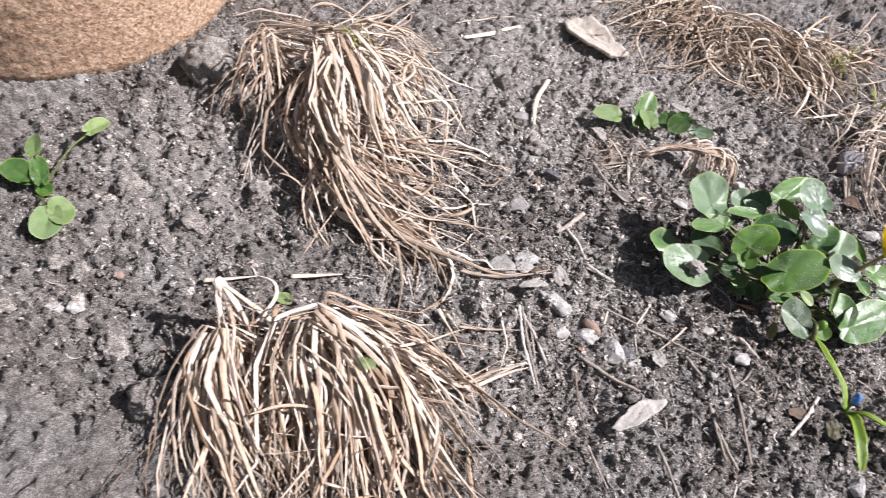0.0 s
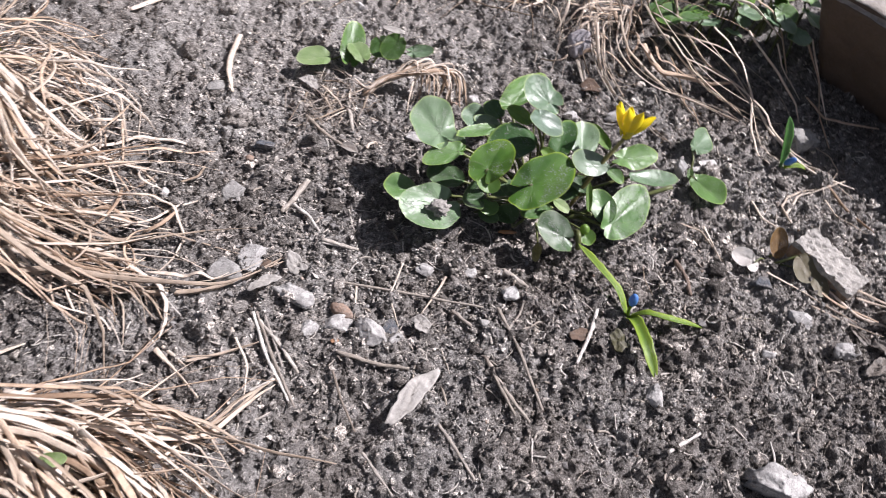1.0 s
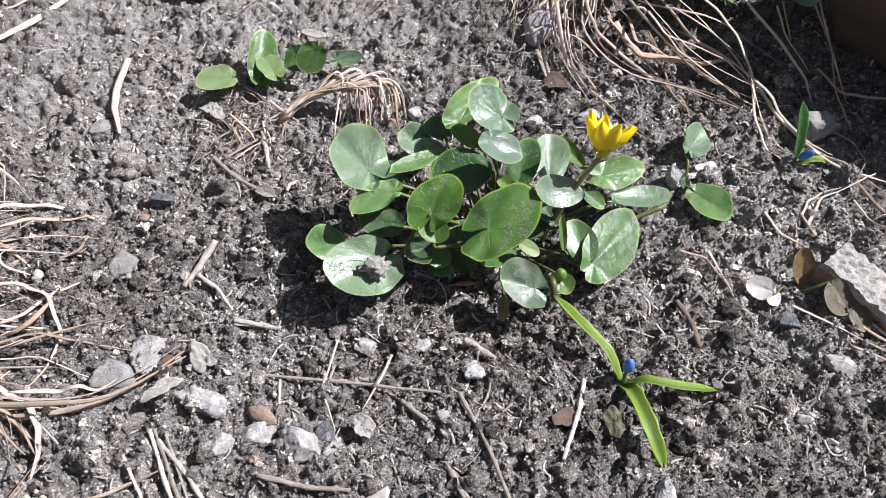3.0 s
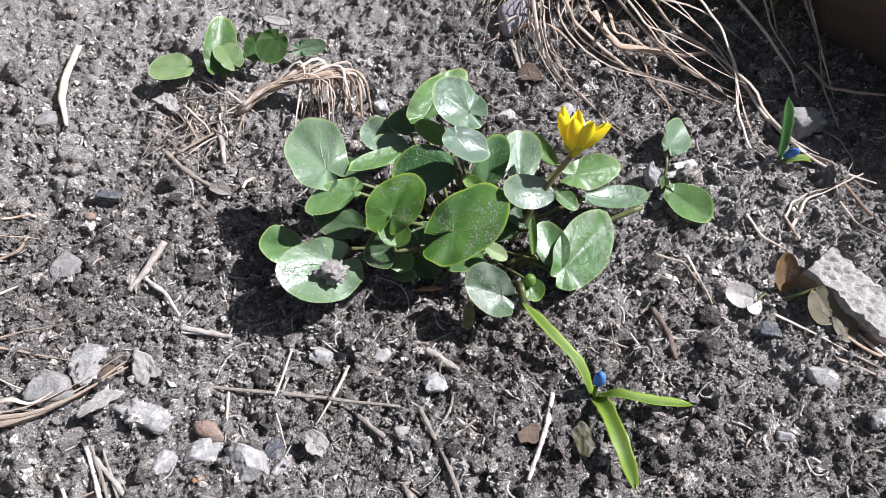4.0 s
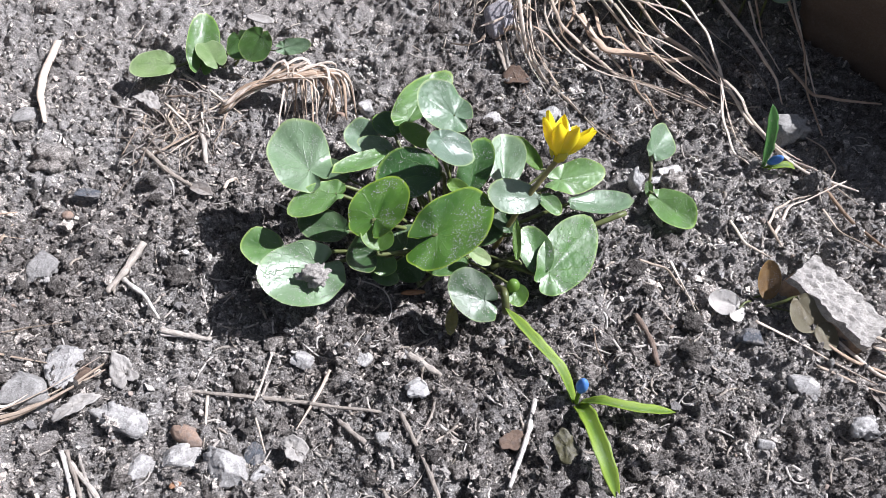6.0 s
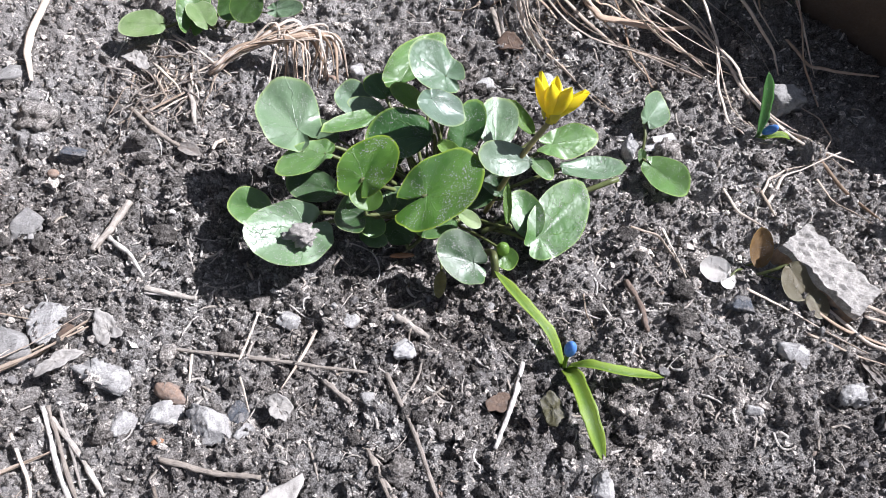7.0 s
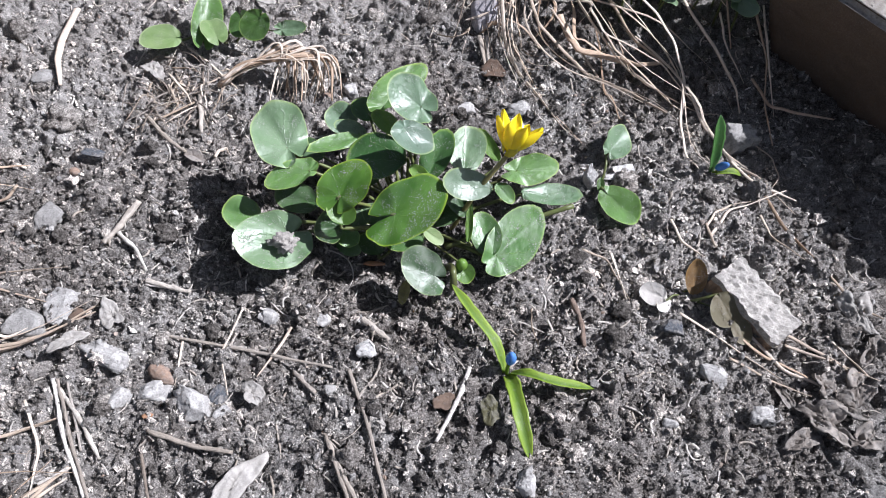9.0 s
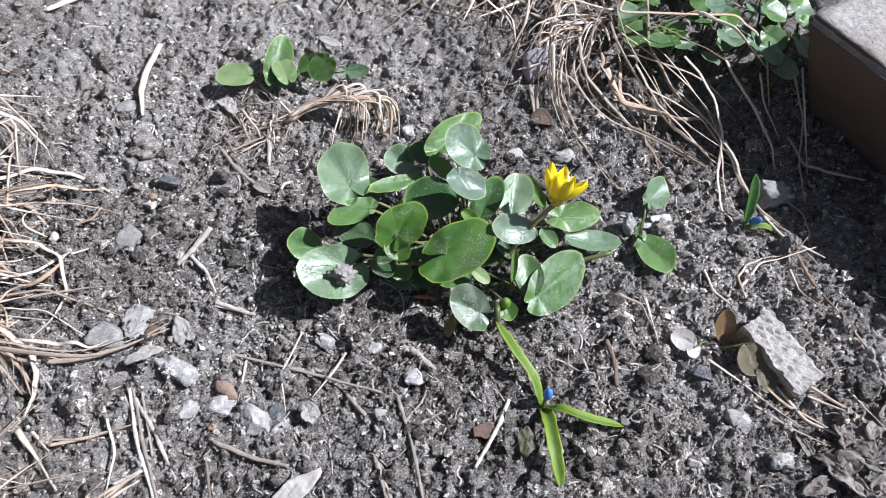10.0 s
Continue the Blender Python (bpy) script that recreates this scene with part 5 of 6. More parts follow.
stalk("straw", straw_m, 0.0009, (0.1624, 0.0259, 0.000), (0.1724, 0.0425, 0.000), (0.1900, 0.0516, 0.000), (0.2047, 0.0601, 0.000))
stalk("straw", tan_m, 0.001, (0.0826, 0.2006, 0.050), (0.0810, 0.1862, 0.044), (0.1163, 0.1932, 0.042), (0.1519, 0.2014, 0.040), (0.1678, 0.1947, 0.034), (0.1779, 0.1841, 0.022), (0.1840, 0.1613, 0.006))
stalk("straw", straw_m, 0.0009, (0.0958, 0.2098, 0.045), (0.1033, 0.1813, 0.025), (0.1226, 0.1536, 0.014), (0.1435, 0.1393, 0.008))
stalk("straw", straw_m, 0.0008, (0.0235, 0.2089, 0.034), (0.0233, 0.1900, 0.022), (0.0170, 0.1775, 0.008))
stalk("straw", straw_m, 0.0008, (0.1728, 0.1729, 0.022), (0.1782, 0.1593, 0.012), (0.1904, 0.1375, 0.002))
stalk("straw", straw_m, 0.0007, (0.2006, 0.1857, 0.020), (0.2051, 0.1587, 0.008), (0.2066, 0.1151, 0.000))
stalk("twig", pale_m, 0.0013, (0.0369, 0.1526, 0.000), (0.0414, 0.1140, 0.000))
stalk("straw", straw_m, 0.0008, (0.1771, -0.0297, 0.000), (0.1917, -0.0453, 0.000), (0.2145, -0.0535, 0.000))
stalk("straw", straw_m, 0.0007, (0.1933, -0.0320, 0.000), (0.2141, -0.0380, 0.000), (0.2364, -0.0450, 0.000))
stalk("straw", tan_m, 0.0008, (0.1639, -0.0236, 0.000), (0.1817, -0.0391, 0.000), (0.2021, -0.0479, 0.000))
stalk("straw", straw_m, 0.0007, (0.2210, 0.0094, 0.000), (0.2324, -0.0082, 0.000), (0.2421, -0.0131, 0.000))
stalk("straw", tan_m, 0.0009, (0.1863, 0.0688, 0.000), (0.2013, 0.0375, 0.000), (0.2161, 0.0154, 0.000))
stalk("straw", straw_m, 0.0008, (0.1777, 0.0774, 0.000), (0.1887, 0.0615, 0.000), (0.2091, 0.0523, 0.000))

stalk("straw", straw_m, 0.0009, (-0.1003, 0.0423, 0.003), (-0.0996, 0.0463, 0.003), (-0.0961, 0.0485, 0.003), (-0.0938, 0.0453, 0.003))


# ---- tufts of dead grass ----
def build_tuft(name, label, crown, spread_xy, count, thatch, ends, height, width, material, seed, hang=0.62, group="dry grass tufts"):
    """A tuft: blades rise from a crown, arch over and hang to ends (mean x, y and their spread)."""
    rng = np.random.default_rng(seed)
    tuft = thing(name, (crown[0], crown[1], 0.0), label, "dry grass", group)

    locks = np.array(crown) + rng.normal(size=(26, 2)).clip(-1.4, 1.4) * np.array(spread_xy)

    def blade(thin):
        lock = locks[rng.integers(len(locks))]
        c = lock + rng.normal(size=2) * 0.12 * np.array(spread_xy)
        rank = ((c[0] - crown[0]) / (2.6 * spread_xy[0]) + 0.5) * len(ends) + (rng.normal() * 0.35 if rng.random() < 0.7 else rng.uniform(-1.6, 1.6))
        ex, ey, sx, sy = ends[int(np.clip(rank, 0, len(ends) - 0.01))]
        e = np.array([ex + rng.normal() * sx, ey + rng.normal() * sy])
        e = e + (e - c) * rng.uniform(-0.45, 0.12)
        h = height * rng.uniform(0.25, 1.05)
        z0, z1 = ground_at(*c) - 0.002, ground_at(*e) + 0.001 + abs(rng.normal()) * 0.006
        out = e - c
        side = np.array([-out[1], out[0]]) * rng.normal() * 0.22
        p = [(*c, z0), (*(c + out * 0.06 + side * 0.3), h * 0.72), (*(c + out * 0.30 + side), h), (*(c + out * 0.62 + side), h * hang), (*(c + out * 0.88 + side * 0.4), z1 + h * hang * 0.3), (*e, z1)]
        w = width * rng.uniform(0.55, 1.4) * (0.55 if thin else 1)
        return tube_arrays(p, w / 2, sides=6, flat=rng.uniform(0.07, 0.16), samples=20, taper=0.25, twist=rng.normal() * 2.0, wobble=0.0055, rng=rng, lean=rng.normal() * 0.5)

    for _ in range(count):
        V, Fc, attrs = blade(False)
        part("blade", mesh_of("blade", V - (crown[0], crown[1], 0), Fc, material if rng.random() < 0.92 else tan_m, attrs=attrs), tuft)
    Vs, Fs, At, n = [], [], [], 0
    for _ in range(thatch):
        V, Fc, attrs = blade(True)
        Vs.append(V - (crown[0], crown[1], 0)), Fs.append(Fc + n), At.append(attrs["along"])
        n += len(V)
    if Vs:
        tagged(part("thatch", mesh_of("thatch", np.concatenate(Vs), np.concatenate(Fs), material, attrs={"along": np.concatenate(At)}), tuft, "fine tangled dead blades"), kind="stuff")
    return tuft


TUFTS = {
    "A": thing("grass_tuft", (-0.352, 0.022, 0.0), "large tuft of bleached dead grass drooping over the soil", "dry grass", "dry grass tufts"),
    "B": thing("grass_tuft", (-0.222, -0.185, 0.0), "low tuft of bleached dead grass fanned over the soil", "dry grass", "dry grass tufts"),
    "C": thing("grass_tuft", (0.085, 0.245, 0.0), "dead grass tuft hanging over small leaves beside a block", "dry grass", "dry grass tufts"),
}
THATCH = {}
LOCKS = 0


def lock(tuft, count, fine, width, fan, *points):
    """A lock of a tuft: ribbon blades that run together along points and fan out towards their ends."""
    global LOCKS
    LOCKS += 1
    rng = np.random.default_rng(4000 + LOCKS)
    P = np.array(points)
    at = np.linspace(0, 1, len(P))
    root = np.array(tuft.location)
    tint = rng.random() < 0.25
    sparse = tuft is TUFTS["C"]
    many = count if sparse and count > 1 else int(count * 1.7)
    for k in range(many + (fine if sparse else int((0.8 if tuft is TUFTS["A"] else 1.4) * fine))):
        thin = k >= many
        s0 = 0.0 if sparse or rng.random() < 0.5 else rng.uniform(0, 0.45)
        s1 = rng.uniform(0.5, 1.05) if thin or rng.random() < 0.65 else 1.0
        s1 = max(s1, s0 + 0.3)
        u = np.linspace(s0, s1, 6)
        C = np.stack([np.interp(np.minimum(u, 1), at, P[:, a]) for a in range(3)], -1)
        C[-1] += (P[-1] - P[-2]) * max(s1 - 1, 0)
        T = np.gradient(C, axis=0)
        S = np.stack([-T[:, 1], T[:, 0], 0 * T[:, 0]], -1)
        S /= np.linalg.norm(S, axis=1)[:, None] + 1e-6
        wide = fan * (1.2 if thin else 1.0)
        if sparse:
            wide *= 0.7
        elif rng.random() < 0.5:
            wide *= 1.7
        off = rng.normal() * wide * (0.45 + 0.6 * u) + rng.normal() * wide * (u - s0) * 0.6
        if sparse:
            off = off + np.cumsum(rng.normal(size=6)) * wide * 0.2
        C = C + S * off[:, None]
        bend = rng.integers(1, 5)                       # one kink, where a dry blade has snapped over
        C[bend:] += (0 if sparse or count <= 5 else 1) * S[bend] * rng.normal() * wide * 1.3 * np.linspace(0, 1, 6 - bend)[:, None]
        sag = (0.55 if thin else 1.0) * rng.uniform(0.35 if thin else 0.5, 1.12)
        C[:, 2] = np.maximum(C[:, 2] * sag + rng.normal(size=6) * 0.0015, heights(C[:, 0], C[:, 1]) + 0.001)
        if s0 == 0.0:
            r = root * 0.6 + P[0] * 0.4 + (*rng.normal(size=2) * 0.006, 0)
            r[2] = ground_at(r[0], r[1]) - 0.002
            C = np.concatenate([[r], [0.45 * r + 0.55 * C[0] + (0, 0, 0.004)], C])
        if not sparse and count > 5:
            taut = np.linspace(0, len(C) - 1, 2 * len(C) - 1)
            C = np.stack([np.interp(taut, np.arange(len(C)), C[:, a]) for a in range(3)], -1)
        w = (rng.uniform(0.0005, 0.0013) if thin else width * rng.uniform(0.3, 0.9) * (0.55 if sparse and count > 1 else 1.0))
        V, Fc, attrs = tube_arrays(C, w / 2, sides=6, flat=rng.uniform(0.25, 0.5) if thin else rng.uniform(0.06, 0.22), samples=22, taper=0.2, twist=rng.normal() * 1.6, wobble=0.0028, rng=rng, lean=rng.normal() * 0.5, lead=0.25)
        if thin:
            THATCH.setdefault(tuft, []).append((V - root, Fc, attrs["along"]))
        else:
            part("blade", mesh_of("blade", V - root, Fc, tan_m if rng.random() < (0.3 if sparse else 0.1 if count <= 5 else 0.6 if tint else 0.32) else straw_m, attrs=attrs), tuft)


lock(TUFTS["A"], 16, 14, 0.0036, 0.009, (-0.3499, 0.0294, 0.058), (-0.3627, 0.0262, 0.056), (-0.3966, 0.0234, 0.050), (-0.4198, 0.0189, 0.046), (-0.4236, 0.0144, 0.040))
lock(TUFTS["A"], 12, 10, 0.0034, 0.008, (-0.3610, 0.0236, 0.058), (-0.3444, 0.0364, 0.062), (-0.3335, 0.0680, 0.060), (-0.3296, 0.1267, 0.050))
lock(TUFTS["A"], 7, 8, 0.0038, 0.007, (-0.3976, 0.0107, 0.054), (-0.3990, -0.0152, 0.046), (-0.3988, -0.0350, 0.028), (-0.3899, -0.0426, 0.008))
lock(TUFTS["A"], 7, 8, 0.0038, 0.006, (-0.3935, 0.0053, 0.056), (-0.3697, -0.0240, 0.048), (-0.3588, -0.0479, 0.028), (-0.3430, -0.0804, 0.004))
lock(TUFTS["A"], 14, 16, 0.0036, 0.009, (-0.3369, -0.0062, 0.060), (-0.3419, -0.0312, 0.054), (-0.3380, -0.0491, 0.038), (-0.3207, -0.0629, 0.020), (-0.2975, -0.0672, 0.008))
lock(TUFTS["A"], 14, 16, 0.0040, 0.010, (-0.3375, 0.0022, 0.062), (-0.3241, -0.0335, 0.058), (-0.2998, -0.0546, 0.044), (-0.2753, -0.0624, 0.026), (-0.2468, -0.0651, 0.008))
lock(TUFTS["A"], 20, 26, 0.0042, 0.014, (-0.3400, 0.0138, 0.064), (-0.3100, -0.0122, 0.060), (-0.2919, -0.0384, 0.046), (-0.2706, -0.0554, 0.028), (-0.2400, -0.0695, 0.010))
lock(TUFTS["A"], 16, 22, 0.0038, 0.013, (-0.3351, 0.0214, 0.064), (-0.3015, 0.0045, 0.058), (-0.2791, -0.0099, 0.042), (-0.2546, -0.0197, 0.024), (-0.2222, -0.0182, 0.006))
lock(TUFTS["A"], 14, 20, 0.0032, 0.012, (-0.3302, 0.0371, 0.062), (-0.3008, 0.0364, 0.054), (-0.2818, 0.0337, 0.038), (-0.2726, 0.0328, 0.016), (-0.2671, 0.0191, 0.006))
lock(TUFTS["A"], 10, 16, 0.0030, 0.010, (-0.3356, 0.0462, 0.060), (-0.3179, 0.0675, 0.050), (-0.3042, 0.0860, 0.032), (-0.2882, 0.0833, 0.010))
lock(TUFTS["A"], 7, 8, 0.0034, 0.006, (-0.3179, -0.0437, 0.048), (-0.2868, -0.0358, 0.044), (-0.2535, -0.0143, 0.032), (-0.2249, 0.0128, 0.018), (-0.1929, 0.0222, 0.005))
lock(TUFTS["A"], 8, 10, 0.0034, 0.008, (-0.2950, -0.0516, 0.044), (-0.2644, -0.0433, 0.032), (-0.2362, -0.0282, 0.018), (-0.2066, -0.0176, 0.005))
lock(TUFTS["A"], 14, 18, 0.0038, 0.012, (-0.2843, -0.0689, 0.042), (-0.2603, -0.0803, 0.030), (-0.2344, -0.0877, 0.016), (-0.2094, -0.0903, 0.008), (-0.1887, -0.1097, 0.004))
lock(TUFTS["A"], 3, 1, 0.0038, 0.004, (-0.2733, -0.0877, 0.012), (-0.2365, -0.0839, 0.014), (-0.1907, -0.0831, 0.012), (-0.1628, -0.0809, 0.008), (-0.1308, -0.0548, 0.004))
lock(TUFTS["A"], 4, 2, 0.0036, 0.010, (-0.2480, -0.0633, 0.014), (-0.2192, -0.0682, 0.012), (-0.1919, -0.0798, 0.008), (-0.1763, -0.1024, 0.004))
lock(TUFTS["A"], 5, 6, 0.0032, 0.012, (-0.2856, -0.0673, 0.030), (-0.2886, -0.0843, 0.016), (-0.2782, -0.0905, 0.008), (-0.2676, -0.0899, 0.005))
lock(TUFTS["B"], 5, 4, 0.0052, 0.004, (-0.2857, -0.1944, 0.042), (-0.2766, -0.2033, 0.040), (-0.2667, -0.2130, 0.032), (-0.2568, -0.2194, 0.020))
lock(TUFTS["B"], 18, 20, 0.0042, 0.008, (-0.2715, -0.2158, 0.040), (-0.2688, -0.2348, 0.034), (-0.2608, -0.2528, 0.024), (-0.2461, -0.2682, 0.014), (-0.2184, -0.2857, 0.004))
lock(TUFTS["B"], 14, 16, 0.0040, 0.009, (-0.2683, -0.2145, 0.038), (-0.2579, -0.2357, 0.030), (-0.2370, -0.2557, 0.020), (-0.2158, -0.2714, 0.012), (-0.1901, -0.2897, 0.004))
lock(TUFTS["B"], 8, 24, 0.0026, 0.012, (-0.2565, -0.1920, 0.030), (-0.2481, -0.2120, 0.028), (-0.2290, -0.2295, 0.022), (-0.2136, -0.2500, 0.014), (-0.1926, -0.2716, 0.004))
lock(TUFTS["B"], 20, 20, 0.0044, 0.008, (-0.2210, -0.1854, 0.044), (-0.2286, -0.1942, 0.044), (-0.2230, -0.2120, 0.036), (-0.2090, -0.2273, 0.024), (-0.1941, -0.2428, 0.014), (-0.1746, -0.2683, 0.004))
lock(TUFTS["B"], 18, 18, 0.0048, 0.009, (-0.2264, -0.1881, 0.046), (-0.2109, -0.1930, 0.042), (-0.1968, -0.2102, 0.032), (-0.1860, -0.2308, 0.020), (-0.1721, -0.2507, 0.012), (-0.1534, -0.2760, 0.004))
lock(TUFTS["B"], 14, 14, 0.0050, 0.008, (-0.2060, -0.2037, 0.038), (-0.1936, -0.2098, 0.034), (-0.1794, -0.2220, 0.024), (-0.1648, -0.2407, 0.014), (-0.1465, -0.2660, 0.004))
lock(TUFTS["B"], 20, 22, 0.0042, 0.012, (-0.2261, -0.1857, 0.046), (-0.1988, -0.1838, 0.042), (-0.1743, -0.1893, 0.032), (-0.1522, -0.2004, 0.020), (-0.1301, -0.2121, 0.010), (-0.1005, -0.2244, 0.004))
lock(TUFTS["B"], 14, 22, 0.0032, 0.009, (-0.2264, -0.1797, 0.044), (-0.1967, -0.1751, 0.038), (-0.1704, -0.1700, 0.026), (-0.1497, -0.1664, 0.014), (-0.1249, -0.1754, 0.005))
lock(TUFTS["B"], 16, 18, 0.0042, 0.010, (-0.1843, -0.1841, 0.034), (-0.1693, -0.1917, 0.028), (-0.1516, -0.2077, 0.020), (-0.1385, -0.2251, 0.012), (-0.1207, -0.2487, 0.004))
lock(TUFTS["B"], 2, 1, 0.0034, 0.004, (-0.1826, -0.1742, 0.028), (-0.1580, -0.1717, 0.016), (-0.1407, -0.1613, 0.008), (-0.1300, -0.1443, 0.005), (-0.1178, -0.1298, 0.004))
lock(TUFTS["B"], 6, 20, 0.0026, 0.008, (-0.2330, -0.1868, 0.040), (-0.2198, -0.1671, 0.034), (-0.1929, -0.1551, 0.022), (-0.1653, -0.1487, 0.008))
lock(TUFTS["B"], 6, 10, 0.0030, 0.016, (-0.2399, -0.2157, 0.028), (-0.2260, -0.2092, 0.030), (-0.2048, -0.2199, 0.028), (-0.1935, -0.2159, 0.020), (-0.1786, -0.2115, 0.014))
lock(TUFTS["B"], 6, 8, 0.0034, 0.016, (-0.2278, -0.2493, 0.018), (-0.2260, -0.2306, 0.026), (-0.2312, -0.2122, 0.030), (-0.2325, -0.1991, 0.034))
lock(TUFTS["C"], 3, 2, 0.0032, 0.007, (0.0609, 0.2669, 0.042), (0.0424, 0.2170, 0.040), (0.0371, 0.1765, 0.028), (0.0459, 0.1436, 0.012), (0.0625, 0.1039, 0.004))
lock(TUFTS["C"], 3, 3, 0.0026, 0.009, (0.0575, 0.2595, 0.040), (0.0247, 0.2396, 0.034), (0.0006, 0.2428, 0.022), (-0.0124, 0.2352, 0.006))
lock(TUFTS["C"], 3, 2, 0.0028, 0.008, (0.0541, 0.2400, 0.040), (0.0271, 0.2222, 0.032), (0.0169, 0.2001, 0.016), (0.0127, 0.1639, 0.004))
lock(TUFTS["C"], 2, 2, 0.0030, 0.005, (0.0466, 0.2191, 0.040), (0.0692, 0.2677, 0.044), (0.1022, 0.3106, 0.040), (0.1520, 0.3450, 0.034))
lock(TUFTS["C"], 2, 0, 0.0032, 0.003, (0.0774, 0.1833, 0.044), (0.0825, 0.1711, 0.038), (0.0967, 0.1526, 0.030), (0.1117, 0.1346, 0.022), (0.1289, 0.1203, 0.014), (0.1600, 0.1108, 0.005), (0.1711, 0.1089, 0.004))
lock(TUFTS["C"], 2, 0, 0.0024, 0.003, (0.0637, 0.1789, 0.046), (0.0597, 0.1535, 0.036), (0.0661, 0.1395, 0.026), (0.0817, 0.1300, 0.016), (0.1014, 0.1249, 0.008), (0.1225, 0.1212, 0.004), (0.1446, 0.1052, 0.004), (0.1591, 0.0901, 0.004))
lock(TUFTS["C"], 2, 0, 0.0034, 0.003, (0.0862, 0.1787, 0.046), (0.1055, 0.1689, 0.040), (0.1247, 0.1558, 0.034), (0.1376, 0.1408, 0.026), (0.1481, 0.1257, 0.018), (0.1497, 0.0997, 0.008), (0.1555, 0.0700, 0.005), (0.1677, 0.0608, 0.004))
lock(TUFTS["C"], 2, 0, 0.0026, 0.003, (0.0932, 0.1768, 0.046), (0.1187, 0.1720, 0.042), (0.1424, 0.1658, 0.036), (0.1625, 0.1504, 0.026), (0.1788, 0.1293, 0.012), (0.1910, 0.1088, 0.004))
lock(TUFTS["C"], 3, 3, 0.0026, 0.005, (0.0436, 0.1831, 0.040), (0.0441, 0.1611, 0.030), (0.0508, 0.1399, 0.014), (0.0683, 0.1138, 0.005), (0.0960, 0.0759, 0.004))
lock(TUFTS["C"], 3, 3, 0.0026, 0.005, (0.0510, 0.1752, 0.042), (0.0520, 0.1481, 0.028), (0.0592, 0.1338, 0.012), (0.0810, 0.1371, 0.005))
lock(TUFTS["C"], 1, 0, 0.0046, 0.001, (0.1284, 0.1975, 0.050), (0.1521, 0.1922, 0.046), (0.1699, 0.1843, 0.038), (0.1813, 0.1735, 0.022), (0.1847, 0.1559, 0.008))
lock(TUFTS["C"], 1, 0, 0.0050, 0.001, (0.0868, 0.1386, 0.024), (0.1032, 0.1325, 0.020), (0.1258, 0.1269, 0.018), (0.1474, 0.1369, 0.014))
lock(TUFTS["C"], 2, 0, 0.0020, 0.003, (0.1202, 0.1284, 0.014), (0.1394, 0.1183, 0.008), (0.1530, 0.1026, 0.005), (0.1658, 0.0939, 0.004))
lock(TUFTS["C"], 1, 0, 0.0022, 0.002, (0.1081, 0.1169, 0.008), (0.1177, 0.1035, 0.005), (0.1267, 0.0967, 0.004))
lock(TUFTS["C"], 3, 3, 0.0026, 0.007, (0.0707, 0.1823, 0.044), (0.0684, 0.1667, 0.034), (0.0682, 0.1513, 0.024), (0.0775, 0.1445, 0.010))
lock(TUFTS["C"], 3, 3, 0.0028, 0.008, (0.0348, 0.1890, 0.034), (0.0270, 0.1811, 0.022), (0.0220, 0.1647, 0.008), (0.0213, 0.1388, 0.004))
lock(TUFTS["C"], 1, 0, 0.0024, 0.002, (0.1574, 0.1131, 0.014), (0.1748, 0.0775, 0.006), (0.1931, 0.0655, 0.004), (0.2083, 0.0526, 0.004))
def loose(tuft, count, seed, x0, y0, x1, y1, top, spread_y):
    """Blades that have come loose and lie across a tuft."""
    rng = np.random.default_rng(seed)
    root = np.array(tuft.location)
    for _ in range(count):
        u = rng.random()
        x, y = x0 + (x1 - x0) * u + rng.normal() * spread_y, y0 + (y1 - y0) * u + rng.normal() * spread_y
        a, l = rng.uniform(0, 6.28), rng.uniform(0.012, 0.05)
        z = ground_at(x, y) + top * (1 - 0.85 * u) * rng.uniform(0.6, 1.05)
        d = np.array([math.cos(a), math.sin(a), 0]) * l
        side = np.array([-d[1], d[0], 0]) * rng.normal() * 0.2
        p = np.array([(x, y, z)]) + np.array([-0.5 * d, -0.15 * d + side, 0.2 * d + side, 0.5 * d])
        p[:, 2] = np.maximum(p[:, 2] - np.array([0.006, 0, 0, 0.008]) * rng.uniform(0.3, 1.3), heights(p[:, 0], p[:, 1]) + 0.001)
        V, Fc, attrs = tube_arrays(p, rng.uniform(0.0005, 0.0014), sides=6, flat=rng.uniform(0.1, 0.3), samples=14, taper=0.2, twist=rng.normal() * 1.5, wobble=0.001, rng=rng, lead=0.25)
        part("blade", mesh_of("blade", V - root, Fc, straw_m if rng.random() < 0.6 else tan_m, attrs=attrs), tuft)


loose(TUFTS["A"], 90, 71, -0.35, 0.03, -0.23, -0.06, 0.055, 0.022)
loose(TUFTS["B"], 90, 72, -0.24, -0.19, -0.15, -0.24, 0.040, 0.020)
loose(TUFTS["C"], 26, 73, 0.06, 0.24, 0.05, 0.15, 0.035, 0.016)
for tuft, rows in THATCH.items():
    starts = np.cumsum([0] + [len(r[0]) for r in rows])
    mesh = mesh_of("thatch", np.concatenate([r[0] for r in rows]), np.concatenate([r[1] + n for r, n in zip(rows, starts)]), tan_m if tuft is TUFTS["B"] else straw_m, attrs={"along": np.concatenate([r[2] for r in rows])})
    tagged(part("thatch", mesh, tuft, "fine tangled dead blades"), kind="stuff")

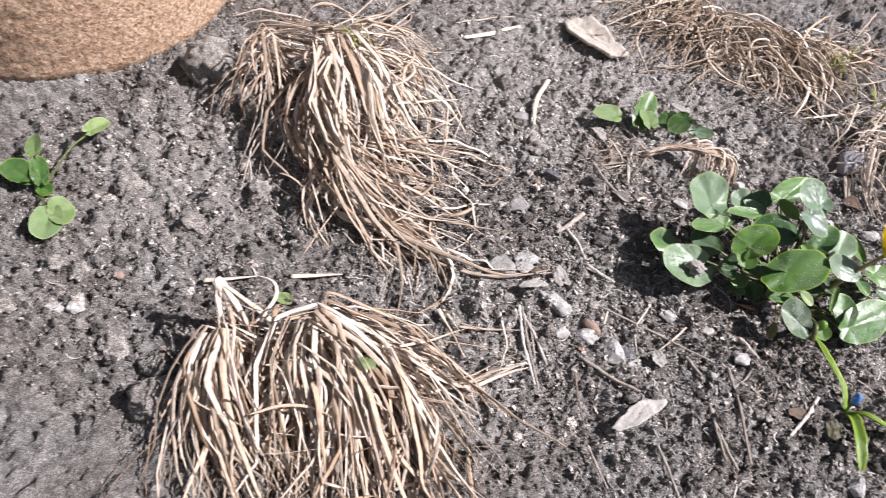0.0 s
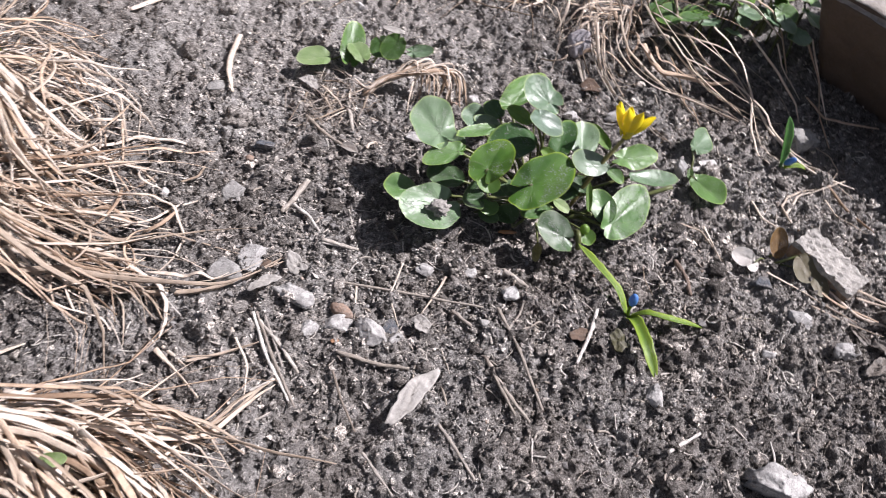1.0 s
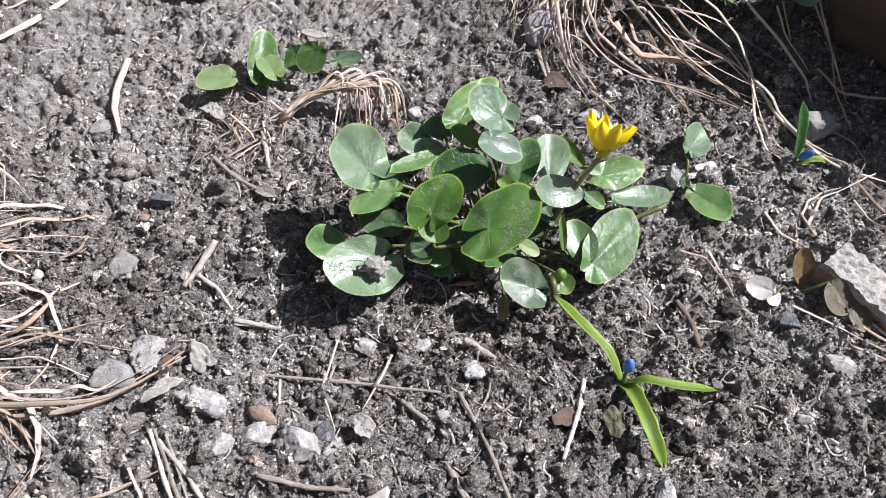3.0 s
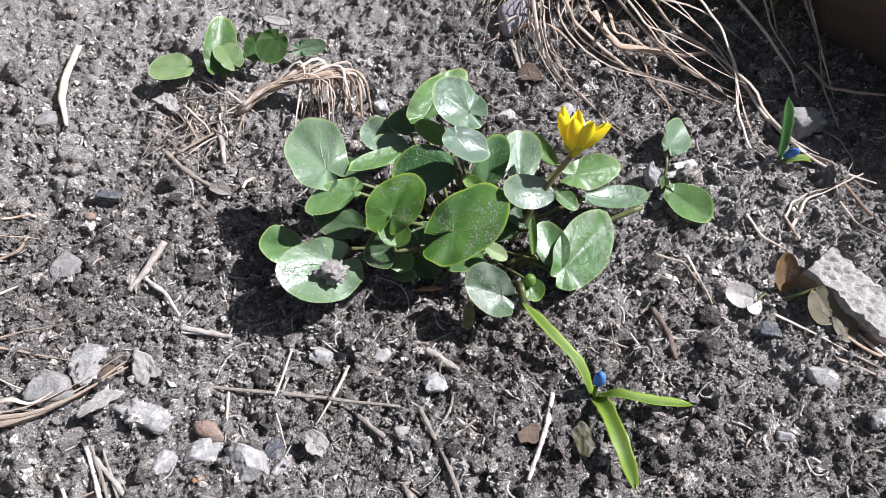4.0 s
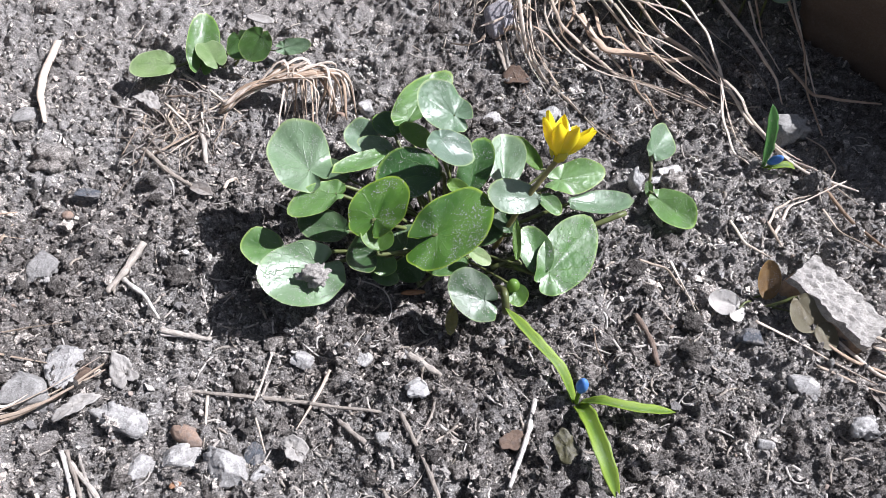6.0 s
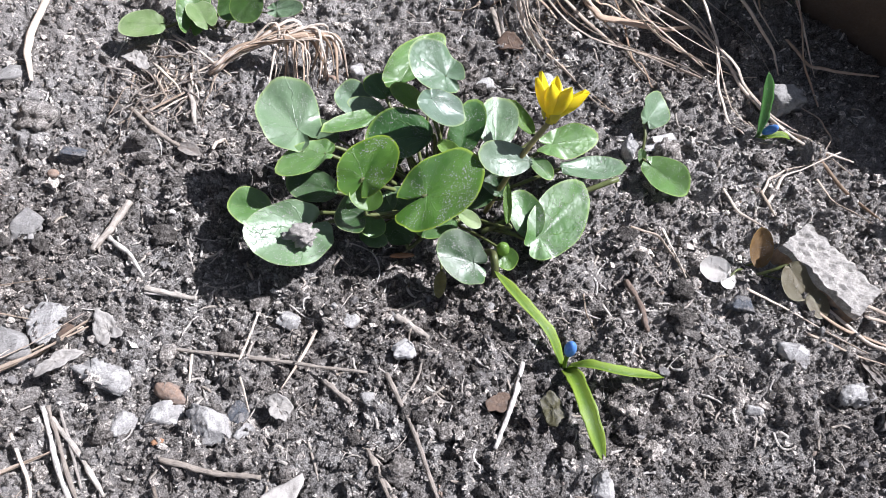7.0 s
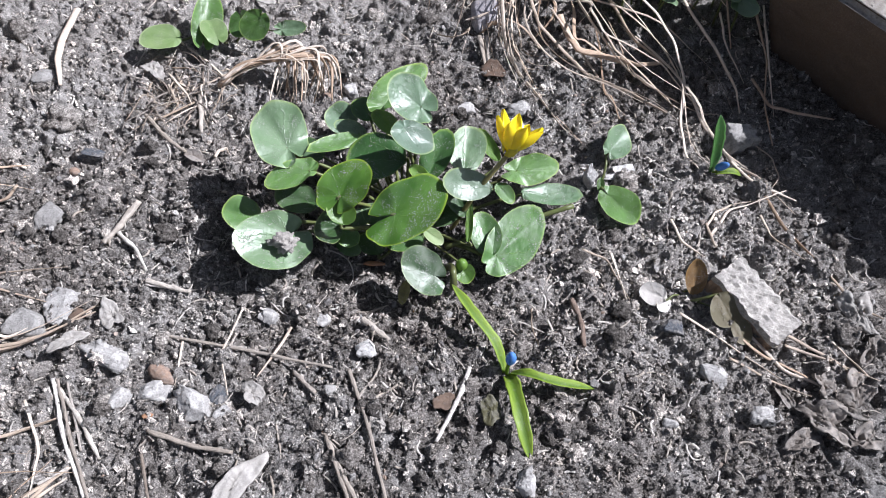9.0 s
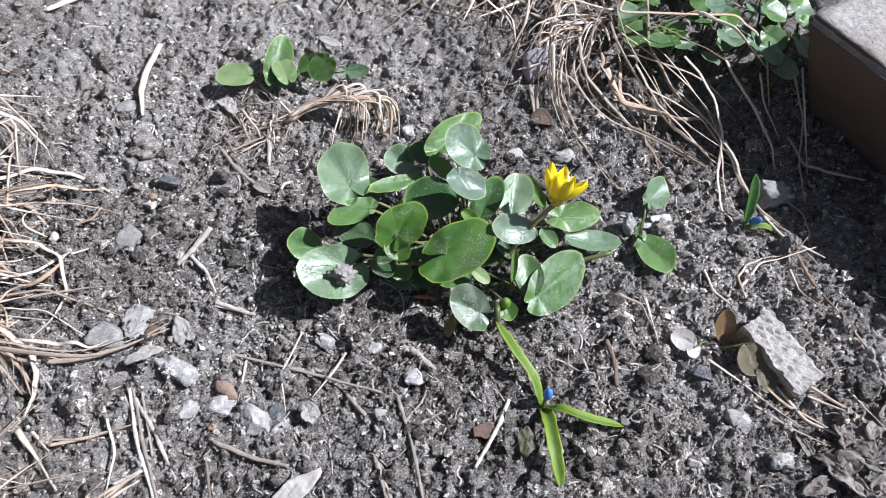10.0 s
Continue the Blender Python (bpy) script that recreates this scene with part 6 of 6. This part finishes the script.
hay_m = straw_material("pale hay", (0.74, 0.655, 0.55), (0.44, 0.35, 0.27), 0.6, 0.1)
build_tuft("grass_tuft", "matted bleached hay on the soil", (-0.085, 0.310), (0.075, 0.035), 150, 330,
           [(-0.19, 0.27, 0.03, 0.04), (-0.15, 0.24, 0.03, 0.03), (-0.09, 0.23, 0.04, 0.02), (-0.05, 0.25, 0.04, 0.05), (0.0, 0.27, 0.03, 0.05), (0.03, 0.33, 0.03, 0.05)], 0.018, 0.0022, hay_m, 34)


def build_bent_tuft():
    """A small dead tuft: a stalk that arches over and lets a fringe hang to the soil."""
    rng = np.random.default_rng(35)
    tuft = thing("grass_tuft", (-0.110, 0.094, 0.0), "small bent tuft of dry tan grass", "dry grass", "dry grass tufts")
    for a in range(30):
        u = rng.uniform(0, 1)
        j = lambda k: rng.normal(size=3) * k  # noqa: E731
        end = np.array([-0.083 + 0.040 * u, 0.082 + 0.010 * u + 0.018 * rng.random() ** 2, 0.0])
        end[2] = ground_at(end[0], end[1]) + 0.001
        top = np.array([-0.080 + 0.022 * u, 0.112, 0.016]) + j(0.0028)
        p = [np.array([-0.1107, 0.0944, 0.003]) + j(0.001), np.array([-0.096, 0.103, 0.011]) + j(0.0012), top, 0.5 * top + 0.5 * end + (0.004, 0.003, 0.005) + j(0.003), end + j(0.003) * (1, 1, 0.2)]
        V, Fc, attrs = tube_arrays(p, rng.uniform(0.0006, 0.0013), sides=6, flat=rng.uniform(0.2, 0.5), samples=22, taper=0.35, twist=rng.normal(), wobble=0.002, rng=rng)
        part("blade", mesh_of("blade", V - np.array(tuft.location), Fc, straw_m if rng.random() < 0.6 else tan_m, attrs=attrs), tuft)


build_bent_tuft()


def build_root_mat():
    """Pale matted rootlets and torn blades beside the bent tuft."""
    rng = np.random.default_rng(36)
    mat = thing("root_mat", (-0.1333, 0.0862, 0.0), "pale matted rootlets and torn grass on the soil", "dead roots")
    for a in range(130):
        x, y = mat.location[0] + rng.normal() * 0.013, mat.location[1] + rng.normal() * 0.016
        d, l = rng.normal() * 0.8 - 1.2, rng.uniform(0.006, 0.030)
        P = np.array([(x, y)]) + np.linspace(-0.5, 0.5, 5)[:, None] * l * np.array([math.cos(d), math.sin(d)]) + rng.normal(size=(5, 2)) * 0.0005
        Z = heights(P[:, 0], P[:, 1])
        Z = 0.3 * Z + 0.7 * Z.max() + 0.0006 + 0.003 * rng.random() * np.sin(np.linspace(0.2, 2.9, 5))
        V, Fc, attrs = tube_arrays(np.column_stack([P, Z]), rng.uniform(0.0002, 0.0007), sides=6, flat=rng.uniform(0.15, 0.5), samples=14, taper=0.3, twist=rng.normal() * 1.5, wobble=0.001, rng=rng, lead=0.3)
        part("blade", mesh_of("blade", V - np.array(mat.location), Fc, twig_m if a % 3 else straw_m, attrs=attrs), mat)


build_root_mat()


def build_shoots(label, x, y, z, count, length, seed):
    """Fresh yellow-green grass shoots in a dead tuft."""
    rng = np.random.default_rng(seed)
    tuft = thing("grass_shoots", (x, y, z), label, "grass", "fresh grass shoots")
    for _ in range(count):
        d, l = rng.uniform(0, 6.28), length * rng.uniform(0.6, 1.1)
        a = np.array([x + rng.normal() * 0.006, y + rng.normal() * 0.006, z - 0.01])
        out = np.array([math.cos(d), math.sin(d), 0]) * l * 0.5
        V, Fc, attrs = tube_arrays([a, a + out * 0.3 + (0, 0, l * 0.5), a + out + (0, 0, l * 0.75)], rng.uniform(0.0005, 0.001), sides=6, flat=0.3, samples=12, taper=0.15)
        part("blade", mesh_of("blade", V - (x, y, z), Fc, shoot_m), tuft)


shoot_m = plain_material("yellow-green grass", (0.36, 0.40, 0.07), (0.22, 0.26, 0.03), 200, 0.4, 0.0002, 0.3)
build_shoots("fresh yellow-green shoots in a dead tuft", -0.332, 0.040, 0.055, 9, 0.03, 1)
build_shoots("fresh yellow-green shoots among matted hay", 0.005, 0.300, 0.012, 16, 0.03, 2)
build_shoots("fresh yellow-green shoots above drooping dead grass", 0.040, 0.235, 0.030, 10, 0.025, 3)

# ---- dead leaves, bark and the brick chip ----
def sheet(name, label, category, material, x, y, size, turn, seed, curl=0.25, lift=0.0, thick=0.0006, tip=(0, 0), ragged=0.25, crumple=0.15):
    """A curled, ragged dead leaf or flake lying on the soil."""
    rng = np.random.default_rng(seed)
    turns, rings = 40, 8
    th = np.linspace(0, 2 * math.pi, turns + 1)[:-1]
    corners = int(rng.integers(8, 13))
    R = np.interp(th / (2 * math.pi) * corners, np.arange(corners + 1), np.resize(1 + ragged * rng.uniform(-1.1, 0.7, corners), corners + 1))
    R = R * (1 + 0.05 * rng.normal(size=turns))
    rho = np.linspace(0.05, 1, rings)
    X, Y = rho[:, None] * R * np.cos(th), rho[:, None] * R * np.sin(th)
    crease = fbm(X * 2.2 + seed, Y * 2.2, seed, 4, 0.6)
    Zs = curl * (Y**2 - 0.3 * X**2) + 0.08 * np.sin(3 * X + rng.uniform(0, 6)) + crumple * (0.5 - np.abs(crease)) * 1.2
    top = np.stack([X * size[0], Y * size[1], Zs * min(size)], -1).reshape(-1, 3)
    low = top - (0, 0, thick)
    at = np.arange(rings * turns).reshape(rings, turns)
    nx = np.roll(at, -1, 1)
    q = np.stack([at[:-1], nx[:-1], nx[1:], at[1:]], -1).reshape(-1, 4)
    rim = np.stack([at[-1], nx[-1], nx[-1] + rings * turns, at[-1] + rings * turns], -1)
    me = mesh_of(name, np.concatenate([top, low]), np.concatenate([q[:, ::-1], q + rings * turns, rim[:, ::-1]]), material)
    ob = new(name, me)
    ob.matrix_world = pose(x, y, rest_at(x, y, max(size) * 0.6) + lift, tip[0], tip[1], turn)
    return tagged(ob, label, category)


sheet("dead_leaf", "pale grey dried leaf lying on soil", "dead leaf", litter_pale_m, -0.0470, -0.1290, (0.0185, 0.0058), 58, 1, 0.12, 0.0035, 0.0012, (0, 0), 0.16, 0.2)
sheet("bark_flake", "light weathered bark flake on soil", "bark", pale_m, -0.2000, 0.2230, (0.040, 0.016), -28, 2, 0.3, 0.006, 0.003)
for k, (x, y, sx, sy, turn) in enumerate(((0.2310, -0.0110, 0.008, 0.013, 20), (0.2050, -0.0680, 0.015, 0.008, -35), (0.2240, -0.0500, 0.010, 0.007, 60), (0.2240, -0.0760, 0.013, 0.007, 10),
                                          (0.2080, -0.0500, 0.008, 0.005, 110), (0.1900, -0.0560, 0.009, 0.003, -60), (0.2170, -0.0600, 0.012, 0.006, -20), (0.2350, -0.0300, 0.010, 0.006, 75), (0.1950, -0.0780, 0.009, 0.005, 30))):
    sheet("dead_leaf", "crumpled grey-brown dead leaf in litter", "dead leaf", litter_m if k else litter_pale_m, x, y, (0.85 * sx, 0.85 * sy), turn, 40 + k, 0.45, 0.0015, 0.0007, (10 - 7 * (k % 4), -14 + 8 * (k % 3)), 0.75, 0.9)
sheet("dead_leaf", "reddish brown dead leaf scrap", "dead leaf", bark_m, 0.0358, -0.0794, (0.0058, 0.0042), 20, 71, 0.2, 0.002)
sheet("dead_leaf", "olive green decayed leaf on soil", "dead leaf", olive_m, 0.0568, -0.0814, (0.0052, 0.0068), 10, 72, 0.2, 0.0022, crumple=0.3)
sheet("dead_leaf", "brown dead leaf scrap on soil", "dead leaf", bark_m, -0.1395, -0.0573, (0.0040, 0.0030), 50, 73, 0.2, 0.002)
sheet("dead_leaf", "pale torn leaf scrap", "dead leaf", litter_pale_m, -0.0490, -0.0863, (0.0062, 0.0042), -20, 74, 0.3, 0.002, ragged=0.5, crumple=0.4)
sheet("dead_leaf", "pale torn leaf scrap", "dead leaf", litter_pale_m, -0.1220, -0.0568, (0.0045, 0.0078), 35, 75, 0.3, 0.002, ragged=0.5, crumple=0.4)
sheet("dead_leaf", "pale torn leaf scrap", "dead leaf", litter_pale_m, -0.1372, -0.0734, (0.0085, 0.0040), 30, 76, 0.3, 0.002, ragged=0.4, crumple=0.4)
sheet("dead_leaf", "bleached flaky leaf scrap", "dead leaf", litter_pale_m, -0.1490, 0.0972, (0.0085, 0.0062), -40, 77, 0.3, 0.003, ragged=0.5, crumple=0.5)
sheet("dead_leaf", "pale dry leaf end", "dead leaf", litter_m, -0.1126, 0.0427, (0.0062, 0.0035), -25, 78, 0.4, 0.002)
sheet("dead_leaf", "pale chip beside a small plant", "dead leaf", litter_pale_m, -0.1027, 0.1643, (0.0100, 0.0040), -30, 79, 0.2, 0.003, ragged=0.3)
sheet("stone_flake", "dark blue-grey stone flake", "stone", stone_dark_m, -0.0642, -0.0878, (0.0042, 0.0050), 15, 80, 0.1, 0.002, 0.0016)
sheet("stone_flake", "grey stone flake among straw", "stone", stone_grey_m, -0.2111, 0.0852, (0.0070, 0.0050), 15, 81, 0.1, 0.002, 0.002)
sheet("stone_flake", "grey stone flake on soil", "stone", stone_pale_m, -0.0719, 0.0594, (0.0060, 0.0040), -25, 82, 0.1, 0.002, 0.002)
stone("bright orange sliver under the leaves", orange_m, -0.0065, -0.0099, (0.0056, 0.0013, 0.0011), 5, 0.2, 0.1, 0, "bark_sliver", "bark")
stone("small pinkish pebble by dry grass", stone_brown_m, -0.0495, 0.0947, (0.0030, 0.0026, 0.0024), 0, 0.3, 0.08, 0)
stone("small pale stone on soil", stone_pale_m, -0.0518, -0.0464, (0.0054, 0.0046, 0.0041), 0)
stone("small pale stone on soil", stone_pale_m, -0.0252, -0.0456, (0.0040, 0.0042, 0.0034), 30)
stone("small grey stone on soil", stone_grey_m, -0.0150, -0.0807, (0.0034, 0.0034, 0.0030), 30)
stone("pale crusted stone on soil", stone_pale_m, -0.0598, -0.0955, (0.0055, 0.0042, 0.0038), 70)
stone("pale knobbly stone on soil", stone_pale_m, -0.1091, -0.0946, (0.0065, 0.0052, 0.0040), 20)
stone("long pale stone on soil", stone_pale_m, 0.0751, -0.1125, (0.0050, 0.0085, 0.0044), 15)
stone("orange brick crumb on soil", orange_m, -0.0924, -0.1007, (0.0026, 0.0020, 0.0018), 15)
sheet("dead_leaf", "orange-brown dead leaf scrap", "dead leaf", bark_m, 0.0440, 0.1250, (0.008, 0.006), 10, 60, 0.4, 0.002)


def build_brick_chip():
    """A broken brick corner: pale crusted top, brown broken sides."""
    rng = np.random.default_rng(14)
    chip = thing("brick_fragment", (0.178, -0.013, 0.0), "broken brick fragment with a whitish mortar crust", "brick")
    for nm, mat, z0, z1, grow, lab in (("brick_body", brick_m, -0.004, 0.0060, 0.0, "brown broken brick"), ("mortar_crust", crust_m, 0.0061, 0.0098, 0.0004, "rough whitish mortar crust")):
        n = 26
        u, v = np.meshgrid(np.linspace(-1, 1, n), np.linspace(-1, 1, n // 2))
        V, Fs, k = [], [], 0
        for zz, s in ((z1, 1), (z0, -1)):
            a = 0.0205 + grow + 0.0016 * np.array([[noise.noise(Vector((q * 3, 2, zz * 90))) for q in row] for row in v])
            b = 0.0102 + grow + 0.0014 * np.array([[noise.noise(Vector((q * 4, 7, zz * 90))) for q in row] for row in u])
            X, Y = u * a, v * b
            rough = np.array([[noise.fractal(Vector((p * 260, q * 260, 3.0)), 0.7, 2.1, 4) for p, q in zip(pr, qr)] for pr, qr in zip(X, Y)])
            Zz = zz + (0.0019 * rough if s > 0 else 0 * X)
            V.append(np.stack([X, Y, Zz], -1).reshape(-1, 3))
        m, w = u.shape
        at = np.arange(m * w).reshape(m, w)
        q = np.stack([at[:-1, :-1], at[:-1, 1:], at[1:, 1:], at[1:, :-1]], -1).reshape(-1, 4)
        edge = np.concatenate([at[0, :], at[1:, -1], at[-1, -2::-1], at[-2:0:-1, 0]])
        rim = np.stack([edge, np.roll(edge, -1), np.roll(edge, -1) + m * w, edge + m * w], -1)
        V = np.concatenate(V)
        R = np.array(Euler((radians(-8), radians(10), radians(-47))).to_matrix())
        part(nm, mesh_of(nm, V @ R.T, np.concatenate([q, q[:, ::-1] + m * w, rim[:, ::-1]]), mat, smooth=False), chip, lab)


brick_m = stone_material("broken brick", (0.34, 0.235, 0.155), soiled=0.25)
crust_m = stone_material("mortar crust", (0.47, 0.445, 0.405), 0.5, 1.35, soiled=0.45)
build_brick_chip()


# ---- the concrete block and the pot ----
def concrete_material():
    n = Nodes("weathered concrete")
    v, w = n.noise(320, 7, 0.75), n.noise(30, 4, 0.6)
    c = n.ramp(v, (0.3, (0.20, 0.19, 0.175)), (0.5, (0.36, 0.345, 0.32)), (0.72, (0.60, 0.585, 0.55)))
    c = n.mix(n.ramp(w, (0.4, 0.0), (0.65, 0.5)), c, (0.23, 0.19, 0.15))
    pits = n.ramp(n.voronoi(330), (0.10, 1.0), (0.22, 0.0))
    c = n.mix(n.math("MULTIPLY", pits, 0.5), c, (0.10, 0.09, 0.085))
    h = n.math("SUBTRACT", n.noise(500, 7, 0.7), n.math("MULTIPLY", pits, 0.6))
    return n.finish(c, 0.92, n.bump(h, 0.0012, 0.9), spec=0.25)


def build_block():
    """A rough block with a pale concrete top over a brown body, its near end slanting."""
    half = np.array([0.11, 0.075, 0.046])
    bm = bmesh.new()
    bmesh.ops.create_cube(bm, size=2)
    bmesh.ops.scale(bm, vec=half, verts=bm.verts)
    bmesh.ops.bevel(bm, geom=list(bm.edges), offset=0.004, segments=3, affect="EDGES")
    bmesh.ops.subdivide_edges(bm, edges=[e for e in bm.edges if e.calc_length() > 0.02], cuts=46, use_grid_fill=True)
    bm.normal_update()
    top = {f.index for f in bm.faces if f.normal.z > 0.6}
    for v in bm.verts:
        p = v.co.copy()
        k = noise.fractal(p * 70, 0.8, 2.1, 4) * 0.0013 + noise.noise(p * 14) * 0.0022
        edge = sorted((half[0] - abs(p.x), half[1] - abs(p.y), half[2] - abs(p.z)))[1]
        if edge < 0.014:
            k -= max(0, noise.noise(p * 55 + Vector((3, 1, 2)))) * 0.009 * (1 - edge / 0.014)
        low = (half[2] - p.z) / (2 * half[2])
        v.co = p + v.normal * k + float(low) * Vector((0.021 * (half[0] - p.x) / (2 * half[0]), 0.032 * (half[1] - p.y) / (2 * half[1]), 0))
    me = bpy.data.meshes.new("concrete_block")
    bm.to_mesh(me)
    bm.free()
    me.polygons.foreach_set("use_smooth", np.ones(len(me.polygons), bool))
    # every face but the top gets a darker, browner colour
    me.materials.append(stone_material("dark brown block side", (0.115, 0.084, 0.063), 0.7, 1.3, soiled=0.0))
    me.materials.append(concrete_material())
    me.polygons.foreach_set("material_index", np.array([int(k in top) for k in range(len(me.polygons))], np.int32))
    ob = new("concrete_block", me)
    m = Matrix.Rotation(radians(-46), 4, "Z")
    corner = Vector((-half[0], -half[1], half[2]))
    ob.matrix_world = Matrix.Translation(Vector((0.178, 0.166, 0.075)) - (m.to_3x3() @ corner)) @ m
    return tagged(ob, "brown block with a rough pale concrete top", "concrete block")


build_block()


def build_pot():
    """The foot of a big rough terracotta pot."""
    n = Nodes("rough terracotta")
    v, w = n.noise(300, 6, 0.75), n.noise(36, 4, 0.6)
    c = n.ramp(v, (0.36, (0.20, 0.115, 0.07)), (0.5, (0.58, 0.39, 0.26)), (0.64, (0.85, 0.66, 0.49)))
    c = n.mix(n.ramp(w, (0.42, 0.0), (0.66, 0.5)), c, (0.42, 0.26, 0.17))
    mat = n.finish(c, 0.9, n.bump(n.noise(260, 6, 0.7), 0.004, 1.0), spec=0.2)
    inside = plain_material("potting soil", (0.06, 0.05, 0.045), (0.03, 0.025, 0.02), 300, 0.95, 0.002)
    prof = [(0.138, -0.01), (0.146, -0.002), (0.150, 0.006), (0.156, 0.05), (0.166, 0.12), (0.176, 0.19), (0.180, 0.20), (0.192, 0.203), (0.194, 0.235), (0.190, 0.24), (0.176, 0.24), (0.172, 0.20), (0.164, 0.19)]
    fine = []
    for (r0, z0), (r1, z1) in zip(prof[:-1], prof[1:]):
        k = max(1, int(math.hypot(r1 - r0, z1 - z0) / 0.003))
        fine += [(r0 + (r1 - r0) * u / k, z0 + (z1 - z0) * u / k) for u in range(k)]
    fine.append(prof[-1])
    pot = thing("terracotta_pot", (-0.6415, 0.0385, 0.0), "large rough terracotta pot standing on the soil", "pot")
    turns = 330
    a = np.linspace(0, 2 * math.pi, turns + 1)[:-1]
    V = []
    for r, z in fine:
        bump = np.array([noise.fractal(Vector((math.cos(q) * r * 170, math.sin(q) * r * 170, z * 170)), 0.5, 2.1, 4) for q in a]) * 0.0011
        V.append(np.stack([(r + bump) * np.cos(a), (r + bump) * np.sin(a), np.full(turns, z)], -1))
    at = np.arange(len(fine) * turns).reshape(len(fine), turns)
    nx = np.roll(at, -1, 1)
    q = np.stack([at[:-1], nx[:-1], nx[1:], at[1:]], -1).reshape(-1, 4)
    part("wall", mesh_of("wall", np.concatenate(V), q, mat), pot)
    v, f = BALLS[3]
    part("potting_soil", mesh_of("potting_soil", v * (0.163, 0.163, 0.012) + (0, 0, 0.192), f, inside), pot, "dark potting soil")


build_pot()


# ---- fine dead fibres all over, and larger lumps of soil one by one ----
def build_fibres():
    rng = np.random.default_rng(77)
    Vs, Fs, At, n = [], [], [], 0
    for a in range(1900):
        x, y = (rng.uniform(-0.42, 0.30), rng.uniform(-0.22, 0.32)) if a % 2 else (rng.normal(0.0, 0.15), rng.normal(-0.02, 0.09))
        d, l = rng.uniform(0, 6.28), 0.004 * 7.0 ** rng.beta(1.0, 2.0)
        bend = rng.normal() * 0.5
        P = []
        for u in np.linspace(-0.5, 0.5, 5):
            px, py = x + l * u * math.cos(d + bend * u), y + l * u * math.sin(d + bend * u)
            P.append((px, py))
        P = np.array(P)
        Z = heights(P[:, 0], P[:, 1])
        Z = 0.5 * Z + 0.5 * Z.mean() + 0.0006
        V, Fc, attrs = tube_arrays(np.column_stack([P, Z]), rng.uniform(0.00016, 0.0007), sides=5, flat=0.6, samples=11, taper=0.4, wobble=0.001, rng=rng)
        Vs.append(V), Fs.append(Fc + n), At.append(attrs["along"])
        n += len(V)
    me = mesh_of("dead_fibres", np.concatenate(Vs), np.concatenate(Fs), pale_m, attrs={"along": np.concatenate(At)})
    tagged(new("dead_fibres", me), "fine pale root fibres strewn on the soil", "fibres", kind="stuff")


build_fibres()


def build_gravel():
    """Pale grit, chips and flakes in the soil, too many to count."""
    rng = np.random.default_rng(61)
    n = Nodes("mixed pale grit")
    c = n.ramp(n.island(), (0.0, (0.16, 0.15, 0.145)), (0.45, (0.32, 0.31, 0.295)), (0.8, (0.50, 0.485, 0.46)), (0.93, (0.38, 0.27, 0.20)), (1.0, (0.64, 0.62, 0.59)))
    c = n.mix(n.ramp(n.noise(900, 5, 0.7), (0.42, 0.0), (0.62, 0.7)), c, (0.14, 0.13, 0.125))
    grit_m = n.finish(c, 0.9, n.bump(n.noise(1500, 5, 0.7), 0.001, 1.0), spec=0.3)
    shapes = [lumpy(2, rng, 0.35, 1.4, 5) for _ in range(18)]
    count = 2200
    x = np.concatenate([rng.uniform(-0.5, 0.32, count // 2), rng.uniform(-0.2, 0.22, count - count // 2)])
    y = np.concatenate([rng.uniform(-0.28, 0.36, count // 2), rng.uniform(-0.14, 0.16, count - count // 2)])
    size = 0.0007 * 4.2 ** rng.beta(1.0, 2.6, count)
    z = surface(x, y) + size * 0.15
    V, Fs, k = [], [], 0
    for a in range(count):
        v, f = shapes[a % 18]
        m = turn_matrix(rng) * (size[a] * rng.uniform(0.55, 1.25, 3))
        V.append(v @ m.T + (x[a], y[a], z[a]))
        Fs.append(f + k)
        k += len(v)
    tagged(new("grit", mesh_of("grit", np.concatenate(V), np.concatenate(Fs), grit_m, smooth=False)), "pale grit and stone chips strewn in soil", "grit", kind="stuff")


build_gravel()


def build_lumps():
    rng = np.random.default_rng(9)
    shapes = []
    for _ in range(10):
        v, f = lumpy(3, rng, 0.55, 1.9)
        shapes.append(mesh_of("clod", v * (1, 1, 0.75), f, piece_m))
    for a in range(290):
        x, y = (rng.normal(0.0, 0.15), rng.normal(-0.01, 0.09)) if a % 3 else (rng.uniform(-0.5, 0.28), rng.uniform(-0.26, 0.3))
        s = 0.0022 * (3.0 ** rng.beta(1.0, 2.0))
        ob = new("clod", shapes[a % 10])
        ob.parent = ground
        ob.matrix_world = Matrix.Translation((x, y, rest_at(x, y, s) + s * 0.1)) @ Euler(rng.uniform(-0.5, 0.5, 2).tolist() + [rng.uniform(0, 6.28)]).to_matrix().to_4x4() @ Matrix.Diagonal((s, s, s, 1))


build_lumps()
